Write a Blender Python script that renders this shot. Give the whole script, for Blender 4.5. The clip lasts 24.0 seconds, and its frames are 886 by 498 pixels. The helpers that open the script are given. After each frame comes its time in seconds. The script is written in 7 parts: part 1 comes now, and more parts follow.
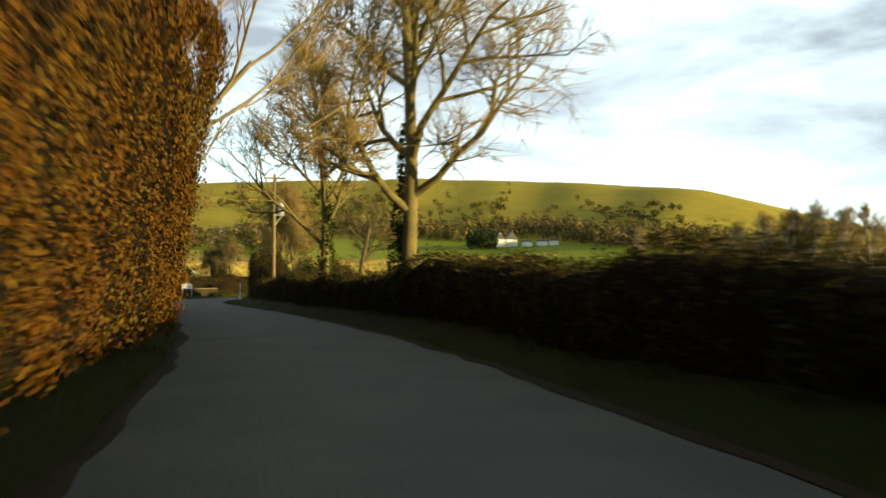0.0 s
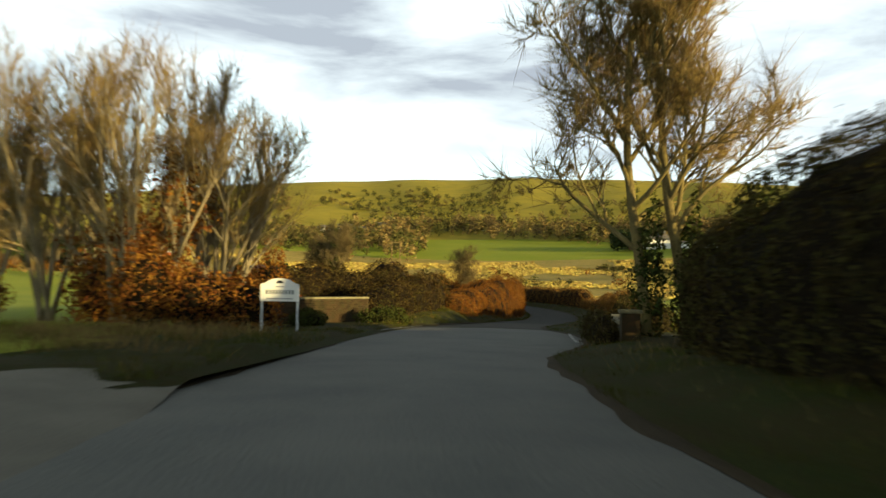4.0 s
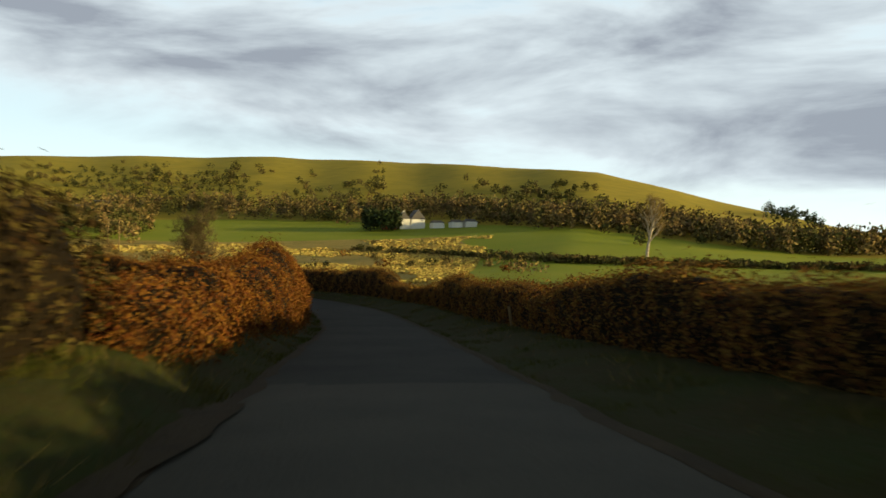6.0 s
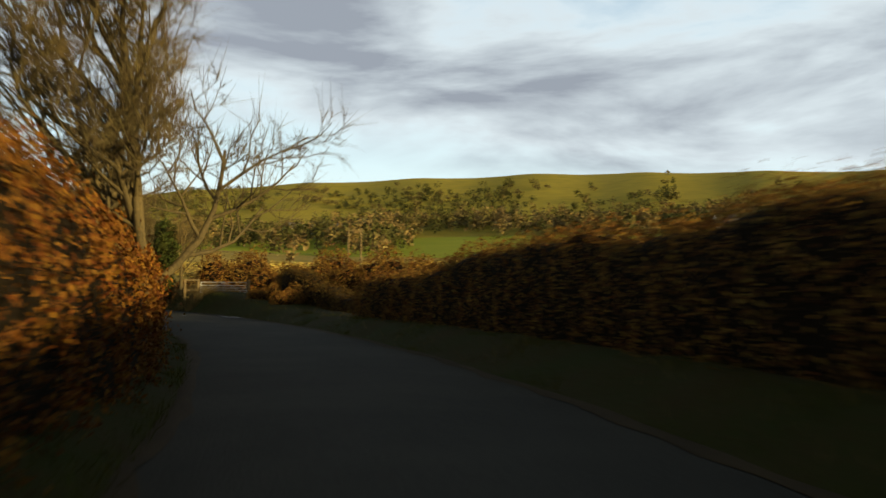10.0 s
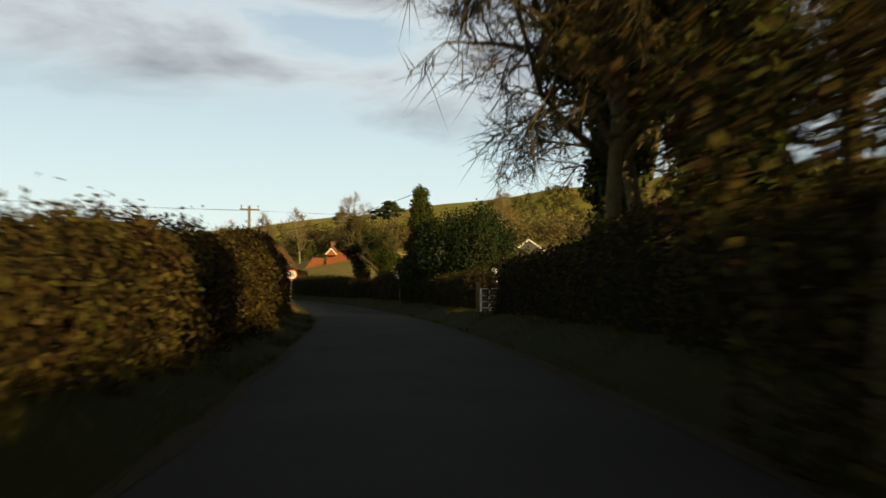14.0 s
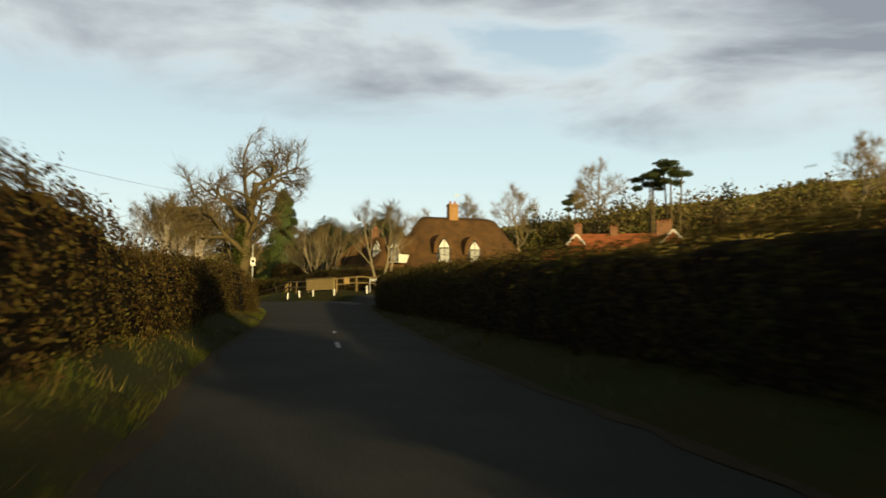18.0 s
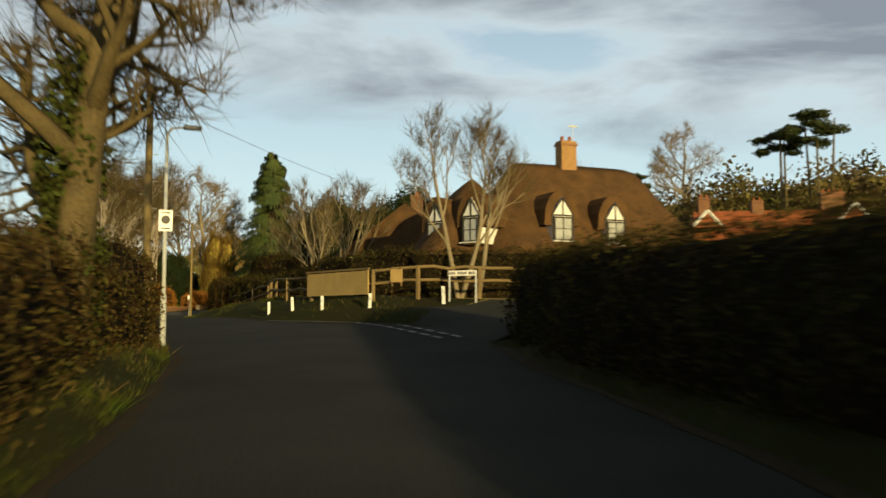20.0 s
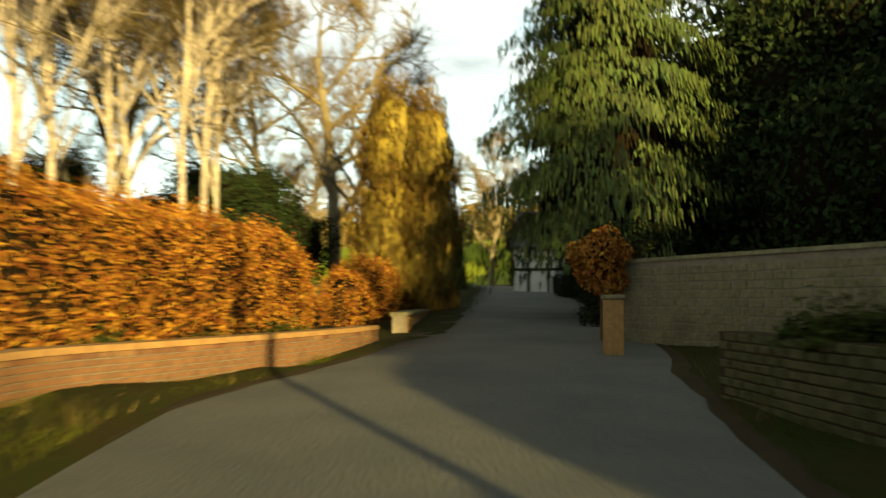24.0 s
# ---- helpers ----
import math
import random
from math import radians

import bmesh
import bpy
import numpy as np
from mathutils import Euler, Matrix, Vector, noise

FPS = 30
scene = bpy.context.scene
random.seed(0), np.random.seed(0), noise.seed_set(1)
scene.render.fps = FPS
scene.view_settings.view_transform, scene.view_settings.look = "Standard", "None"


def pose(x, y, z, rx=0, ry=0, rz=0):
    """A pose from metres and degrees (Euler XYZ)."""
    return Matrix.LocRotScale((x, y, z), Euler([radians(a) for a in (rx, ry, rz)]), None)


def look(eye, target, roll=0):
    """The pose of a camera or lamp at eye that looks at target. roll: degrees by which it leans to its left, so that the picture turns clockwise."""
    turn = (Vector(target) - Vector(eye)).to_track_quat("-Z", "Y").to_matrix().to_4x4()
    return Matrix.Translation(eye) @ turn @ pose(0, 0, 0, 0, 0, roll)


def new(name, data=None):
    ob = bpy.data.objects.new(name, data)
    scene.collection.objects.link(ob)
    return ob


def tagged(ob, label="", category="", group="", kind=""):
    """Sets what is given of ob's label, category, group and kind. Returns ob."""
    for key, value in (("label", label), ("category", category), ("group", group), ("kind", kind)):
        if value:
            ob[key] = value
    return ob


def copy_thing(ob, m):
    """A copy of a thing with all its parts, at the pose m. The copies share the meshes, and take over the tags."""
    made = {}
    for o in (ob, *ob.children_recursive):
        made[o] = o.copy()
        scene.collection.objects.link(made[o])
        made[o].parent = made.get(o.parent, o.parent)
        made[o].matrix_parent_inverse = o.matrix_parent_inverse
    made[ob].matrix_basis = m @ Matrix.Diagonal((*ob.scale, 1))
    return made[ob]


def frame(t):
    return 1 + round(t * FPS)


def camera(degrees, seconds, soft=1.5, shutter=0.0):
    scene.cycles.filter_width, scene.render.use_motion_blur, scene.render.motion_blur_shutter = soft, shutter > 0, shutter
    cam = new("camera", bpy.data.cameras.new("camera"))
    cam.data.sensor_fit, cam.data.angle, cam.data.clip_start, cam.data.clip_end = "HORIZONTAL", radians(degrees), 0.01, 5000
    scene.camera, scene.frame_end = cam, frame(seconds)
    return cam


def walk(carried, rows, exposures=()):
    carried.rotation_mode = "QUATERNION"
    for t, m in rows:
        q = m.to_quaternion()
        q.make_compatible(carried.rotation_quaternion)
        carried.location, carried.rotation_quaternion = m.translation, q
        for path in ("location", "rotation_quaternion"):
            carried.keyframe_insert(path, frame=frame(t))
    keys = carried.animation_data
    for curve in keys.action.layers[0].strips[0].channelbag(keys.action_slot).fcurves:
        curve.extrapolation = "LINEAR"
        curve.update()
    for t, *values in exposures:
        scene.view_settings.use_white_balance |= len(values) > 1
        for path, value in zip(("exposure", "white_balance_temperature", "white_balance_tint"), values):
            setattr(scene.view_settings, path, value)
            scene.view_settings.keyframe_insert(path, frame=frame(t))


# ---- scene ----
cam = camera(54.0, 24.0, soft=1.5, shutter=0.4)
PATH = [
    (0, (10.18, 2.38, 1.30), (10.087, 4.381, 1.370), 0.1),
    (0.5, (8.21, 10.90, 1.29), (7.986, 12.891, 1.394), -0.1),
    (1, (5.60, 19.29, 1.28), (5.238, 21.251, 1.370), -0.8),
    (1.5, (2.65, 27.58, 1.24), (2.196, 29.523, 1.340), -0.1),
    (2, (-0.51, 35.81, 1.16), (-0.972, 37.753, 1.249), 0.0),
    (2.5, (-3.69, 44.04, 1.07), (-4.149, 45.977, 1.147), 0.0),
    (3, (-6.82, 52.27, 0.96), (-7.259, 54.217, 1.041), 0.0),
    (3.5, (-9.81, 60.54, 0.86), (-10.219, 62.494, 0.940), 0.1),
    (4, (-12.57, 68.86, 0.77), (-12.881, 70.832, 0.853), 1.0),
    (4.5, (-14.61, 77.32, 0.69), (-14.766, 79.314, 0.780), 1.2),
    (5, (-16.00, 85.91, 0.64), (-15.975, 87.910, 0.727), 0.3),
    (5.5, (-16.68, 94.63, 0.57), (-16.515, 96.619, 0.602), -0.6),
    (6, (-16.85, 103.43, 0.40), (-16.567, 105.417, 0.453), 0.1),
    (6.5, (-16.61, 112.33, 0.16), (-16.266, 114.303, 0.223), -0.2),
    (7, (-16.29, 121.30, -0.12), (-15.941, 123.272, -0.059), 0.1),
    (7.5, (-15.92, 130.33, -0.37), (-15.563, 132.293, -0.297), 0.1),
    (8, (-15.57, 139.38, -0.56), (-15.229, 141.356, -0.496), -0.3),
    (8.5, (-15.69, 148.47, -0.62), (-15.530, 150.456, -0.528), 0.2),
    (9, (-16.59, 157.49, -0.59), (-16.622, 159.485, -0.477), -0.2),
    (9.5, (-18.16, 166.40, -0.53), (-18.350, 168.391, -0.410), -0.8),
    (10, (-20.62, 175.10, -0.48), (-20.964, 177.060, -0.369), 0.0),
    (10.5, (-23.71, 183.56, -0.43), (-24.204, 185.495, -0.321), 0.0),
    (11, (-27.40, 191.77, -0.38), (-28.023, 193.668, -0.263), 0.0),
    (11.5, (-31.67, 199.68, -0.31), (-32.438, 201.522, -0.178), 0.4),
    (12, (-36.68, 207.12, -0.23), (-37.621, 208.882, -0.093), 0.9),
    (12.5, (-42.31, 214.07, -0.06), (-43.452, 215.696, 0.084), 0.5),
    (13, (-48.55, 220.44, 0.16), (-49.760, 222.028, 0.312), 0.7),
    (13.5, (-54.76, 226.86, 0.37), (-55.920, 228.481, 0.506), 0.4),
    (14, (-60.76, 233.47, 0.56), (-61.846, 235.147, 0.683), -0.4),
    (14.5, (-66.40, 240.40, 0.73), (-67.412, 242.120, 0.852), 0.2),
    (15, (-71.88, 247.43, 0.88), (-72.880, 249.161, 1.024), 1.4),
    (15.5, (-77.44, 254.36, 0.99), (-78.509, 256.047, 1.118), 0.0),
    (16, (-83.29, 260.99, 1.13), (-84.420, 262.641, 1.248), 0.1),
    (16.5, (-89.41, 267.29, 1.32), (-90.620, 268.886, 1.434), -0.1),
    (17, (-95.75, 273.29, 1.53), (-97.023, 274.825, 1.661), -0.3),
    (17.5, (-102.31, 278.92, 1.75), (-103.662, 280.389, 1.896), -0.2),
    (18, (-109.20, 284.03, 1.99), (-110.652, 285.403, 2.141), 0.0),
    (18.5, (-116.30, 288.75, 2.23), (-117.793, 290.075, 2.391), 0.0),
    (19, (-123.39, 293.41, 2.49), (-124.858, 294.759, 2.647), -0.0),
    (19.5, (-130.31, 298.25, 2.75), (-131.724, 299.659, 2.909), -1.2),
    (20, (-137.20, 303.05, 3.02), (-138.648, 304.432, 3.178), -0.1),
    (20.5, (-144.05, 307.76, 3.32), (-145.562, 309.068, 3.491), -0.7),
    (21, (-151.21, 311.77, 3.61), (-152.818, 312.948, 3.805), -0.0),
    (21.5, (-158.44, 315.26, 3.85), (-160.153, 316.284, 4.033), 1.1),
    (22, (-165.83, 317.90, 4.03), (-167.659, 318.700, 4.213), -0.6),
    (22.5, (-173.19, 320.14, 4.17), (-175.031, 320.915, 4.324), -0.0),
    (23, (-180.37, 322.60, 4.27), (-182.154, 323.505, 4.392), 0.2),
    (23.5, (-187.31, 325.35, 4.36), (-189.007, 326.410, 4.487), 0.4),
    (24, (-193.64, 329.09, 4.44), (-195.130, 330.413, 4.556), -0.2),
]
walk(cam, [(t, look(eye, target, roll)) for t, eye, target, roll in PATH],
     exposures=[(0.0, 1.1, 6600, -2), (1.0, 0.95, 6800, 0), (3.8, 1.1, 6800, 2), (5.0, 0.65, 6700, 2), (6.0, 0.5, 6700, 4), (9.0, 0.42, 6700, 4), (12.5, 0.6, 6900, 8), (13.2, 0.3, 6900, 7),
                (15.0, 0.25, 6900, 6), (17.5, 0.3, 6900, 5), (19.5, 0.25, 6700, 3), (21.0, 0.1, 6500, 1), (22.5, 0.1, 6500, -1), (23.0, 0.45, 7100, 0), (24.0, 1.25, 7600, -4)])

# ---- sky and sun ----
SUN_AZ, SUN_EL = 70.5, 7.0        # the light travels this many degrees left of +y; height of the sun
world = bpy.data.worlds.new("sky")
scene.world = world
world.use_nodes = True
wn, wl = world.node_tree.nodes, world.node_tree.links
wn.clear()
w_out = wn.new("ShaderNodeOutputWorld")
w_bg = wn.new("ShaderNodeBackground")
sky = wn.new("ShaderNodeTexSky")
sky.sky_type, sky.sun_disc = "NISHITA", False
sky.sun_elevation = radians(SUN_EL)
sky.sun_rotation = radians(180 - SUN_AZ)
sky.air_density, sky.dust_density, sky.ozone_density = 1.0, 1.2, 1.5
w_co = wn.new("ShaderNodeTexCoord")
w_map = wn.new("ShaderNodeMapping")
w_map.inputs["Scale"].default_value = (1.0, 1.0, 3.4)
w_map.inputs["Rotation"].default_value = (0.0, 0.0, 0.6)
cloud = wn.new("ShaderNodeTexNoise")
cloud.inputs["Scale"].default_value, cloud.inputs["Detail"].default_value = 3.0, 9.0
cloud.inputs["Roughness"].default_value, cloud.inputs["Distortion"].default_value = 0.54, 0.35
sep = wn.new("ShaderNodeSeparateXYZ")
cover = wn.new("ShaderNodeValToRGB")
cover.color_ramp.elements[0].position, cover.color_ramp.elements[1].position = 0.32, 0.45
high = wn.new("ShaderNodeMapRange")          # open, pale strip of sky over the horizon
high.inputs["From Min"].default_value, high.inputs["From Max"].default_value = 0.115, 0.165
tone = wn.new("ShaderNodeValToRGB")          # clouds: pale where thin, slate where thick
tone.color_ramp.elements[0].position, tone.color_ramp.elements[0].color = 0.40, (8.6, 9.6, 10.6, 1)
tone.color_ramp.elements[1].position, tone.color_ramp.elements[1].color = 0.62, (3.6, 4.0, 4.9, 1)
mul = wn.new("ShaderNodeMath")
mul.operation = "MULTIPLY"
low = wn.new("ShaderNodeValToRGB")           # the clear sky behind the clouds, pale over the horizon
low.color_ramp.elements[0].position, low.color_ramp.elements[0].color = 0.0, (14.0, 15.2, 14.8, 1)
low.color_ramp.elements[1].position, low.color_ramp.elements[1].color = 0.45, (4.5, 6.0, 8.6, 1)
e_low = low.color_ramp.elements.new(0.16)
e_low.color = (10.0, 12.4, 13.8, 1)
clear = wn.new("ShaderNodeMixRGB")
clear.inputs["Fac"].default_value = 0.75
mix = wn.new("ShaderNodeMixRGB")
wl.new(w_co.outputs["Generated"], w_map.inputs["Vector"])
wl.new(w_map.outputs["Vector"], cloud.inputs["Vector"])
wl.new(w_co.outputs["Generated"], sep.inputs["Vector"])
wl.new(cloud.outputs["Fac"], cover.inputs["Fac"])
wl.new(cloud.outputs["Fac"], tone.inputs["Fac"])
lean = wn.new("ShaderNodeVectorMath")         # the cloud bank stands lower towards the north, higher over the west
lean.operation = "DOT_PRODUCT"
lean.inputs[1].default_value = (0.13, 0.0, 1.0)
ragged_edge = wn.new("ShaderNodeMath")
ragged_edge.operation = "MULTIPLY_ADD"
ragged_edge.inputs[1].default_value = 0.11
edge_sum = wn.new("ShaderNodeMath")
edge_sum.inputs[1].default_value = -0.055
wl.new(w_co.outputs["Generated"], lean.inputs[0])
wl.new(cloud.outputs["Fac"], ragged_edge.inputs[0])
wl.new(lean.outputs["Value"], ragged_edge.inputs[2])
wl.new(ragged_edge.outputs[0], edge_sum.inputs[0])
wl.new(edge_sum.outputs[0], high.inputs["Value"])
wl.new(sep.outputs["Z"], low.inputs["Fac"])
wl.new(cover.outputs["Color"], mul.inputs[0])
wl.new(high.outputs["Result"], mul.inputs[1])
wl.new(sky.outputs["Color"], clear.inputs["Color1"])
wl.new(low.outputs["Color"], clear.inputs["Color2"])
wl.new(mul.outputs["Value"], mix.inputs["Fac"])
wl.new(clear.outputs["Color"], mix.inputs["Color1"])
wl.new(tone.outputs["Color"], mix.inputs["Color2"])
thick = wn.new("ShaderNodeMapRange")         # cloud closing overhead, unseen, darkened to deepen shade on the ground
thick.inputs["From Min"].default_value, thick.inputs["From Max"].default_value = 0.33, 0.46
zenith_dim = wn.new("ShaderNodeMixRGB")
zenith_dim.inputs["Color2"].default_value = (1.7, 1.95, 2.2, 1)
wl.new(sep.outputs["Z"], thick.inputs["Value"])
wl.new(thick.outputs["Result"], zenith_dim.inputs["Fac"])
wl.new(mix.outputs["Color"], zenith_dim.inputs["Color1"])
wl.new(zenith_dim.outputs["Color"], w_bg.inputs["Color"])
wl.new(w_bg.outputs["Background"], w_out.inputs["Surface"])
w_bg.inputs["Strength"].default_value = 0.068

sun = new("sun", bpy.data.lights.new("sun", "SUN"))
sun.data.energy, sun.data.angle, sun.data.color = 5.0, radians(0.6), (1.0, 0.76, 0.36)
sun.matrix_world = look((0, 0, 0), (-math.sin(radians(SUN_AZ)), math.cos(radians(SUN_AZ)), -math.tan(radians(SUN_EL))))

# ---- materials ----
def material(name, base, rough=0.85, spec=0.3, metal=0.0, other=None, scale=6.0, amount=0.5, fine=60.0,
             bump=0.0, island=None, sss=0.0, glow=None):
    """A principled material: base mixed with `other` by a two-scale noise; island: spread of value from piece to piece."""
    m = bpy.data.materials.new(name)
    m.use_nodes = True
    n, l = m.node_tree.nodes, m.node_tree.links
    p = n["Principled BSDF"]
    p.inputs["Roughness"].default_value, p.inputs["Metallic"].default_value = rough, metal
    p.inputs["Specular IOR Level"].default_value = spec
    geo = n.new("ShaderNodeNewGeometry")
    n1, n2 = n.new("ShaderNodeTexNoise"), n.new("ShaderNodeTexNoise")
    n1.inputs["Scale"].default_value, n1.inputs["Detail"].default_value = 1.0 / scale, 5.0
    n2.inputs["Scale"].default_value, n2.inputs["Detail"].default_value = fine, 3.0
    l.new(geo.outputs["Position"], n1.inputs["Vector"])
    l.new(geo.outputs["Position"], n2.inputs["Vector"])
    add = n.new("ShaderNodeMath")
    add.operation = "ADD"
    half = n.new("ShaderNodeMath")
    half.operation = "MULTIPLY"
    half.inputs[1].default_value = 0.5
    l.new(n1.outputs["Fac"], add.inputs[0])
    l.new(n2.outputs["Fac"], add.inputs[1])
    l.new(add.outputs[0], half.inputs[0])
    ramp = n.new("ShaderNodeMapRange")
    ramp.inputs["From Min"].default_value, ramp.inputs["From Max"].default_value = 0.36, 0.64
    ramp.inputs["To Max"].default_value = 1.0
    l.new(half.outputs[0], ramp.inputs["Value"])
    mixer = n.new("ShaderNodeMixRGB")
    mixer.inputs["Color1"].default_value = (*base, 1)
    mixer.inputs["Color2"].default_value = (*(other or [c * (1 - amount) for c in base]), 1)
    l.new(ramp.outputs["Result"], mixer.inputs["Fac"])
    colour = mixer.outputs["Color"]
    if island is not None:
        hsv = n.new("ShaderNodeHueSaturation")
        val, hue = n.new("ShaderNodeMapRange"), n.new("ShaderNodeMapRange")
        val.inputs["To Min"].default_value, val.inputs["To Max"].default_value = 1 - island, 1 + island
        hue.inputs["To Min"].default_value, hue.inputs["To Max"].default_value = 0.5 - island * 0.05, 0.5 + island * 0.05
        l.new(geo.outputs["Random Per Island"], val.inputs["Value"])
        l.new(geo.outputs["Random Per Island"], hue.inputs["Value"])
        l.new(val.outputs["Result"], hsv.inputs["Value"])
        l.new(hue.outputs["Result"], hsv.inputs["Hue"])
        l.new(colour, hsv.inputs["Color"])
        colour = hsv.outputs["Color"]
    l.new(colour, p.inputs["Base Color"])
    if bump:
        bm_ = n.new("ShaderNodeBump")
        bm_.inputs["Strength"].default_value, bm_.inputs["Distance"].default_value = bump, 0.03
        l.new(n2.outputs["Fac"], bm_.inputs["Height"])
        l.new(bm_.outputs["Normal"], p.inputs["Normal"])
    if glow:
        p.inputs["Emission Color"].default_value, p.inputs["Emission Strength"].default_value = (*glow[0], 1), glow[1]
    return m


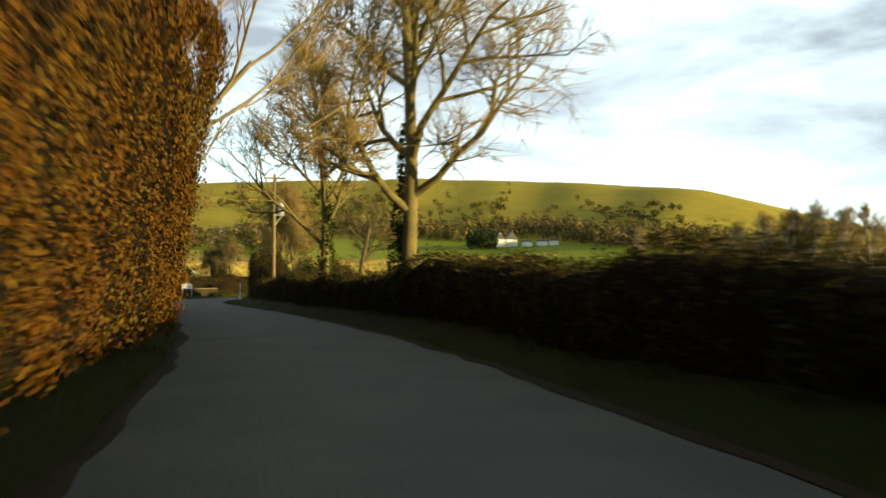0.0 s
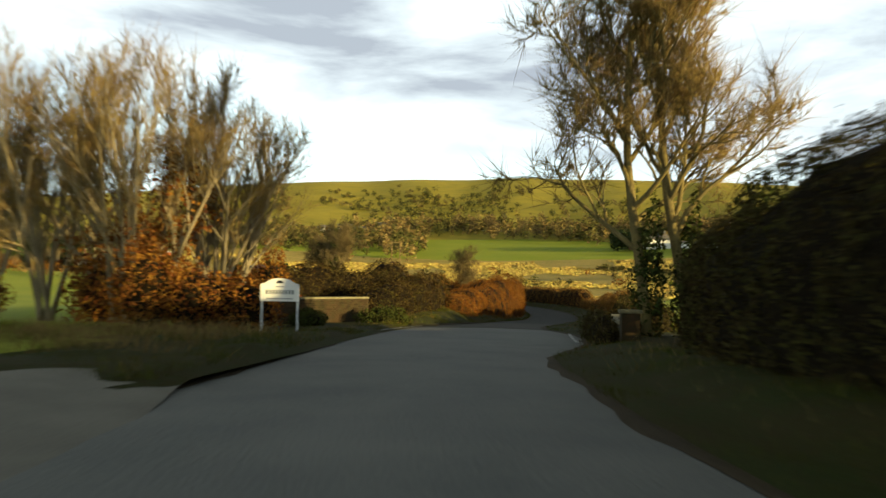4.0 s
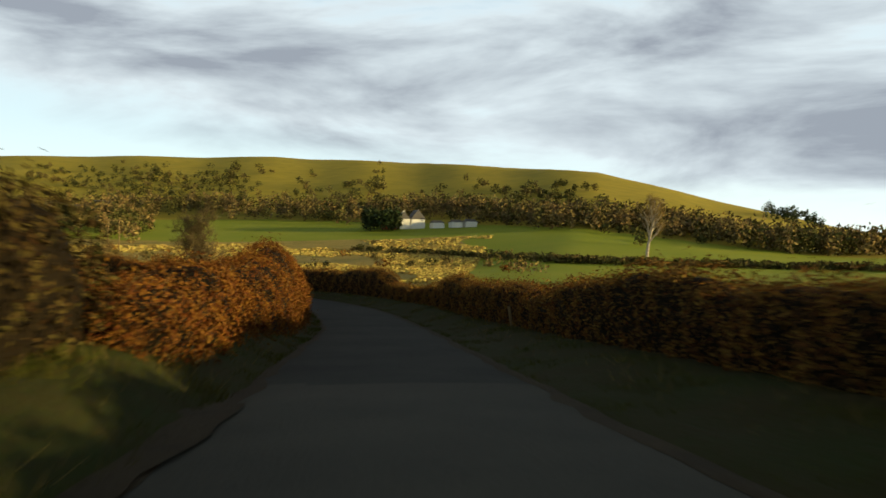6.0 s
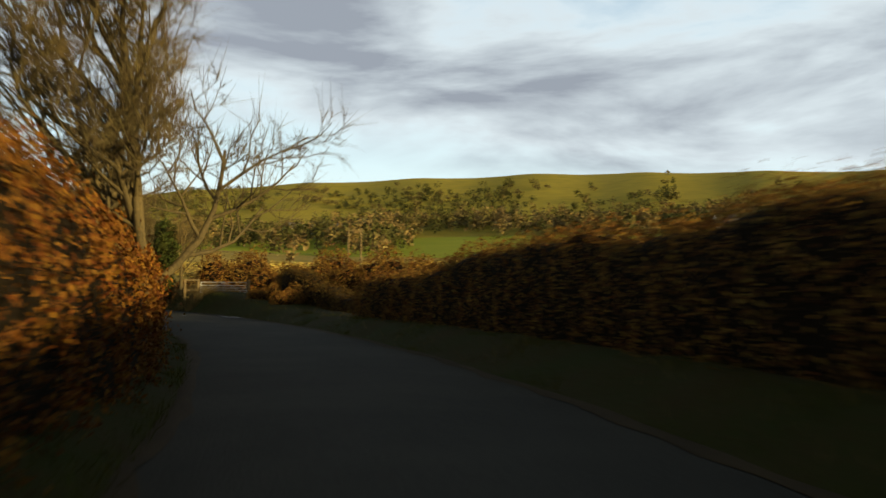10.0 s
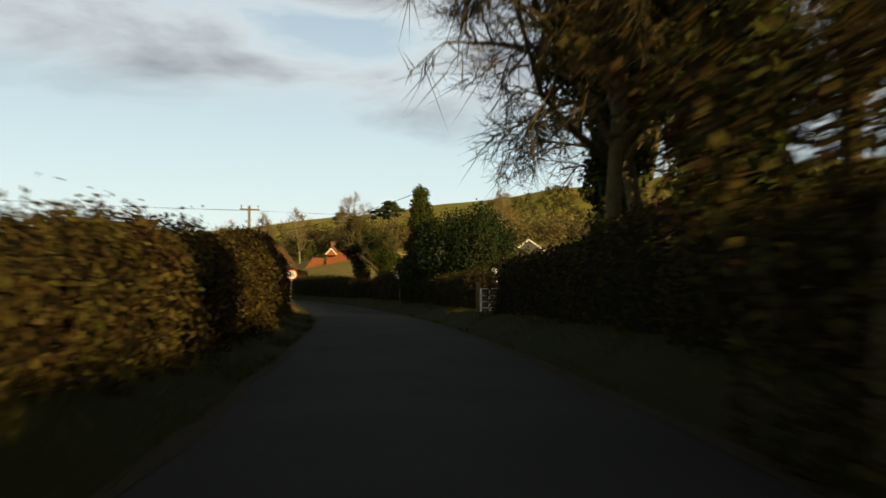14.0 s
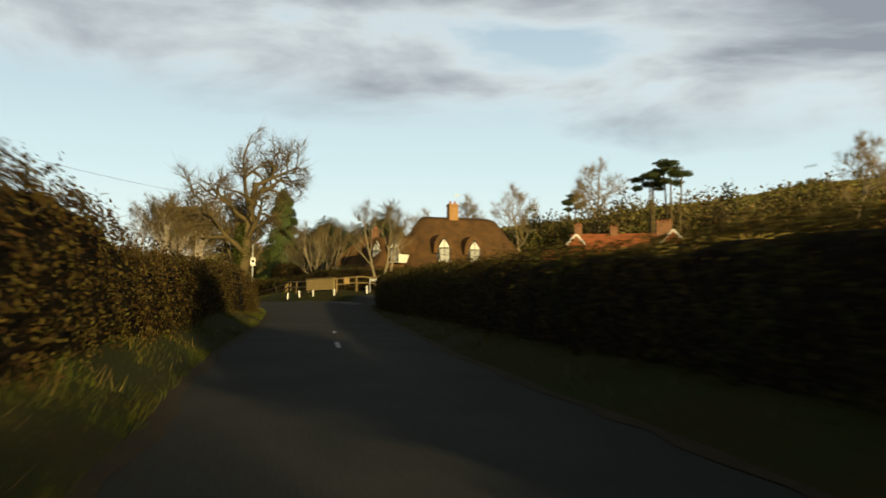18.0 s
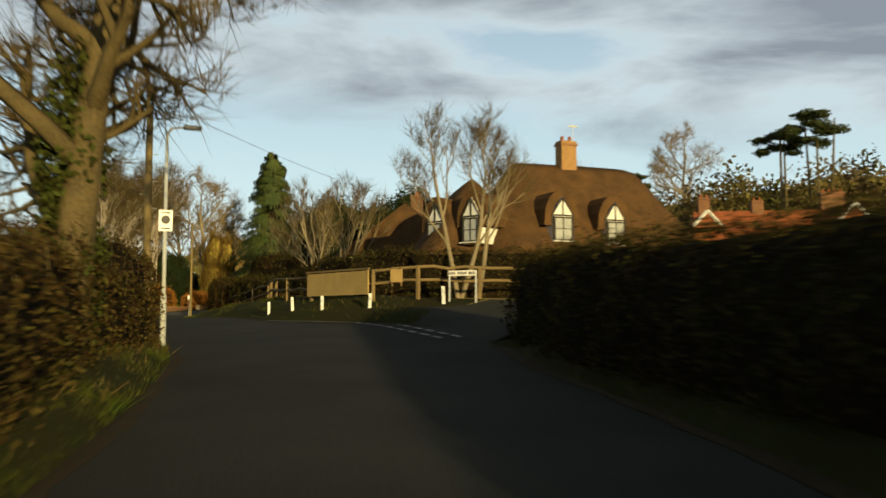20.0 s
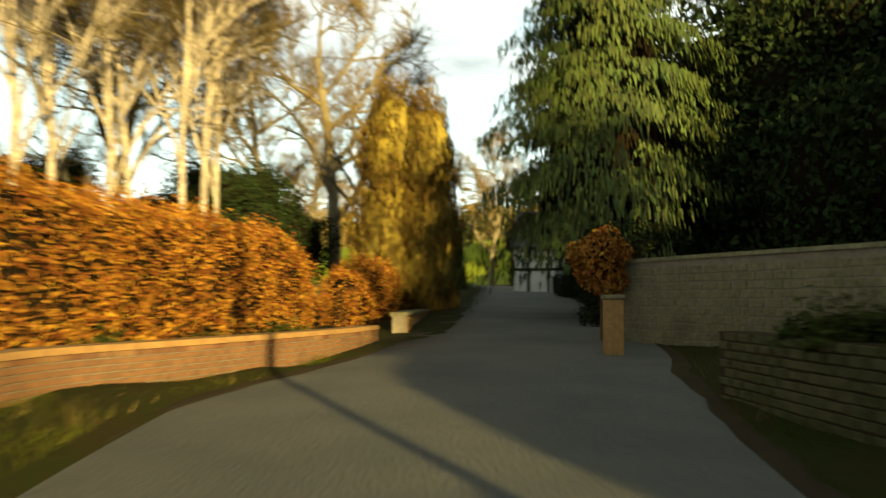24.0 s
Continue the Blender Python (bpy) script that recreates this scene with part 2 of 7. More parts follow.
M = {
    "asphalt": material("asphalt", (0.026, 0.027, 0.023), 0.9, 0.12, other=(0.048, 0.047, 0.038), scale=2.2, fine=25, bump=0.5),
    # wear at the start; the paleness also carries skylight on the road
    "asphalt_worn_skylit": material("asphalt_worn_skylit", (0.095, 0.098, 0.088), 0.85, 0.25, other=(0.15, 0.147, 0.125), scale=1.6, fine=22, bump=0.5),
    "asphalt_mid": material("asphalt_part_skylit", (0.042, 0.041, 0.031), 0.88, 0.15, other=(0.068, 0.064, 0.046), scale=1.8, fine=22, bump=0.5),
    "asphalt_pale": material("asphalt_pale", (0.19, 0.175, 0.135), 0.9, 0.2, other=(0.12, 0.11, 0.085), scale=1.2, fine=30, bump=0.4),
    "mud": material("mud", (0.032, 0.024, 0.013), 0.92, 0.12, other=(0.055, 0.04, 0.02), scale=0.7, fine=20, bump=0.6),
    "wet": material("wet", (0.03, 0.032, 0.04), 0.22, 0.3, other=(0.05, 0.045, 0.04), scale=0.7, fine=8),
    "paint": material("road_paint", (0.5, 0.49, 0.44), 0.7, 0.3, other=(0.1, 0.1, 0.085), scale=0.2, fine=14),
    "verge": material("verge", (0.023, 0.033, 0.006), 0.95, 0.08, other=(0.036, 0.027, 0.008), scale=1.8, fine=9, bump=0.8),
    "field": material("field_green", (0.20, 0.25, 0.016), 0.95, 0.1, other=(0.27, 0.29, 0.024), scale=22, fine=1.5),
    "rough": material("field_rough", (0.40, 0.29, 0.075), 0.95, 0.1, other=(0.25, 0.20, 0.045), scale=9, fine=0.8),
    "down": material("downland", (0.36, 0.285, 0.036), 0.95, 0.1, other=(0.25, 0.21, 0.028), scale=60, fine=0.09),
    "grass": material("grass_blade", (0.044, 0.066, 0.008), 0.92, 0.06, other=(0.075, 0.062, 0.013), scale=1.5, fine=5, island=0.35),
    "straw": material("dead_grass", (0.20, 0.13, 0.045), 0.85, 0.1, other=(0.16, 0.11, 0.04), scale=1.5, fine=5, island=0.4),
    "straw_pale": material("pale_pasture_grass", (0.46, 0.33, 0.09), 0.9, 0.08, other=(0.30, 0.24, 0.06), scale=9, fine=0.8, island=0.35),
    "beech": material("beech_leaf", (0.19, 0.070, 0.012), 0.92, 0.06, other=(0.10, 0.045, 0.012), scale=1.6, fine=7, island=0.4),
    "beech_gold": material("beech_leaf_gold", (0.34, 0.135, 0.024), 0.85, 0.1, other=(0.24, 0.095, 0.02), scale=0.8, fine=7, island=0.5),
    "beech_deep": material("beech_leaf_rust", (0.10, 0.036, 0.005), 0.92, 0.06, other=(0.066, 0.042, 0.008), scale=2.6, fine=7, island=0.35),
    "russet": material("russet_scrub_leaf", (0.20, 0.085, 0.018), 0.92, 0.06, other=(0.13, 0.075, 0.02), scale=1.4, fine=7, island=0.5),
    "scrub_far": material("far_scrub", (0.13, 0.095, 0.036), 0.92, 0.06, other=(0.08, 0.07, 0.022), scale=4, fine=2, island=0.4),
    "scrub_dark": material("far_evergreen_scrub", (0.055, 0.06, 0.018), 0.92, 0.06, other=(0.085, 0.075, 0.022), scale=4, fine=2, island=0.4),
    # bark in its sunlit tone, lighter than the plain bark
    "bark_sunlit": material("sunlit_bark", (0.20, 0.155, 0.055), 0.9, 0.1, other=(0.10, 0.08, 0.035), scale=0.5, fine=22, bump=0.6),
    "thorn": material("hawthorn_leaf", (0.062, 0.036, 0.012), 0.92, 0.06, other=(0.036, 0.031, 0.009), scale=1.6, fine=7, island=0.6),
    "thorn_warm": material("hawthorn_brown", (0.115, 0.058, 0.015), 0.92, 0.06, other=(0.06, 0.042, 0.012), scale=1.2, fine=7, island=0.5),
    "privet": material("hedge_leaf", (0.036, 0.034, 0.009), 0.92, 0.06, other=(0.052, 0.034, 0.011), scale=1.8, fine=7, island=0.6),
    "ivy": material("ivy_leaf", (0.032, 0.044, 0.010), 0.92, 0.06, other=(0.052, 0.054, 0.012), scale=1.5, fine=7, island=0.6),
    "yew": material("yew_leaf", (0.016, 0.027, 0.010), 0.92, 0.06, other=(0.026, 0.036, 0.012), scale=1.5, fine=7, island=0.5),
    "cypress": material("cypress_leaf", (0.030, 0.052, 0.012), 0.7, 0.25, other=(0.07, 0.085, 0.018), scale=1.5, fine=7, island=0.5),
    "weeping": material("weeping_twig", (0.24, 0.145, 0.03), 0.8, 0.2, other=(0.14, 0.095, 0.024), scale=1.2, fine=7, island=0.5),
    "pine": material("pine_needles", (0.03, 0.045, 0.014), 0.7, 0.2, other=(0.05, 0.06, 0.018), scale=2, fine=5, island=0.4),
    # near-black: the shade deep inside hedges and bushes is in this colour
    "core": material("hedge_core_shade", (0.016, 0.011, 0.005), 0.95, 0.05, other=(0.009, 0.007, 0.004), scale=0.5, fine=12, bump=1.0),
    "bark": material("bark", (0.135, 0.10, 0.042), 0.9, 0.15, other=(0.065, 0.05, 0.024), scale=0.5, fine=22, bump=0.7),
    "bark_pale": material("bark_pale", (0.30, 0.245, 0.15), 0.85, 0.15, other=(0.15, 0.12, 0.07), scale=0.5, fine=22, bump=0.5),
    "birch": material("birch_bark", (0.55, 0.47, 0.36), 0.8, 0.2, other=(0.2, 0.16, 0.12), scale=0.35, fine=14, bump=0.4),
    "twig": material("twig", (0.085, 0.062, 0.03), 0.9, 0.1, other=(0.14, 0.105, 0.045), scale=1.5, fine=6, island=0.3),
    # plain twig's sunlit copy: golden light is in the colour
    "twig_sunlit": material("twig_sunlit", (0.24, 0.165, 0.055), 0.9, 0.1, other=(0.16, 0.11, 0.045), scale=1.5, fine=6, island=0.3),
    "wood": material("weathered_wood", (0.24, 0.165, 0.07), 0.88, 0.15, other=(0.13, 0.095, 0.045), scale=0.6, fine=26, bump=0.5),
    "pole": material("pole_wood", (0.24, 0.175, 0.07), 0.85, 0.2, other=(0.15, 0.11, 0.05), scale=0.6, fine=26, bump=0.5),
    "white": material("white_paint", (0.78, 0.77, 0.72), 0.5, 0.4, other=(0.62, 0.6, 0.53), scale=0.4, fine=18),
    "cream": material("cream_render", (0.72, 0.66, 0.52), 0.85, 0.2, other=(0.6, 0.54, 0.42), scale=0.8, fine=25, bump=0.2),
    "black": material("black_paint", (0.012, 0.012, 0.012), 0.5, 0.4),
    "red": material("sign_red", (0.62, 0.035, 0.012), 0.4, 0.5, other=(0.5, 0.03, 0.012), scale=0.3),
    "sign": material("sign_white", (0.82, 0.8, 0.72), 0.4, 0.5, other=(0.72, 0.69, 0.6), scale=0.3),
    "yellow": material("sign_yellow", (0.75, 0.5, 0.02), 0.5, 0.4),
    "steel": material("galvanised_steel", (0.52, 0.53, 0.5), 0.5, 0.5, metal=0.3, other=(0.38, 0.39, 0.37), scale=0.2, fine=12),
    "grey": material("grey_enamel", (0.30, 0.31, 0.28), 0.5, 0.4, other=(0.2, 0.2, 0.18), scale=0.3, fine=10),
    "cable": material("cable", (0.012, 0.012, 0.014), 0.6, 0.3),
    "brick": material("brick", (0.22, 0.105, 0.05), 0.85, 0.2, other=(0.13, 0.07, 0.04), scale=0.25, fine=16, island=0.25, bump=0.4),
    # age and moss, taken darker still for the shade over the parapets
    "brick_old_shaded": material("mossy_shaded_brick", (0.05, 0.028, 0.014), 0.9, 0.1, other=(0.026, 0.026, 0.011), scale=0.4, fine=16, island=0.25, bump=0.4),
    "brick_pale": material("brick_pale", (0.38, 0.22, 0.085), 0.85, 0.2, other=(0.26, 0.14, 0.06), scale=0.25, fine=16, island=0.25, bump=0.4),
    "mortar": material("mortar", (0.23, 0.19, 0.14), 0.9, 0.1, other=(0.15, 0.125, 0.09), scale=0.2, fine=24),
    "stone": material("stone", (0.21, 0.18, 0.10), 0.9, 0.2, other=(0.11, 0.10, 0.055), scale=0.3, fine=14, island=0.3, bump=0.5),
    "stone_moss": material("mossy_stone", (0.115, 0.10, 0.055), 0.95, 0.1, other=(0.05, 0.06, 0.022), scale=0.35, fine=12, island=0.35, bump=0.6),
    "thatch": material("thatch", (0.13, 0.068, 0.026), 0.95, 0.1, other=(0.06, 0.036, 0.017), scale=0.7, fine=18, bump=1.0),
    "tile": material("roof_tile", (0.30, 0.085, 0.03), 0.85, 0.2, other=(0.18, 0.06, 0.026), scale=0.6, fine=10, island=0.3, bump=0.5),
    "slate": material("roof_grey", (0.12, 0.11, 0.10), 0.8, 0.2, other=(0.08, 0.075, 0.07), scale=0.6, fine=10),
    "panel": material("fence_panel", (0.40, 0.27, 0.10), 0.85, 0.2, other=(0.3, 0.2, 0.08), scale=0.4, fine=18, island=0.2),
    "boards": material("dark_boards", (0.03, 0.027, 0.022), 0.8, 0.2, other=(0.05, 0.045, 0.035), scale=0.4, fine=18),
    "glass": material("window_glass", (0.03, 0.035, 0.04), 0.06, 0.6),
    "curtain": material("curtained_glass", (0.42, 0.42, 0.38), 0.25, 0.5, other=(0.30, 0.31, 0.29), scale=0.3, fine=6),
    "tarp": material("green_sheet", (0.16, 0.24, 0.06), 0.6, 0.3),
}


# ---- small mesh tools ----
def mesh_object(name, verts, faces, mat, parent=None, label="", smooth=False):
    """A mesh object; faces as an array of one size go in quickly."""
    me = bpy.data.meshes.new(name)
    if isinstance(faces, np.ndarray):
        v, f = np.asarray(verts, np.float32), np.asarray(faces, np.int32)
        me.vertices.add(len(v))
        me.vertices.foreach_set("co", v.ravel())
        me.loops.add(f.size)
        me.loops.foreach_set("vertex_index", f.ravel())
        me.polygons.add(len(f))
        me.polygons.foreach_set("loop_start", np.arange(0, f.size, f.shape[1], dtype=np.int32))
        me.update(calc_edges=True)
    else:
        me.from_pydata([tuple(v) for v in verts], [], faces)
    me.materials.append(mat)
    if smooth:
        me.polygons.foreach_set("use_smooth", np.ones(len(me.polygons), bool))
    ob = new(name, me)
    if parent is not None:
        ob.parent = parent
    if label:
        tagged(ob, label=label)
    return ob


def part(name, bm, mat, parent, label=""):
    me = bpy.data.meshes.new(name)
    bm.to_mesh(me)
    bm.free()
    me.materials.append(mat)
    ob = new(name, me)
    if parent is not None:
        ob.parent = parent
    if label:
        tagged(ob, label=label)
    return ob


def thing(name, label, category, m=None, group="", kind=""):
    ob = new(name)
    ob.empty_display_size = 0.1
    if m is not None:
        ob.matrix_basis = m
    return tagged(ob, label, category, group, kind)


def box(bm, size, at=(0, 0, 0), turn=None, bevel=0.0):
    m = Matrix.Translation(at) @ (turn or Matrix()) @ Matrix.Diagonal((*size, 1))
    made = bmesh.ops.create_cube(bm, size=1.0, matrix=m)["verts"]
    if bevel:
        edges = list({e for v in made for e in v.link_edges})
        bmesh.ops.bevel(bm, geom=edges, offset=bevel, segments=1, affect="EDGES")
    return bm


def rod(bm, a, b, r0, r1=None, sides=8):
    a, b = Vector(a), Vector(b)
    m = Matrix.Translation((a + b) / 2) @ (b - a).to_track_quat("Z", "Y").to_matrix().to_4x4()
    bmesh.ops.create_cone(bm, cap_ends=True, segments=sides, radius1=r0, radius2=r0 if r1 is None else r1, depth=(b - a).length, matrix=m)
    return bm


def box_part(name, size, at, mat, parent, turn=None, bevel=0.0, label=""):
    return part(name, box(bmesh.new(), size, at, turn, bevel), mat, parent, label)


def rod_part(name, a, b, r, mat, parent, r1=None, sides=8, label=""):
    return part(name, rod(bmesh.new(), a, b, r, r1, sides), mat, parent, label)

# ---- the lane: a line of knots along the driven side, and places given as (along, across, up) ----
LANE = [(17.6, -37.3), (14.3, -17.4), (10.2, 2.4), (5.6, 19.3), (-0.5, 35.8), (-6.8, 52.2), (-12.6, 68.9), (-16.0, 85.9), (-16.8, 103.4),
        (-16.2, 121.3), (-15.6, 139.4), (-16.6, 157.5), (-20.6, 175.1), (-27.4, 191.7), (-36.7, 207.1), (-48.5, 220.4), (-60.8, 233.5), (-71.9, 247.4),
        (-83.3, 261.0), (-95.7, 273.3), (-109.2, 284.0), (-123.4, 293.4), (-137.2, 303.1), (-151.2, 311.8), (-165.8, 317.9), (-180.4, 322.6), (-193.6, 329.1),
        (-199.6, 333.2), (-205.4, 339.0), (-212.4, 346.6), (-224.0, 358.5), (-240.0, 374.0), (-262.0, 392.0)]
LANE_Z = [-0.05, -0.03, 0.0, -0.02, -0.14, -0.34, -0.53, -0.66, -0.9, -1.42, -1.86, -1.89, -1.78, -1.68, -1.53, -1.14, -0.74, -0.42, -0.17, 0.23, 0.69, 1.19, 1.72, 2.31, 2.73, 2.97, 3.14, 3.28, 3.6, 4.0, 4.65, 5.3, 6.0]


def curve_through(points, per=12):
    p = np.array(points, float)
    p = np.vstack([2 * p[0] - p[1], p, 2 * p[-1] - p[-2]])
    out = []
    for i in range(1, len(p) - 2):
        u = np.linspace(0, 1, per, endpoint=False)[:, None]
        a, b, c, d = p[i - 1], p[i], p[i + 1], p[i + 2]
        out.append(0.5 * (2 * b + (c - a) * u + (2 * a - 5 * b + 4 * c - d) * u**2 + (3 * b - a - 3 * c + d) * u**3))
    out.append(p[-2:-1])
    return np.concatenate(out)


LINE = curve_through([(x, y, z) for (x, y), z in zip(LANE, LANE_Z)])
RUN = np.r_[0, np.cumsum(np.hypot(*np.diff(LINE[:, :2], axis=0).T))]
RUN -= RUN[24]                                     # 0 at the third knot
TAN = np.gradient(LINE[:, :2], axis=0)
TAN /= np.linalg.norm(TAN, axis=1)[:, None]


def tilt(s, off):
    """Cross-fall of the road where it bends into the village."""
    return np.interp(s, [362, 372, 378, 390, 398, 404], [0, 0.05, 0.08, 0.08, 0.03, 0]) * np.clip(off, -1.5, 5.5)


def lane(s, off, up=0.0):
    """Places s metres along the lane, off metres to the right of the driven line, up metres over the road."""
    s, off, up = np.broadcast_arrays(np.asarray(s, float), off, up)
    x, y, z = (np.interp(s, RUN, LINE[:, i]) for i in range(3))
    tx, ty = np.interp(s, RUN, TAN[:, 0]), np.interp(s, RUN, TAN[:, 1])
    n = np.hypot(tx, ty)
    tx, ty = tx / n, ty / n
    x, y = x + off * ty, y - off * tx
    z = z + tilt(s, off)
    over = np.maximum(s - RUN[-1], 0) + np.minimum(s - RUN[0], 0)
    return np.stack([x + tx * over, y + ty * over, z + up], -1)


def heading(s):
    return math.degrees(math.atan2(-np.interp(s, RUN, TAN[:, 0]), np.interp(s, RUN, TAN[:, 1])))


def lane_of(xy):
    """Along and across for places in the plan."""
    xy = np.asarray(xy, float).reshape(-1, 2)
    along, across = np.empty(len(xy)), np.empty(len(xy))
    for k in range(0, len(xy), 4000):
        q = xy[k:k + 4000]
        d = (q[:, None, 0] - LINE[None, :, 0]) ** 2 + (q[:, None, 1] - LINE[None, :, 1]) ** 2
        i = d.argmin(1)
        o = q - LINE[i, :2]
        along[k:k + 4000] = RUN[i] + (o * TAN[i]).sum(1)
        side = o[:, 0] * TAN[i, 1] - o[:, 1] * TAN[i, 0]
        across[k:k + 4000] = np.sign(side) * np.sqrt(d.min(1))
    return along, across


def smooth(a, b, v):
    u = np.clip((v - a) / (b - a), 0, 1)
    return u * u * (3 - 2 * u)


EDGE_R = lambda s: np.interp(s, [-60, 20, 40, 70, 88, 93, 99, 104, 110, 160, 200, 213, 222, 228, 234, 245, 300, 350, 358, 366, 374, 377, 379, 381, 384, 400, 411, 420, 430, 520],
                             [3.5, 3.4, 3.3, 2.6, 2.9, 4.2, 4.2, 3.0, 2.7, 3.0, 3.5, 3.8, 3.9, 3.4, 2.9, 3.0, 3.2, 3.3, 3.5, 3.9, 5.2, 4.4, 3.75, 3.25, 2.6, 2.6, 2.6, 3.1, 4.2, 3.4])
BANK_L = ([-60, 40, 60, 72, 88, 96, 104, 115, 150, 195, 210, 245, 265, 285, 298, 310, 345, 365, 400, 418, 428, 440, 520],
          [0.4, 0.5, 0.2, 0.05, 0.25, 0.1, 0.1, 0.7, 0.85, 0.85, 0.95, 0.8, 0.4, 0.5, 0.95, 0.6, 0.5, 0.4, 0.35, 0.3, 0.1, 0.1, 0.1])
BANK_R = ([-60, 30, 70, 90, 104, 120, 150, 200, 216, 226, 242, 252, 300, 345, 362, 370, 376, 378, 380, 390, 402, 425, 520],
          [0.35, 0.35, 0.45, 0.2, 0.1, 0.2, 0.4, 0.4, 0.4, 1.05, 0.9, 0.5, 0.4, 0.35, 0.25, 0.1, 0.2, 0.28, 0.32, 0.35, 0.35, 0.1, 0.1])


def bank(s, off):
    left = np.interp(s, *BANK_L) * smooth(1.5, 2.9, -off)
    foot = np.where((s > 372) & (s < 402), EDGE_R(s) - 0.05, np.maximum(3.4, EDGE_R(s) + 0.1))
    right = np.interp(s, *BANK_R) * smooth(foot, foot + np.interp(s, [370, 376, 392, 400], [1.3, 0.6, 0.6, 1.3]), off)
    brow = np.interp(s, [376, 378.5, 380, 381, 385, 390], [8.0, 7.2, 5.6, 4.7, 3.8, 3.6])     # the fence stands on a second step
    step = 0.3 * np.interp(s, [374, 378, 392, 402], [0, 1, 1, 0]) * smooth(brow - 0.5, brow + 0.3, off)
    return left + right + step


CREST_B = [-180, -60, -46, -38, -30, -22, -10, 0, 10, 17, 23, 33, 42, 55, 70, 100, 180]    # bearing, degrees left of +y
CREST_R = [900, 700, 640, 640, 660, 700, 880, 960, 1000, 1000, 1000, 1000, 950, 800, 700, 700, 900]
CREST_H = [10, 14, 20, 29, 53, 82, 113, 127, 127, 120, 110, 90, 68, 40, 22, 12, 10]
RISE_U = [0, 0.13, 0.2, 0.27, 0.36, 0.46, 0.56, 0.7, 0.85, 0.95, 1.0, 1.15, 1.6, 6]
RISE_Z = [0, 0, 0.02, 0.06, 0.14, 0.23, 0.36, 0.60, 0.86, 0.97, 1.0, 1.02, 0.95, 0.8]
HUB = (-20.9, 131.1)
BEND = 2.7                                         # the down lies this much further round to the left


def land(x, y):
    """Height of the open country."""
    dx, dy = np.asarray(x, float) - HUB[0], np.asarray(y, float) - HUB[1]
    r, b = np.hypot(dx, dy), np.degrees(np.arctan2(-dx, dy)) - BEND
    h = np.interp(b, CREST_B, CREST_H)
    u = r / np.interp(b, CREST_B, CREST_R)
    fold = 1 + 0.012 * np.sin(b * 0.9 + 0.4) * smooth(0.45, 0.75, u) * (1 - smooth(0.85, 1.0, u))
    village = 0.021 * np.maximum(r - 92, 0) * smooth(12, 26, b) * (1 - smooth(0.28, 0.46, u))
    dip = 0.9 * (1 - smooth(60, 220, r))
    return -0.7 - dip + h * np.interp(u, RISE_U, RISE_Z) * fold + village


def height(x, y):
    x, y = np.asarray(x, float), np.asarray(y, float)
    s, off = lane_of(np.stack([x.ravel(), y.ravel()], 1))
    near = np.interp(s, RUN, LINE[:, 2]) + tilt(s, off) + bank(s, off) - 0.16 * (1 - smooth(3.6, 5.4, np.abs(off - 0.85)))
    w = smooth(9, 55, np.abs(off))
    return (near * (1 - w) + land(x.ravel(), y.ravel()) * w).reshape(x.shape)


def axis(lo, hi, step, far_lo, far_hi, grow=1.16):
    mid = list(np.arange(lo, hi + step / 2, step))
    a, d = [], step
    while (a[-1] if a else lo) > far_lo:
        d *= grow
        a.append((a[-1] if a else lo) - d)
    c, d = [], step
    while (c[-1] if c else hi) < far_hi:
        d *= grow
        c.append((c[-1] if c else hi) + d)
    return np.array(a[::-1] + mid + c)


def build_ground():
    gx, gy = axis(-232, 14, 1.15, -3200, 3200, 1.07), axis(-14, 372, 1.15, -2500, 3500, 1.045)
    X, Y = np.meshgrid(gx, gy)
    Zg = height(X, Y)
    nx, ny = len(gx), len(gy)
    i = np.arange(nx * ny).reshape(ny, nx)
    quads = np.stack([i[:-1, :-1], i[:-1, 1:], i[1:, 1:], i[1:, :-1]], -1).reshape(-1, 4)
    me = bpy.data.meshes.new("ground")
    me.from_pydata(np.stack([X, Y, Zg], -1).reshape(-1, 3).tolist(), [], quads.tolist())
    for k in ("verge", "field", "rough", "down"):
        me.materials.append(M[k])
    cx, cy = (X[:-1, :-1] + X[1:, 1:]).ravel() / 2, (Y[:-1, :-1] + Y[1:, 1:]).ravel() / 2
    s, off = lane_of(np.stack([cx, cy], 1))
    dx, dy = cx - HUB[0], cy - HUB[1]
    r, b = np.hypot(dx, dy), np.degrees(np.arctan2(-dx, dy)) - BEND
    u = r / np.interp(b, CREST_B, CREST_R)
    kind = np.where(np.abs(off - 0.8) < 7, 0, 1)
    wob = 12 * np.sin(cx * 0.03) + 9 * np.sin(cy * 0.05 + cx * 0.02)
    rough = (r > 100 + wob * 0.6) & (r < 300 + wob + 1.2 * b) & (b > -15 + wob * 0.06) & (b < 34) & (np.abs(off - 0.8) >= 7)
    kind[rough] = 2
    kind[(u > 0.45)] = 3
    kind[(r > 2600) | (b > 60) & (r > 120)] = 1
    me.polygons.foreach_set("material_index", kind.astype(np.int32))
    me.polygons.foreach_set("use_smooth", [True] * len(me.polygons))
    return tagged(new("ground", me), "grassy verges, green fields and chalk downland", "ground", kind="structure")


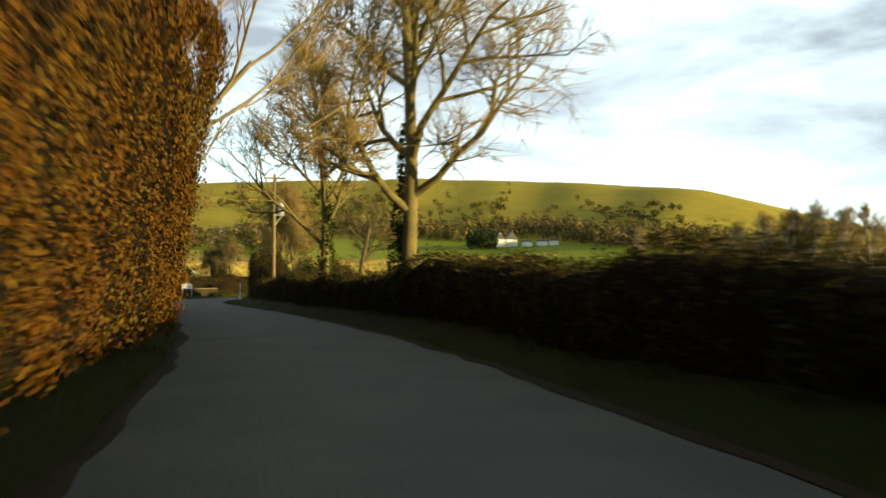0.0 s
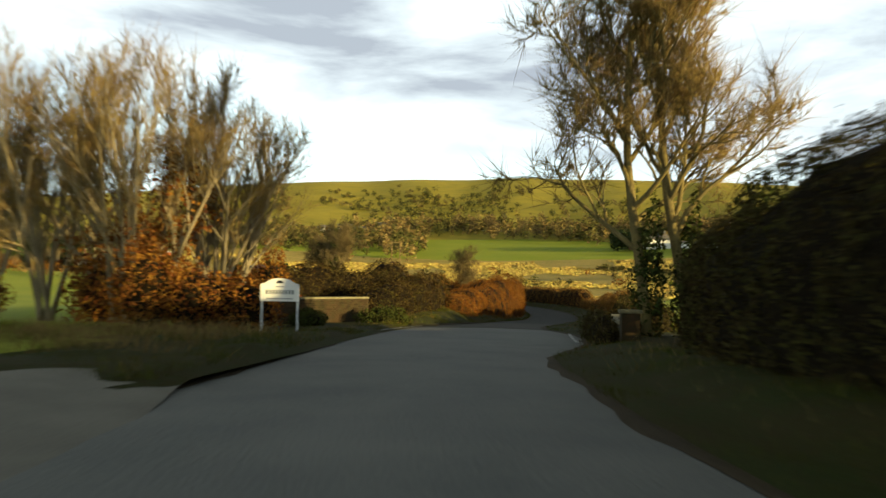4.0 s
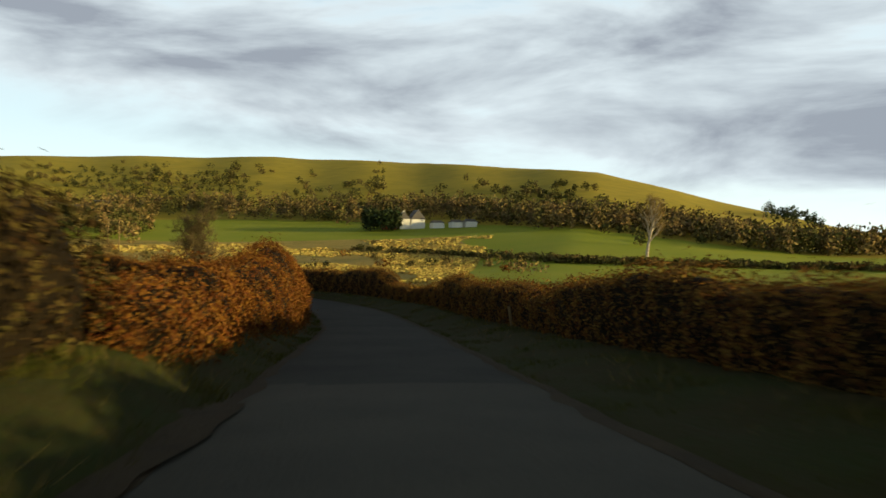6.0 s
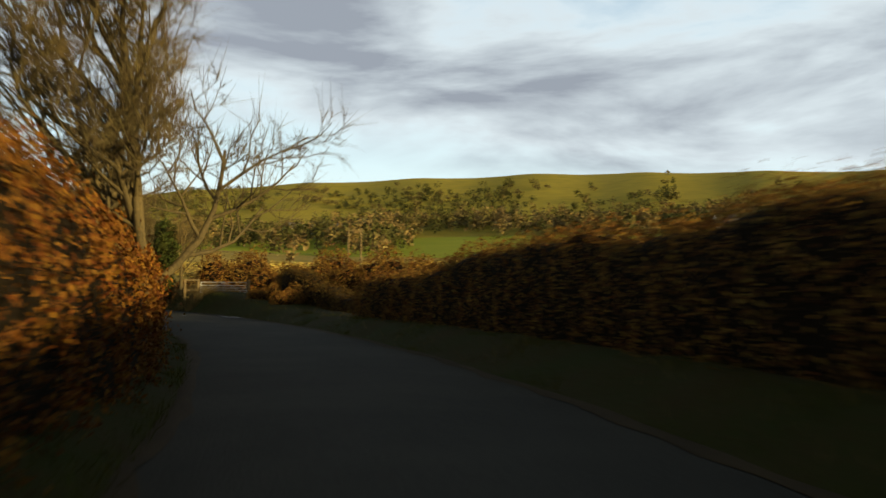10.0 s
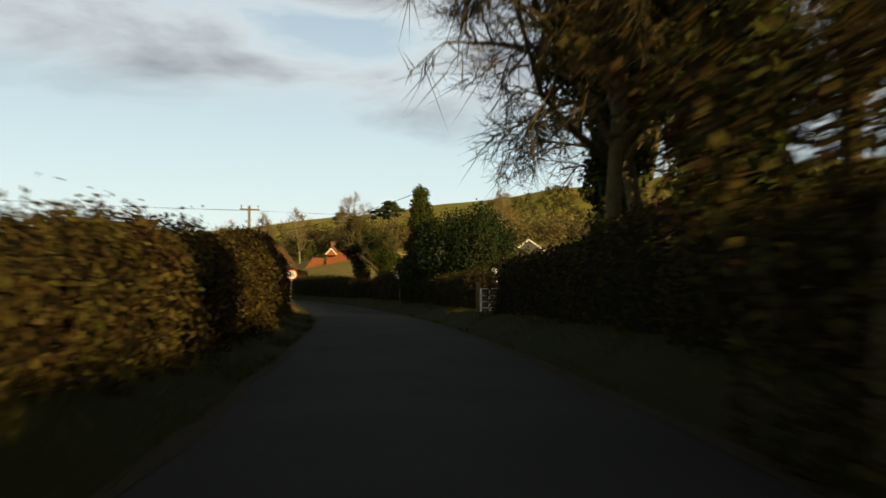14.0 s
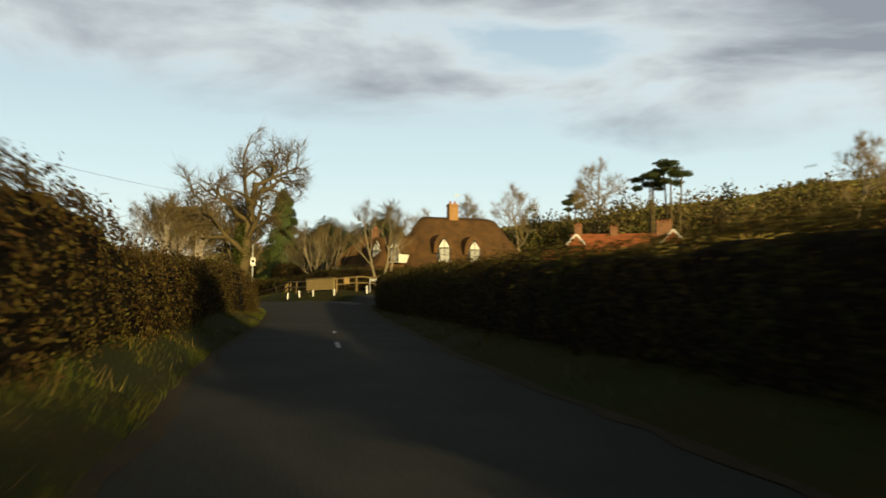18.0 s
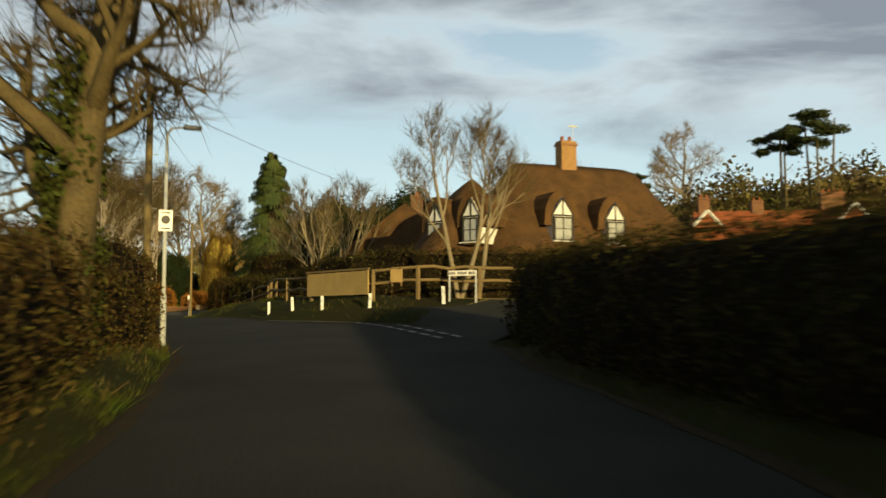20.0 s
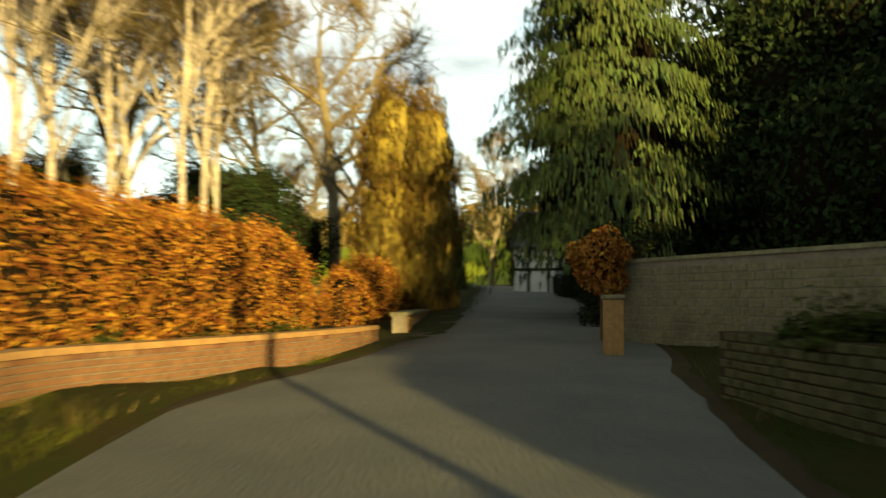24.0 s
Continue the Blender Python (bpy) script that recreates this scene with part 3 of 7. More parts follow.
def strip(name, s0, s1, offs, ups, mat, step=0.8, parent=None, label="", wobble=0.0, seed=1):
    """A ribbon along the lane: columns at the offsets (numbers or functions of s), heights over the road."""
    s = np.arange(s0, s1 + step / 2, step)
    rng = np.random.default_rng(seed)
    cols = []
    for k, (o, h) in enumerate(zip(offs, ups)):
        o = o(s) if callable(o) else np.full(len(s), float(o))
        if wobble and k in (0, len(offs) - 1):
            o = o + wobble * (np.sin(s * 0.9 + seed) * 0.5 + np.sin(s * 2.7 + 2 * seed) * 0.3 + rng.normal(0, 0.35, len(s)))
        cols.append(lane(s, o, h))
    v = np.stack(cols, 1)
    n, c = v.shape[:2]
    i = np.arange(n * c).reshape(n, c)
    f = np.stack([i[:-1, :-1], i[:-1, 1:], i[1:, 1:], i[1:, :-1]], -1).reshape(-1, 4)
    return mesh_object(name, v.reshape(-1, 3), f, mat, parent, label, smooth=True)


build_ground()
EDGE_L = lambda s: np.interp(s, [-60, 40, 60, 72, 80, 84, 88, 92, 104, 112, 140, 200, 240, 262, 300, 345, 372, 395, 410, 425, 434, 520],
                             [-1.35, -1.4, -1.5, -1.9, -2.8, -2.4, -2.15, -2.15, -2.2, -1.5, -1.1, -1.2, -1.4, -1.4, -1.1, -1.5, -1.6, -1.9, -1.7, -2.0, 0.4, -1.2])
# tone changes by stretch: skylight on the road is put into its colour
for s_from, s_to, surf, words in ((-38, 104, "asphalt_worn_skylit", "narrow worn grey asphalt country lane with crumbling edges"), (104, 118, "asphalt_mid", "mid-toned asphalt lane beyond a small bridge"), (118, 400.4, "asphalt", "narrow dark asphalt country lane with crumbling edges"),
                                  (400.4, 419.6, "asphalt_mid", "asphalt village lane under hedges, mid-toned towards the skylit end"), (419.6, 500, "asphalt_worn_skylit", "asphalt village lane between garden walls, toned pale for skylight")):
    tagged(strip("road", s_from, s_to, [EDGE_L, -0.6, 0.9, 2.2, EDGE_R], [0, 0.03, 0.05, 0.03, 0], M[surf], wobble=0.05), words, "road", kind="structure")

for nm, sg, s_from, s_to in (("verge_left", -1, -38, 61), ("verge_left", -1, 80.6, 500), ("verge_right", 1, -38, 369.5), ("verge_right", 1, 375.5, 500)):
    e_ = EDGE_L if sg < 0 else EDGE_R
    rel = (-0.15, 0.12, 0.35, 0.7, 1.1, 1.6, 2.3, 3.1, 3.9)
    s_ = np.arange(s_from, s_to, 0.6)
    rngv = np.random.default_rng(3 if sg < 0 else 4)
    cols_ = []
    for k, d in enumerate(rel):
        o_ = e_(s_) + sg * d
        u_ = bank(s_, o_) + (-0.03, 0.015, 0.05, 0.05, 0.04, 0.04, 0.04, 0.03, -0.3)[k] + (rngv.normal(0, 0.02, len(s_)) if 1 < k < 8 else 0) - 0.12 * np.clip(1 - np.minimum(s_ - s_from, s_to - s_) / 1.2, 0, 1)
        cols_.append(lane(s_, o_, u_))
    v_ = np.stack(cols_ if sg > 0 else cols_[::-1], 1)
    i_ = np.arange(v_.shape[0] * 9).reshape(-1, 9)
    f_ = np.stack([i_[:-1, :-1], i_[:-1, 1:], i_[1:, 1:], i_[1:, :-1]], -1).reshape(-1, 4)
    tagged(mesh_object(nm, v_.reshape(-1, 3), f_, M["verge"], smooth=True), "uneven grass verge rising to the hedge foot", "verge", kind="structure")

# ---- leaves, hedges, trees ----
def leaf_mesh(name, centres, size, mat, parent, rng, normals=None, flat=0.5, label="", long=1.5, kind=""):
    """Small four-cornered leaves, one at each centre, turned at random or half towards the normals."""
    n = len(centres)
    d = rng.normal(size=(n, 3))
    if normals is not None:
        d = d * (1 - flat) + normals * flat * 1.6
    d /= np.linalg.norm(d, axis=1)[:, None] + 1e-9
    t = np.cross(d, rng.normal(size=(n, 3)))
    t /= np.linalg.norm(t, axis=1)[:, None] + 1e-9
    w = np.cross(d, t)
    sz = (size * rng.uniform(0.6, 1.4, n))[:, None]
    v = np.stack([centres - t * sz * long, centres + w * sz * 0.75 + d * sz * 0.25, centres + t * sz * long, centres - w * sz * 0.75 + d * sz * 0.25], 1)
    f = np.arange(4 * n).reshape(n, 4)
    ob = mesh_object(name, v.reshape(-1, 3), f, mat, parent, label)
    if kind:
        tagged(ob, kind=kind)
    return ob


def twig_mesh(name, starts, ends, r, mat, parent, rng, label="", kind=""):
    """Thin three-sided tapering twigs."""
    n = len(starts)
    d = ends - starts
    a = np.cross(d, rng.normal(size=(n, 3)))
    a /= np.linalg.norm(a, axis=1)[:, None] + 1e-9
    b = np.cross(d, a)
    b /= np.linalg.norm(b, axis=1)[:, None] + 1e-9
    r = np.broadcast_to(np.asarray(r, float), (n,))[:, None]
    v = np.stack([starts + a * r, starts - 0.5 * a * r + 0.87 * b * r, starts - 0.5 * a * r - 0.87 * b * r, ends], 1)
    base = np.arange(n)[:, None] * 4
    f = np.concatenate([base + [0, 1, 3], base + [1, 2, 3], base + [2, 0, 3]])
    ob = mesh_object(name, v.reshape(-1, 3), f, mat, parent, label)
    if kind:
        tagged(ob, kind=kind)
    return ob


def wave(s, seed, *amps):
    return sum(a * np.sin(s * (0.23 * 2.1**k) + seed * (1.7 + k)) for k, a in enumerate(amps))


def hedge(s0, s1, off, high, wide, leaf, label, side=-1, dens=70, size=0.05, ragged=0.15, seed=1, twigs=4.0, points=None,
          name="hedge", low=0.0, twig_mat="twig", twig_len=0.5, flare=0.0, core=True):
    """A hedge along the lane (or along points in the plan): a core near-black with inner shade, a skin of leaves and
    loose twigs.
    off and high may be functions of s."""
    rng = np.random.default_rng(seed)
    if points is not None:
        p = curve_through(points, 10)
        run = np.r_[0, np.cumsum(np.hypot(*np.diff(p, axis=0).T))]
        s0, s1 = 0.0, run[-1]
        tx, ty = np.gradient(p[:, 0]), np.gradient(p[:, 1])
        nn = np.hypot(tx, ty)

        def place(s, o, h):
            x, y = np.interp(s, run, p[:, 0]), np.interp(s, run, p[:, 1])
            ax, ay = np.interp(s, run, tx / nn), np.interp(s, run, ty / nn)
            x, y = x + o * ay, y - o * ax
            return np.stack([x, y, base_z(s) + h], -1)
        gz = height(p[:, 0], p[:, 1])
        base_z = lambda s: np.interp(s, run, gz)
    else:
        def place(s, o, h):
            return lane(s, o, h + bank(s, np.broadcast_to(o, np.shape(s))))
    f_off = off if callable(off) else (lambda s: np.full(np.shape(s), float(off)))
    f_high = high if callable(high) else (lambda s: np.full(np.shape(s), float(high)))
    end_drop = lambda s: 0.72 + 0.28 * np.clip(np.minimum(s - s0, s1 - s) / 1.3, 0, 1) ** 0.5
    top = lambda s: (f_high(s) + wave(s, seed, ragged, ragged * 0.8, ragged * 0.6, ragged * 0.4)) * end_drop(s)
    mid = lambda s: f_off(s) + wave(s, seed + 3, ragged * 0.5, ragged * 0.4)
    th = thing(name, label, "hedge")
    # core: a rounded box section
    step = 0.6
    s = np.arange(s0, s1 + step / 2, step)
    e = np.clip(np.minimum(s - s0, s1 - s) / (0.5 * wide), 0.15, 1) ** 0.5
    prof = [(-0.5, -0.1), (-0.48, 0.5), (-0.40, 0.85), (-0.2, 0.97), (0.2, 0.97), (0.40, 0.85), (0.48, 0.5), (0.5, -0.1)]
    cols = [place(s, mid(s) + a * wide * 0.86 * e + (flare * max(b, 0) ** 1.6 if a > 0 else 0) + rng.normal(0, 0.04, len(s)),
                  low + np.where(b < 0, b, b * (top(s) - low) * (0.86 + 0.1 * e)) + rng.normal(0, 0.03, len(s))) for a, b in prof]
    v = np.stack(cols, 1)
    n, c = v.shape[:2]
    i = np.arange(n * c).reshape(n, c)
    fc = np.stack([i[:-1, :-1], i[:-1, 1:], i[1:, 1:], i[1:, :-1]], -1).reshape(-1, 4).tolist()
    fc += [list(i[0, ::-1]), list(i[-1])]
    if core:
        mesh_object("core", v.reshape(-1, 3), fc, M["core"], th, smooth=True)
    else:                                            # an old gappy hedge: upright stems instead of a closed core
        k = int((s1 - s0) * 26)
        q, q_o = rng.uniform(s0, s1, k), rng.uniform(-0.35, 0.35, k) * wide
        lo, hi = place(q, mid(q) + q_o, np.full(k, -0.1)), place(q + rng.normal(0, 0.25, k), mid(q) + q_o * 1.2, top(q) * rng.uniform(0.7, 1.05, k))
        twig_mesh("stems", lo, hi, rng.uniform(0.012, 0.035, k), M["bark_sunlit"], th, rng, kind="stuff")
    # skin
    L = s1 - s0
    hm = float(np.mean(f_high(s)))
    area = L * (2 * hm + wide)
    k = int(area * dens * 3.4)
    q = rng.uniform(s0, s1, k)
    u = rng.uniform(0, 2 * hm + wide, k)
    tq = top(q)
    eq = np.clip(np.minimum(q - s0, s1 - q) / (0.5 * wide), 0.15, 1) ** 0.5
    on_l, on_r = u < hm, u > hm + wide
    across = np.where(on_l, -0.5, np.where(on_r, 0.5, (u - hm) / wide - 0.5))
    up = np.where(on_l, u / hm, np.where(on_r, (u - hm - wide) / hm, 1.0))
    up = low + (tq - low) * up
    round_ = 1 - 0.35 * np.clip((up / tq - 0.8) / 0.2, 0, 1) ** 2
    depth = rng.exponential(0.05, k) - rng.exponential(0.05, k)
    lump = 0.09 * np.sin(q * 2.9 + up * 3.1 + seed) + 0.07 * np.sin(q * 5.3 - up * 4.7)
    o = mid(q) + np.where(on_l | on_r, across * wide * round_ * eq + np.sign(across) * (depth + lump), across * wide * eq * 0.95)
    o = o + flare * np.where(across > -0.3, np.clip(up / tq, 0, 1) ** 1.6, 0)
    h = np.where(on_l | on_r, up, up * (0.90 + 0.1 * np.cos(across * 3.0)) + depth * 1.3 + lump)
    # the two ends
    ke = int(2 * hm * wide * dens * 3.4)
    qe = np.where(rng.random(ke) < 0.5, s0, s1)
    ae, ue = rng.uniform(-0.5, 0.5, ke), rng.uniform(0, 1, ke)
    he = low + (top(qe) - low) * ue * (1 - 0.35 * np.abs(ae))
    bulge = (0.25 - ae**2) * 1.6 * wide * 0.4 + rng.normal(0, 0.05, ke)
    q = np.r_[q, qe + np.where(qe == s0, -1, 1) * bulge]
    o, h, up = np.r_[o, mid(qe) + ae * wide * 0.9], np.r_[h, he], np.r_[up, he]
    pts = place(q, o, h)
    pq = place(q, mid(q), up * 0.6)
    nr = pts - pq
    nr /= np.linalg.norm(nr, axis=1)[:, None] + 1e-9
    leaf_mesh("foliage", pts, size * 0.54, M[leaf], th, rng, nr, 0.45, kind="stuff")
    # loose twigs out of the top and sides
    k = int(L * twigs)
    if k:
        q = rng.uniform(s0, s1, k)
        across = rng.uniform(-0.5, 0.5, k)
        a = place(q, mid(q) + across * wide * 0.9, top(q) * rng.uniform(0.5, 1.0, k) ** 0.4)
        b = a + np.stack([rng.normal(0, 0.16, k), rng.normal(0, 0.16, k), rng.uniform(0.1, twig_len, k) * rng.uniform(0.3, 1, k)], 1)
        twig_mesh("twig_work", a, b, 0.009, M[twig_mat], th, rng, kind="stuff")
    return th


def grow(rng, height_, trunk_r, levels=4, spread=0.55, lean=0.05, forks=(5, 5, 5, 4), first=0.3, up=0.35, length=(0.55, 0.6, 0.62, 0.6), droop=0.0, stems=1):
    """Branches of a bare tree as (points, start radius, end radius, level)."""
    out = []

    def limb(start, way, long, r, level, seg):
        pts, p, d = [start], start.copy(), way / np.linalg.norm(way)
        for _ in range(seg):
            d = d + rng.normal(0, 0.16 if level else lean, 3) + np.array([0, 0, (up if level else 0.05) * 0.25 - droop * level * 0.12])
            d /= np.linalg.norm(d)
            p = p + d * long / seg
            pts.append(p.copy())
        pts = np.array(pts)
        end = r * (0.45 if level == 0 else 0.3)
        out.append((pts, r, end, level))
        if level >= levels:
            return
        for k in range(forks[min(level, len(forks) - 1)]):
            f = (first if level == 0 else 0.25) + (1 - (first if level == 0 else 0.25)) * ((k + rng.uniform(0.2, 0.9)) / forks[min(level, len(forks) - 1)])
            f = min(f, 0.98)
            j = min(int(f * seg), seg - 1)
            q = pts[j] + (pts[j + 1] - pts[j]) * (f * seg - j)
            d0 = pts[j + 1] - pts[j]
            d0 /= np.linalg.norm(d0)
            side = np.cross(d0, rng.normal(size=3))
            side /= np.linalg.norm(side) + 1e-9
            a = spread * rng.uniform(0.7, 1.35)
            w = d0 * math.cos(a) + side * math.sin(a)
            limb(q, w, long * length[min(level, len(length) - 1)] * rng.uniform(0.75, 1.2) * (1.1 - 0.45 * f), max(r * (0.62 - 0.25 * f), 0.006), level + 1, 5 if level == 0 else 4 if level < 2 else 3)

    for k in range(stems):
        w = np.array([rng.normal(0, 0.28), rng.normal(0, 0.28), 1.0]) if stems > 1 else np.array([rng.normal(0, 0.03), rng.normal(0, 0.03), 1.0])
        limb(np.array([rng.normal(0, 0.25), rng.normal(0, 0.25), -0.2]) if stems > 1 else np.array([0, 0, -0.2]), w, height_ * (0.8 if stems == 1 else rng.uniform(0.65, 0.9)), trunk_r, 0, 7)
    return out


def tube_mesh(name, limbs, sides, mat, parent, label="", kind=""):
    verts, faces, base = [], [], 0
    for pts, r0, r1, _ in limbs:
        n = len(pts)
        d = np.gradient(pts, axis=0)
        d /= np.linalg.norm(d, axis=1)[:, None] + 1e-9
        ref = np.array([0.3, 0.9, 0.1]) if abs(d[0, 2]) > 0.5 else np.array([0.0, 0.1, 1.0])
        a = np.cross(d, ref)
        a /= np.linalg.norm(a, axis=1)[:, None] + 1e-9
        b = np.cross(d, a)
        r = np.linspace(r0, r1, n)[:, None, None]
        th = np.linspace(0, 2 * np.pi, sides, endpoint=False)
        ring = pts[:, None] + r * (np.cos(th)[None, :, None] * a[:, None] + np.sin(th)[None, :, None] * b[:, None])
        verts.append(ring.reshape(-1, 3))
        i = base + np.arange(n * sides).reshape(n, sides)
        j = np.roll(i, -1, 1)
        faces.append(np.stack([i[:-1], j[:-1], j[1:], i[1:]], -1).reshape(-1, 4))
        base += n * sides
    ob = mesh_object(name, np.concatenate(verts), np.concatenate(faces), mat, parent, label, smooth=True)
    if kind:
        tagged(ob, kind=kind)
    return ob


def bare_tree(label, seed, height_, trunk_r, bark="bark", twig="twig", name="tree", category="tree", fine=True, min_r=0.0, **kw):
    """A leafless tree at the origin: trunk, limbs and a haze of fine twigs."""
    rng = np.random.default_rng(seed)
    limbs = grow(rng, height_, trunk_r, **kw)
    th = thing(name, label, category)
    top = max(l for *_, l in limbs)
    for t in [b for b in limbs if b[3] == 0]:
        pts = t[0].copy()
        ob = tube_mesh("trunk", [(pts, t[1] * 1.0, t[2], 0)], 10, M[bark], th)
    mids = [b for b in limbs if 0 < b[3] < top]
    if mids:
        tube_mesh("crown", mids, 5, M[bark], th)
    ends = [b for b in limbs if b[3] == top]
    if ends:
        tube_mesh("twig_work", ends, 3, M[twig], th, kind="stuff")
    if fine:
        a, b = [], []
        for pts, r0, r1, l in ends:
            k = 6
            f = rng.uniform(0.1, 1, k)
            j = np.minimum((f * (len(pts) - 1)).astype(int), len(pts) - 2)
            q = pts[j] + (pts[j + 1] - pts[j]) * (f * (len(pts) - 1) - j)[:, None]
            d = pts[j + 1] - pts[j]
            d = d / (np.linalg.norm(d, axis=1)[:, None] + 1e-9) + rng.normal(0, 0.55, (k, 3)) + [0, 0, 0.15]
            a.append(q)
            b.append(q + d * height_ * 0.045 * rng.uniform(0.5, 1.4, (k, 1)))
        twig_mesh("twig_haze", np.concatenate(a), np.concatenate(b), max(0.007, height_ * 0.001), M[twig], th, rng, kind="stuff")
    return th


def clump_points(rng, n, blobs):
    """Points in the skins of several overlapping lumpy ellipsoids (cx, cy, cz, rx, ry, rz), and their outward ways."""
    w = np.array([b[3] * b[5] + b[4] * b[5] for b in blobs])
    which = rng.choice(len(blobs), n, p=w / w.sum())
    b = np.array(blobs)[which]
    d = rng.normal(size=(n, 3))
    d /= np.linalg.norm(d, axis=1)[:, None]
    lump = 1 + 0.13 * np.sin(d[:, 0] * 5 + which) + 0.12 * np.sin(d[:, 2] * 6 + 2 * which) + 0.1 * np.sin(d[:, 1] * 7)
    rad = (rng.uniform(0.45, 1.05, n) ** 0.5) * lump
    return b[:, :3] + d * b[:, 3:] * rad[:, None], d


def leafy(th, blobs, n, size, leaf, seed, core=True, name="foliage", long=1.5, core_mat="core"):
    rng = np.random.default_rng(seed)
    p, d = clump_points(rng, n, blobs)
    leaf_mesh(name, p, size, M[leaf], th, rng, d, 0.4, long=long, kind="stuff")
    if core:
        # dark lumps hold the shade between the leaves
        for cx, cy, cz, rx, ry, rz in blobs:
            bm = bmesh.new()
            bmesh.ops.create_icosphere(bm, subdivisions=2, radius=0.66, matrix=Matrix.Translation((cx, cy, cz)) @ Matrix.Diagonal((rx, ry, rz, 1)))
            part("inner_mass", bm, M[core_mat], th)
    return th


def stand(th, x, y, turn=0.0, scale=1.0, sink=0.05):
    th.matrix_basis = Matrix.LocRotScale((x, y, float(height(np.array([x]), np.array([y]))[0]) - sink), Euler((0, 0, radians(turn))), (scale, scale, scale))
    return th


def again(th, x, y, turn=0.0, scale=1.0, sink=0.05, label=""):
    c = copy_thing(th, Matrix())
    stand(c, x, y, turn, scale, sink)
    if label:
        tagged(c, label=label)
    return c


def at_lane(s, off):
    p = lane(s, off)
    return float(p[0]), float(p[1])

# ---- hedges beside the lane ----
H = lambda xs, ys: (lambda s: np.interp(s, xs, ys))
hedge(-12, 46, -3.35, H([-12, 20, 36, 46], [6.6, 6.2, 4.8, 3.4]), 3.1, "beech_deep", "tall unclipped beech hedge in copper winter leaf", dens=150, size=0.04, ragged=0.42, seed=11, twigs=60, twig_len=1.8, flare=1.05, low=0.45)
hedge(46, 66, -3.6, H([46, 58, 66], [3.0, 2.0, 0.8]), 2.4, "thorn", "low brown bramble scrub beside the lane", dens=60, size=0.06, ragged=0.3, seed=12, twigs=10)
hedge(-12, 62, 5.1, H([-12, 20, 40, 62], [1.3, 1.25, 1.2, 1.15]), 1.4, "privet", "clipped dark hawthorn hedge along a narrow verge", dens=95, size=0.045, seed=13)
hedge(62, 90, H([62, 76, 90], [5.8, 5.6, 7.0]), H([62, 70, 80, 90], [2.5, 3.0, 2.9, 2.1]), 2.2, "privet", "overgrown dark hedge with bramble", dens=85, size=0.05, ragged=0.25, seed=14, twigs=8)
hedge(106, 116.5, H([106, 116.5], [-4.5, -3.6]), H([106, 109, 116.5], [1.2, 1.45, 1.35]), 1.6, "thorn", "square brown hedge beside a field gate", dens=90, size=0.05, seed=15)
hedge(116, 152, H([116, 130, 152], [-3.2, -2.7, -2.7]), H([116, 125, 135, 152], [0.9, 1.22, 1.9, 2.2]), 1.6, "beech", "brown beech hedge with russet leaves on a grass bank", dens=110, size=0.043, ragged=0.2, seed=16, twigs=8)
hedge(152, 206, -2.7, H([152, 175, 206], [2.2, 2.05, 1.8]), 1.7, "beech", "russet hedge leaning over the verge on a bend", dens=100, size=0.043, ragged=0.2, seed=17, twigs=8)
# bright russet leaf on the next two puts low sun into their colour
hedge(112, 150, H([112, 125, 150], [6.6, 6.0, 5.6]), H([112, 120, 132, 142, 147, 150], [1.1, 1.35, 1.45, 1.4, 1.45, 1.5]), 1.2, "russet", "low laid hawthorn hedge before a field", dens=110, size=0.045, seed=18, twigs=10)
hedge(150, 208, 5.8, H([150, 153, 156, 163, 166, 172, 176, 182, 190, 208], [1.45, 1.4, 0.9, 0.9, 1.75, 1.95, 2.0, 2.0, 1.95, 1.5]), 1.3, "russet", "gappy old hawthorn hedge with thick stems", dens=95, size=0.045, ragged=0.14, seed=19, twigs=14)
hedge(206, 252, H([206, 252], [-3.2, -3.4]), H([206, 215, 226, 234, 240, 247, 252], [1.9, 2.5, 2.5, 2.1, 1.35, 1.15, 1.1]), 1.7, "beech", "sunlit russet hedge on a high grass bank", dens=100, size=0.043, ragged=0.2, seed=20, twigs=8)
# dark thorn leaf stands in for the trees' shade on this hedge
hedge(252, 286, -3.3, H([252, 262, 268, 273, 277, 286], [1.1, 1.3, 1.6, 2.2, 2.6, 2.0]), 1.9, "thorn", "bramble hedge, leafed dark for shade, above a shaded bank", dens=90, size=0.06, ragged=0.25, seed=21, twigs=6)
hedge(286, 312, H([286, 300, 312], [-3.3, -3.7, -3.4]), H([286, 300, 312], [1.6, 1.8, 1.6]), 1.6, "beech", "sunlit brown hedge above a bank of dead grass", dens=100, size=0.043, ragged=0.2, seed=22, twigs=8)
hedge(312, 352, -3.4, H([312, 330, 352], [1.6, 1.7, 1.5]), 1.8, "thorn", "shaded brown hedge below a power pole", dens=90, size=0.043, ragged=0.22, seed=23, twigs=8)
hedge(352, 404, H([352, 368, 380, 404], [-3.4, -3.2, -3.05, -4.1]), H([352, 368, 385, 396, 404], [1.5, 1.55, 1.25, 1.2, 1.7]), 2.2, "thorn", "tangled hedge of bramble and hazel", dens=80, size=0.043, ragged=0.35, seed=24, twigs=16, twig_len=1.3)
hedge(404, 422, -4.6, H([404, 411, 417, 422], [2.0, 2.7, 2.6, 2.0]), 2.4, "thorn", "tall hazel and bramble scrub", dens=80, size=0.043, ragged=0.35, seed=25, twigs=18, twig_len=1.3)
hedge(99.5, 113, H([99.5, 113], [6.6, 6.7]), H([99.5, 104, 113], [0.7, 0.95, 1.05]), 1.8, "privet", "dark low bramble bank beyond the bridge", dens=80, size=0.045, ragged=0.2, seed=34, twigs=6)
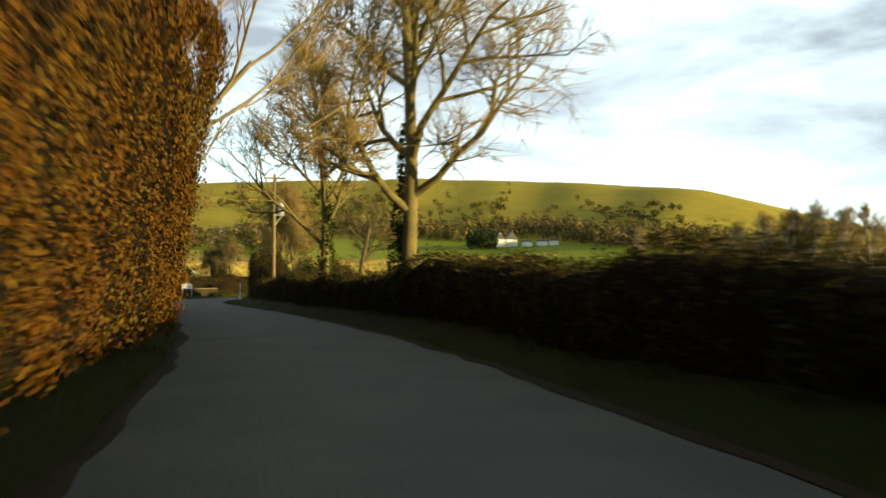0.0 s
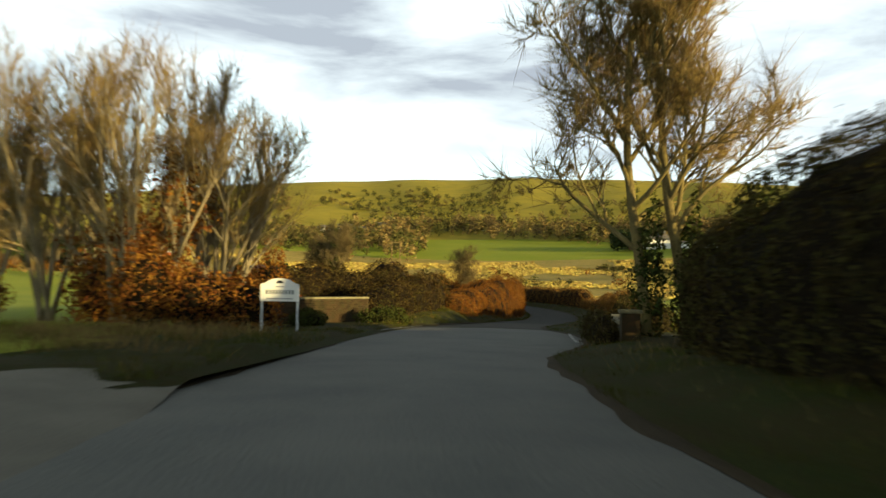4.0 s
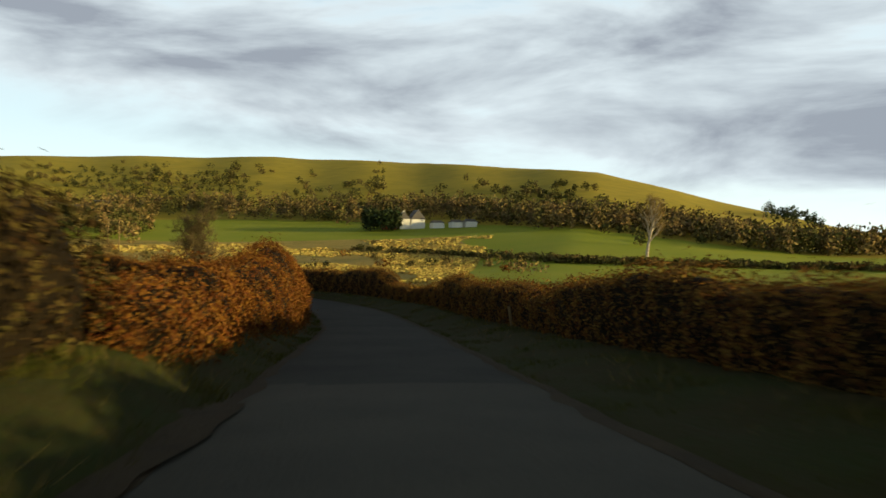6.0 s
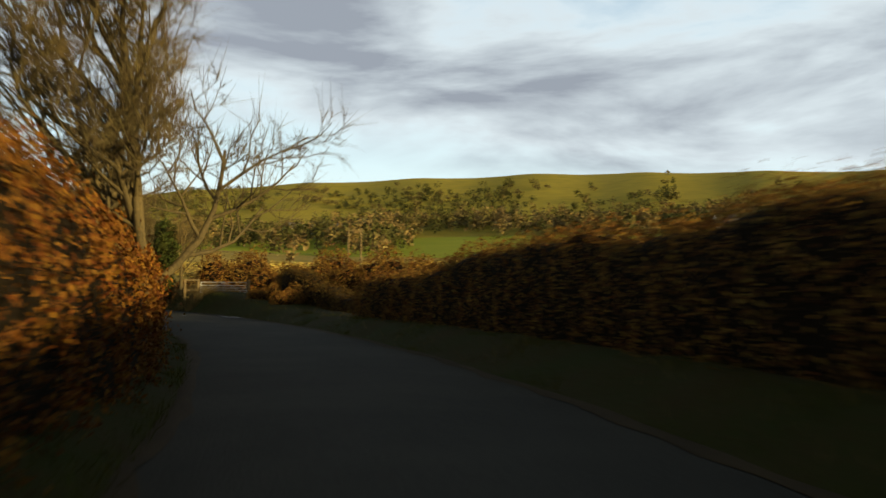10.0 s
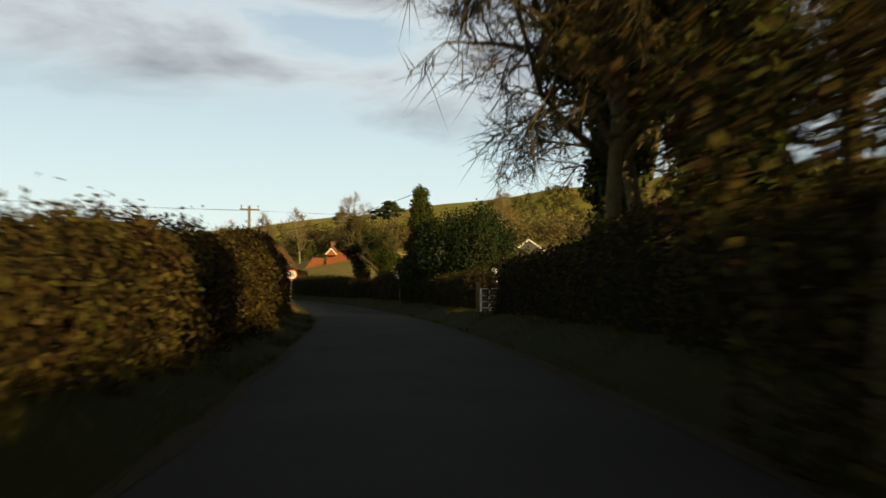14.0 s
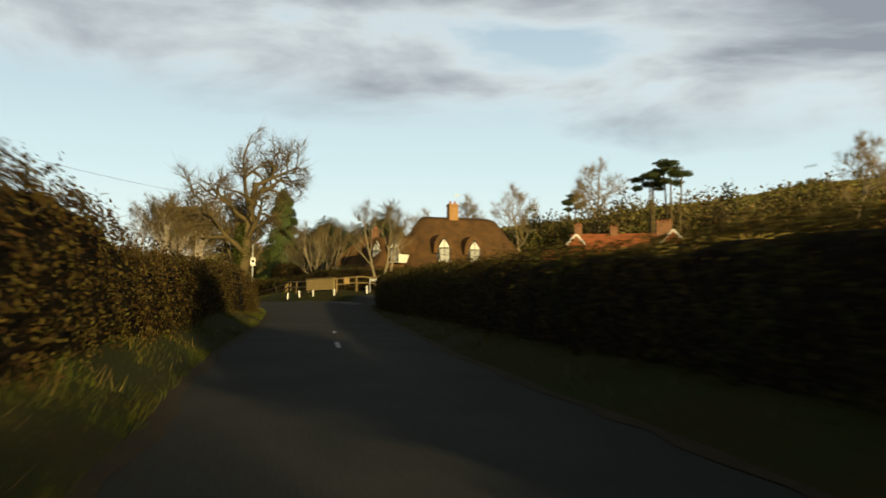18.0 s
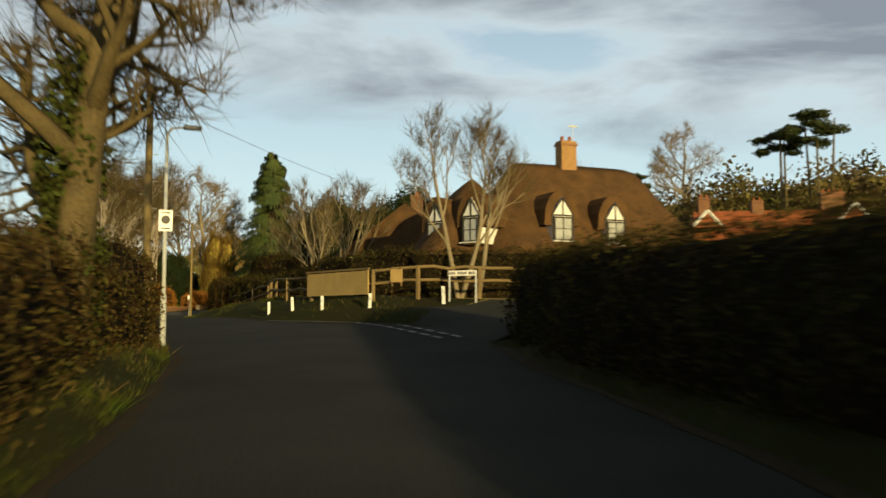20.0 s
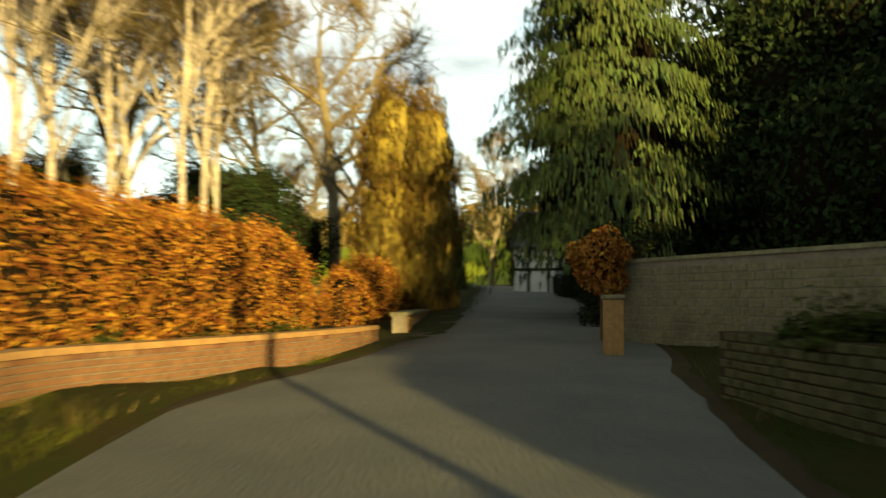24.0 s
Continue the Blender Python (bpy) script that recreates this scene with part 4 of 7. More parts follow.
hedge(208, 224, H([208, 224], [7.5, 8.5]), 1.0, 1.6, "thorn_warm", "low scrubby bramble hedge", dens=80, size=0.05, ragged=0.3, seed=26, twigs=8)
hedge(237, 262, 5.4, H([237, 245, 252, 262], [1.05, 1.5, 1.85, 1.9]), 1.8, "privet", "dark clipped hedge under bare trees", dens=85, size=0.05, seed=27)
hedge(262, 279, 5.6, H([262, 270, 279], [1.85, 1.9, 1.75]), 1.8, "privet", "dark shaded hedge beside a field gate", dens=85, size=0.05, seed=28)
hedge(283, 300, 5.6, 1.45, 1.4, "privet", "neat flat-topped garden hedge", dens=95, size=0.045, ragged=0.06, seed=29, twigs=2)
hedge(299.6, 313, 5.9, 1.6, 1.8, "privet", "brown scrub beneath a dark shed", dens=85, size=0.05, ragged=0.2, seed=30)
hedge(312, 371.5, H([312, 345, 358, 366, 371.5], [5.3, 5.1, 4.9, 5.1, 6.2]), H([312, 330, 358, 371.5], [1.5, 1.6, 1.75, 1.8]), 1.5, "privet", "long flat-topped clipped hedge", dens=100, size=0.045, ragged=0.05, seed=31, twigs=3)
hedge(92.6, 99.4, 4.75, 0.62, 0.5, "privet", "dark brambles trailing over the low parapet", dens=120, size=0.045, ragged=0.2, seed=35, twigs=5)
hedge(0, 0, 0, 1.9, 1.6, "thorn", "dark overgrown hedge behind the parapet", points=[(-26.2, 103.2), (-25.1, 105.9), (-23.9, 109.6), (-22.2, 115.3)], dens=60, size=0.06, ragged=0.3, seed=33, twigs=6)

# ---- trees and bushes ----
ash = bare_tree("tall bare ash tree with an ivy-clad trunk behind the hedge", 3, 11.6, 0.25, spread=0.88, first=0.33, forks=(11, 7, 5, 4), up=0.42, length=(0.6, 0.62, 0.62, 0.6), bark="bark_sunlit", twig="twig_sunlit")
stand(ash, *at_lane(24.0, 4.75))
leafy(ash, [(0, 0, 1.4, 0.42, 0.42, 1.5), (0, 0, 3.0, 0.36, 0.36, 1.2), (0.05, 0, 4.6, 0.28, 0.28, 1.1)], 3000, 0.045, "ivy", 4, core=False, name="ivy")
ash_b = bare_tree("bare ash forking into two stems with ivy at its foot", 5, 11.0, 0.19, spread=0.72, first=0.3, forks=(9, 6, 5, 4), up=0.5, length=(0.52, 0.62, 0.62, 0.6), bark="bark_sunlit", twig="twig_sunlit")
stand(ash_b, *at_lane(36.0, 4.8))
leafy(ash_b, [(0, 0, 1.8, 0.34, 0.34, 1.9), (0.05, 0, 3.6, 0.3, 0.3, 1.0)], 1300, 0.045, "ivy", 6, core=False, name="ivy")

for k, (s, off, h, seed) in enumerate(((95.0, 5.9, 11.5, 21), (95.7, 7.1, 12.0, 22))):
    t = bare_tree("slim bare sycamore rising beside the bridge", seed, h, 0.17, spread=0.72, first=0.28, forks=(12, 6, 5, 4), up=0.45, length=(0.42, 0.6, 0.62, 0.6), twig="twig_sunlit", bark="bark_sunlit")
    stand(t, *at_lane(s, off))
    leafy(t, [(0, 0, 1.2, 0.5, 0.5, 1.4), (0.1, 0, 2.6, 0.36, 0.36, 1.3)], 1400, 0.05, "ivy", seed + 5, core=False, name="ivy")
ivy_bush = thing("bush", "dense ivy bush beside the bridge parapet", "bush")
leafy(ivy_bush, [(0, 0, 1.0, 1.0, 1.0, 1.2), (0.8, 0.5, 1.6, 0.9, 0.9, 1.4), (1.8, 0.2, 1.4, 1.1, 1.0, 1.5), (3.0, 0, 1.5, 1.2, 1.1, 1.6)], 9000, 0.05, "ivy", 31)
stand(ivy_bush, *at_lane(92.0, 7.6), 20, 1.3)
scrub = thing("bush", "brown winter scrub behind the hedge", "bush")
leafy(scrub, [(0, 0, 1.2, 1.6, 1.4, 1.6), (2.2, 0.4, 1.4, 1.5, 1.3, 1.8), (-2.0, 0.2, 1.1, 1.5, 1.4, 1.4)], 9000, 0.045, "thorn", 32)
stand(scrub, *at_lane(86, 10.5), 20)
again(scrub, *at_lane(80, 11), 70, 1.1)
oak_r = bare_tree("spreading bare oak behind the hedge", 33, 9.5, 0.26, spread=0.8, first=0.3, forks=(7, 5, 5, 4), up=0.25)
stand(oak_r, *at_lane(84, 14))

hazel = bare_tree("many-stemmed bare hazel in golden winter light", 41, 6.6, 0.075, twig="twig_sunlit", bark="bark_pale", levels=3, stems=11, spread=0.36, first=0.25, forks=(7, 5, 4), up=0.6, length=(0.5, 0.6, 0.6), name="bush", category="bush")
stand(hazel, -27.5, 96.2, 0, 1.35)
again(hazel, -26.0, 100.3, 130, 1.25)
leafy(hazel, [(0, 0, 1.4, 1.6, 1.5, 1.6), (0.6, 0.4, 3.0, 1.5, 1.4, 1.5)], 3000, 0.045, "beech", 44, core=False, name="dead_leaf_mass")
hazel_b = bare_tree("bare multi-stemmed tree at a lane junction", 42, 8.6, 0.1, bark="bark_pale", twig="twig_sunlit", levels=3, stems=6, spread=0.4, first=0.3, forks=(8, 6, 5), up=0.55, length=(0.5, 0.6, 0.6))
stand(hazel_b, -31.3, 97.0)
again(hazel_b, -40.9, 97.6, 90, 0.9)
for s, off, sc in ((17, -4.0, 1.25), (26, -3.9, 1.2), (35, -3.9, 1.0), (42, -4.0, 0.8)):
    again(hazel, *at_lane(s, off), 53 * s, sc, label="bare hazel stems rising through the beech hedge")
again(hazel_b, -38.1, 103.2, 200, 0.9)
leafy_scrub = thing("bush", "russet thorn bush under bare stems", "bush")
leafy(leafy_scrub, [(0, 0, 0.9, 1.5, 1.3, 1.4), (1.5, 0.3, 1.2, 1.2, 1.1, 1.7), (-1.6, 0, 0.8, 1.3, 1.2, 1.1)], 8000, 0.045, "beech", 43)
stand(leafy_scrub, -26.4, 102.3, 30)
again(leafy_scrub, -28.9, 98.7, 100, 1.3)
again(leafy_scrub, -34.3, 95.9, 10, 0.8)
again(leafy_scrub, -39.2, 94.7, 60, 0.75)

elm = bare_tree("rounded bare tree standing beyond the hedge", 51, 7.6, 0.16, spread=0.88, first=0.18, forks=(12, 7, 6, 4), up=0.62, length=(0.62, 0.62, 0.6, 0.55))
stand(elm, -27.9, 188.3, 0, 0.93)
stump = bare_tree("leaning bare thorn tree beside a gate", 52, 5.2, 0.13, spread=0.7, first=0.25, forks=(7, 5, 4, 4), up=0.25, twig="twig_sunlit")
stand(stump, *at_lane(231.8, 4.9), 0, 0.95)
ivy_trunk = thing("tree", "dead tree trunk smothered in ivy", "tree")
leafy(ivy_trunk, [(0, 0, 1.2, 0.62, 0.62, 1.6), (0.05, 0, 2.8, 0.62, 0.6, 1.3), (0, 0.1, 4.1, 0.66, 0.66, 1.15), (0.3, 0, 3.4, 0.6, 0.5, 0.8)], 10000, 0.05, "ivy", 53)
rod_part("trunk", (0, 0, -0.2), (0, 0, 4.2), 0.22, M["bark"], ivy_trunk, 0.14)
stand(ivy_trunk, *at_lane(231.0, 3.6), 0, 1.02)
big_ash = bare_tree("tall bare ash with a brushy base beside the lane", 54, 10.8, 0.3, spread=0.62, first=0.4, forks=(10, 7, 6, 4), up=0.55, twig="twig", length=(0.58, 0.62, 0.62, 0.6))
stand(big_ash, *at_lane(254.5, 3.7), 0, 1.1)
leafy(big_ash, [(0, 0, 1.6, 1.2, 1.2, 1.8), (-0.8, 0.2, 3.2, 1.3, 1.2, 1.6), (0.7, 0, 3.6, 1.3, 1.2, 1.8)], 14000, 0.035, "thorn", 55, core=False, name="brush")
for k, (s, off, h, seed) in enumerate(((267.2, 5.4, 12, 61), (268.2, 6.6, 12.5, 62), (271, 7.4, 11.5, 63), (263, 8.6, 12, 61), (274.5, 8.8, 11, 62))):
    if k < 3:
        first_t = bare_tree("dark bare tree in a roadside row", seed, h, 0.2, spread=0.75, first=0.3, forks=(8, 5, 5, 4), up=0.1, droop=0.35)
        stand(first_t, *at_lane(s, off))
        keep = first_t if k == 0 else keep
    else:
        again(keep, *at_lane(s, off), 77 * k, h / 12)
evergreen = thing("bush", "huge rounded evergreen bush above a garden hedge", "bush")
leafy(evergreen, [(0, 0, 1.8, 2.4, 2.2, 2.6), (-2.2, 0.6, 1.5, 2.0, 1.9, 2.1), (1.4, 0.2, 2.0, 1.7, 1.6, 2.2), (-3.8, 0.8, 1.2, 1.6, 1.5, 1.8)], 46000, 0.042, "yew", 64)
stand(evergreen, *at_lane(294.6, 7.5), heading(292) + 260, 1.2)
ivy_column = thing("tree", "slim tree trunk wrapped in ivy to a blunt top", "tree")
leafy(ivy_column, [(0, 0, 1.6, 1.25, 1.2, 2.0), (0.1, 0, 3.4, 0.95, 0.9, 1.5), (0, 0.05, 5.0, 0.75, 0.72, 1.1), (0, 0, 6.2, 0.45, 0.45, 0.7)], 22000, 0.045, "ivy", 65)
rod_part("trunk", (0, 0, -0.2), (0, 0, 6.0), 0.2, M["bark"], ivy_column, 0.1)
stand(ivy_column, *at_lane(298.0, 5.5))
for k, (s, off, sc) in enumerate(((315.6, 5.85, 1.15), (311.0, 6.3, 0.85))):
    if k == 0:
        ivy_crown = bare_tree("ivy-smothered tree with a spiky bare rim", 66, 5.4, 0.2, spread=0.7, first=0.46, forks=(8, 5, 4, 3), up=0.3, bark="twig", twig="twig")
        leafy(ivy_crown, [(0, 0, 2.5, 0.62, 0.62, 1.2), (-0.5, 0, 3.6, 1.3, 1.2, 1.05), (0.8, 0.2, 3.6, 1.2, 1.1, 1.0), (0.1, 0, 4.3, 0.9, 0.9, 0.7), (-0.4, 0, 4.9, 0.75, 0.75, 0.6), (0.2, 0, 1.0, 0.5, 0.5, 1.3)], 20000, 0.042, "ivy", 67, name="ivy")
        stand(ivy_crown, *at_lane(s, off), 0, sc)
    else:
        again(ivy_crown, *at_lane(s, off), 150, sc)
lane_oak = bare_tree("spreading bare oak overhanging the lane", 68, 8.6, 0.32, spread=0.88, first=0.2, forks=(11, 6, 5, 4), up=0.25)
stand(lane_oak, *at_lane(366.3, -2.9))
leafy(lane_oak, [(0, 0, 1.2, 0.5, 0.5, 1.4), (0.05, 0, 2.9, 0.45, 0.45, 1.3)], 4200, 0.045, "ivy", 168, core=False, name="ivy")
garden_tree = bare_tree("pale multi-stemmed bare tree before the cottage", 69, 7.2, 0.1, bark="bark_pale", twig="twig", levels=4, stems=3, spread=0.5, first=0.32, forks=(5, 4, 4, 3), up=0.6)
stand(garden_tree, -158.4, 324.0, 70, 0.92)
for k, (x, y, sc) in enumerate(((-175.5, 331.0, 1.0), (-187.5, 338.5, 1.15), (-191, 341, 1.05))):
    again(garden_tree, x, y, 100 * k + 40, sc, label="pale bare garden tree behind the fence")
birch_a = bare_tree("slender silver birch above a copper hedge", 71, 12.2, 0.11, bark="birch", twig="twig", spread=0.38, first=0.35, forks=(11, 6, 5, 3), up=0.35, droop=0.2)
stand(birch_a, -213.9, 334.5)
birch_b = bare_tree("slender silver birch above a copper hedge", 72, 11.6, 0.12, bark="birch", twig="twig", spread=0.45, first=0.4, forks=(9, 5, 4, 3), up=0.35, droop=0.2)
stand(birch_b, -214.6, 335.8)
for k, (x, y) in enumerate(((-215.2, 337.1), (-215.9, 338.0), (-214.1, 338.6), (-215.3, 339.5), (-216.2, 340.6), (-218.5, 333.0), (-221, 337.5))):
    again((birch_a, birch_b)[k % 2], x, y, 50 * k + 20, 0.9 + 0.05 * (k % 4))
lime = bare_tree("large spreading bare tree in golden light", 73, 13.5, 0.3, bark="bark_pale", twig="twig_sunlit", spread=0.75, first=0.25, forks=(8, 6, 5, 4), up=0.3)
stand(lime, -222.6, 349.0)
again(lime, -232, 352, 120, 0.95)
again(lime, -226, 341, 220, 0.85)

cypress = thing("tree", "tall drooping green cypress", "tree")
rngc = np.random.default_rng(81)
n_b, per_b = 330, 220
z_b = 0.19 + 0.79 * rngc.random(n_b) ** 0.9
a_b = rngc.uniform(0, 2 * np.pi, n_b)
l_b = (0.35 + 4.9 * (1 - z_b) ** 0.8) * rngc.uniform(0.62, 1.12, n_b)
u_b = rngc.random((n_b, per_b)) ** 0.6
aa = a_b[:, None] + rngc.normal(0, 0.16, (n_b, per_b)) * (0.35 + 0.65 * u_b)
rr = l_b[:, None] * u_b
pc = np.stack([rr * np.cos(aa), rr * np.sin(aa), 15.4 * z_b[:, None] + 0.25 * rr - 0.16 * rr**2 - rngc.exponential(0.16, (n_b, per_b))], -1).reshape(-1, 3)
ac, n_c = aa.ravel(), n_b * per_b
hang = rngc.uniform(0.12, 0.42, n_c)
v_c = np.stack([pc, pc + np.stack([-0.035 * np.sin(ac), 0.035 * np.cos(ac), -0.4 * hang], 1), pc + np.stack([0.06 * np.cos(ac), 0.06 * np.sin(ac), -hang], 1),
                pc + np.stack([0.035 * np.sin(ac), -0.035 * np.cos(ac), -0.4 * hang], 1)], 1)
tagged(mesh_object("foliage", v_c.reshape(-1, 3), np.arange(4 * n_c).reshape(n_c, 4), M["cypress"], cypress), kind="stuff")
rod_part("trunk", (0, 0, -0.2), (0, 0, 15.3), 0.26, M["bark"], cypress, 0.03)
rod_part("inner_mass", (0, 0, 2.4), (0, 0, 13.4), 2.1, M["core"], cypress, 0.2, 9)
stand(cypress, -208.4, 348.4)
yew = thing("tree", "broad dark yew tree", "tree")
leafy(yew, [(0, 0, 3.0, 3.2, 3.0, 3.2), (1.5, 1.5, 5.0, 2.6, 2.4, 2.8), (-1.2, 0.5, 5.6, 2.4, 2.2, 2.6), (2.8, -1.0, 3.6, 2.4, 2.2, 2.8), (0.4, 0.4, 7.6, 1.7, 1.7, 1.8)], 26000, 0.075, "yew", 82)
rod_part("trunk", (0, 0, -0.2), (0, 0, 5), 0.3, M["bark"], yew, 0.2)
stand(yew, -203.6, 351.0)
again(yew, -198.6, 350.5, 110, 0.95)
again(yew, -193.8, 347.6, 200, 0.9)
again(yew, -188.6, 345.2, 290, 0.85)
again(yew, -213.5, 356.5, 40, 0.7)
again(yew, -206.2, 353.2, 20, 1.18)
again(yew, -196.5, 355.5, 75, 1.15)
weeping = thing("tree", "weeping golden conifer clipped to a tall dome", "tree")
for part_blobs, seed in (([(0, 0, 2.6, 1.3, 1.25, 3.0), (0, 0, 5.4, 1.15, 1.1, 2.1)], 83), ([(1.1, 0.3, 2.3, 1.2, 1.15, 2.8), (1.1, 0.3, 4.9, 1.05, 1.0, 2.2)], 84)):
    rngw = np.random.default_rng(seed)
    p_w, d_w = clump_points(rngw, 9000, part_blobs)
    twig_mesh("hanging_foliage", p_w, p_w + np.stack([rngw.normal(0, 0.06, 9000), rngw.normal(0, 0.06, 9000), -rngw.uniform(0.2, 0.7, 9000)], 1), 0.018, M["weeping"], weeping, rngw, kind="stuff")
    for cx, cy, cz, rx, ry, rz in part_blobs:
        bmw = bmesh.new()
        bmesh.ops.create_icosphere(bmw, subdivisions=2, radius=0.8, matrix=Matrix.Translation((cx, cy, cz)) @ Matrix.Diagonal((rx, ry, rz, 1)))
        part("inner_mass", bmw, M["weeping"], weeping)
stand(weeping, -215.6, 346.4, heading(440) - 20)
ball = thing("bush", "copper beech clipped to a ball above a brick pier", "bush")
leafy(ball, [(0, 0, 1.75, 0.56, 0.56, 0.62)], 2600, 0.035, "beech_gold", 85)
rod_part("trunk", (0, 0, -0.1), (0, 0, 1.4), 0.05, M["bark"], ball, 0.04)
stand(ball, -203.9, 342.2)

pine = thing("tree", "tall Scots pine with a flat dark crown", "tree")
rngp = np.random.default_rng(91)
pine_blobs = []
for k in range(15):
    a = rngp.uniform(0, 6.28)
    r = rngp.uniform(0.5, 4.4)
    pine_blobs.append((r * math.cos(a), r * math.sin(a), 13.2 + rngp.uniform(0, 5.2) - r * 0.45, rngp.uniform(1.2, 2.2), rngp.uniform(1.2, 2.2), rngp.uniform(0.45, 0.8)))
leafy(pine, pine_blobs, 6500, 0.13, "pine", 92)
for dx, dy in ((0, 0), (2.6, 0.5), (-2.2, 0.8)):
    rod_part("trunk", (dx * 0.6, dy, -0.5), (dx, dy, 16.5), 0.3, M["bark"], pine, 0.12)
stand(pine, -171.2, 384.0, 0, 0.6)
again(pine, -175.5, 386.5, 120, 0.55)
again(pine, -215, 420, 60, 0.6)

arching = bare_tree("pale-barked bare tree with sunlit-toned twigs arching over the lane hedge", 45, 7.4, 0.13, bark="bark_pale", twig="twig_sunlit", spread=0.8, first=0.3, forks=(12, 7, 6, 4), up=0.25, length=(0.5, 0.6, 0.62, 0.6))
stand(arching, *at_lane(21.5, -2.9), 40)
again(arching, *at_lane(29, -3.0), 160, 0.95)
again(arching, *at_lane(37, -3.2), 250, 0.85)
# scrub beside the field gate and the bridge
bramble = thing("bush", "russet bramble and dead fern beside the field gate", "bush")
leafy(bramble, [(0, 0, 0.5, 0.9, 0.8, 0.75), (0.9, 0.3, 0.6, 0.8, 0.7, 0.9), (-0.8, 0.2, 0.4, 0.8, 0.7, 0.6)], 6500, 0.03, "russet", 46)
stand(bramble, *at_lane(232.6, 5.9), 20, 0.8)
for k, (s, off, sc) in enumerate(((221.5, 6.0, 0.6), (219.0, 6.4, 0.7), (229, 11.5, 1.2), (232, 8.5, 1.6), (235, 11, 1.8), (229, 15, 1.7), (236, 16, 2.0), (224, 18, 1.8),
                                  (232, 22, 2.2), (240, 20, 2.2), (226, 26, 2.2), (238, 30, 2.4), (213, 8.5, 0.9), (209, 8.8, 0.9), (219, 15, 1.5), (243, 13, 1.9))):
    again(bramble, *at_lane(s, off), 67 * k, sc)
tuft = thing("bush", "dark green bramble clump at the end of the parapet", "bush")
leafy(tuft, [(0, 0, 0.35, 0.8, 0.7, 0.5), (0.7, 0.2, 0.3, 0.7, 0.6, 0.45)], 4500, 0.03, "ivy", 47)
stand(tuft, *at_lane(103.6, -3.4), 30)
again(tuft, *at_lane(98.5, -4.6), 120, 0.8)
again(leafy_scrub, *at_lane(93.5, -6.4), 200, 0.85)
# dense ivy-clad trees over the lane
ivy_wood = thing("tree", "tall ivy-choked tree in a dark roadside row", "tree")
leafy(ivy_wood, [(0, 0, 1.6, 0.8, 0.8, 1.9), (0.1, 0, 4.2, 0.75, 0.75, 1.8), (-0.1, 0.1, 6.6, 0.9, 0.9, 1.6), (0.9, 0.3, 7.6, 1.3, 1.2, 1.1), (-1.0, 0.2, 7.2, 1.2, 1.2, 1.0), (0, 0, 8.8, 1.1, 1.1, 1.0)], 9000, 0.07, "ivy", 171)
rod_part("trunk", (0, 0, -0.2), (0, 0, 8.5), 0.24, M["bark"], ivy_wood, 0.1)
stand(ivy_wood, *at_lane(262.0, 6.2))
for k, (s, off, sc) in enumerate(((264.5, 6.6, 0.95), (266.8, 7.2, 1.1), (269.2, 6.4, 1.0), (271.6, 6.8, 0.9))):
    again(ivy_wood, *at_lane(s, off), 70 * k, sc)
for k, (x, y, sc) in enumerate(((-219.5, 342.5, 0.5), (-224.5, 346.5, 0.6), (-228.5, 340.5, 0.62), (-219.0, 337.0, 0.42), (-233.5, 349.0, 0.7))):
    again(yew, x, y, 60 * k, sc, label="dark evergreen shrub behind the birches")

# ---- posts, poles, signs ----
def local(x, y, turn, up=0.0):
    return pose(x, y, float(height(np.array([x]), np.array([y]))[0]) + up, 0, 0, turn)


def wire(name, a, b, sag, label, r=0.012):
    c = bpy.data.curves.new(name, "CURVE")
    c.dimensions, c.bevel_depth, c.bevel_resolution = "3D", r, 1
    sp = c.splines.new("POLY")
    sp.points.add(16)
    for k in range(17):
        u = k / 16
        p = Vector(a).lerp(Vector(b), u)
        sp.points[k].co = (p.x, p.y, p.z - sag * 4 * u * (1 - u), 1)
    c.materials.append(M["cable"])
    return tagged(new(name, c), label, "cable")


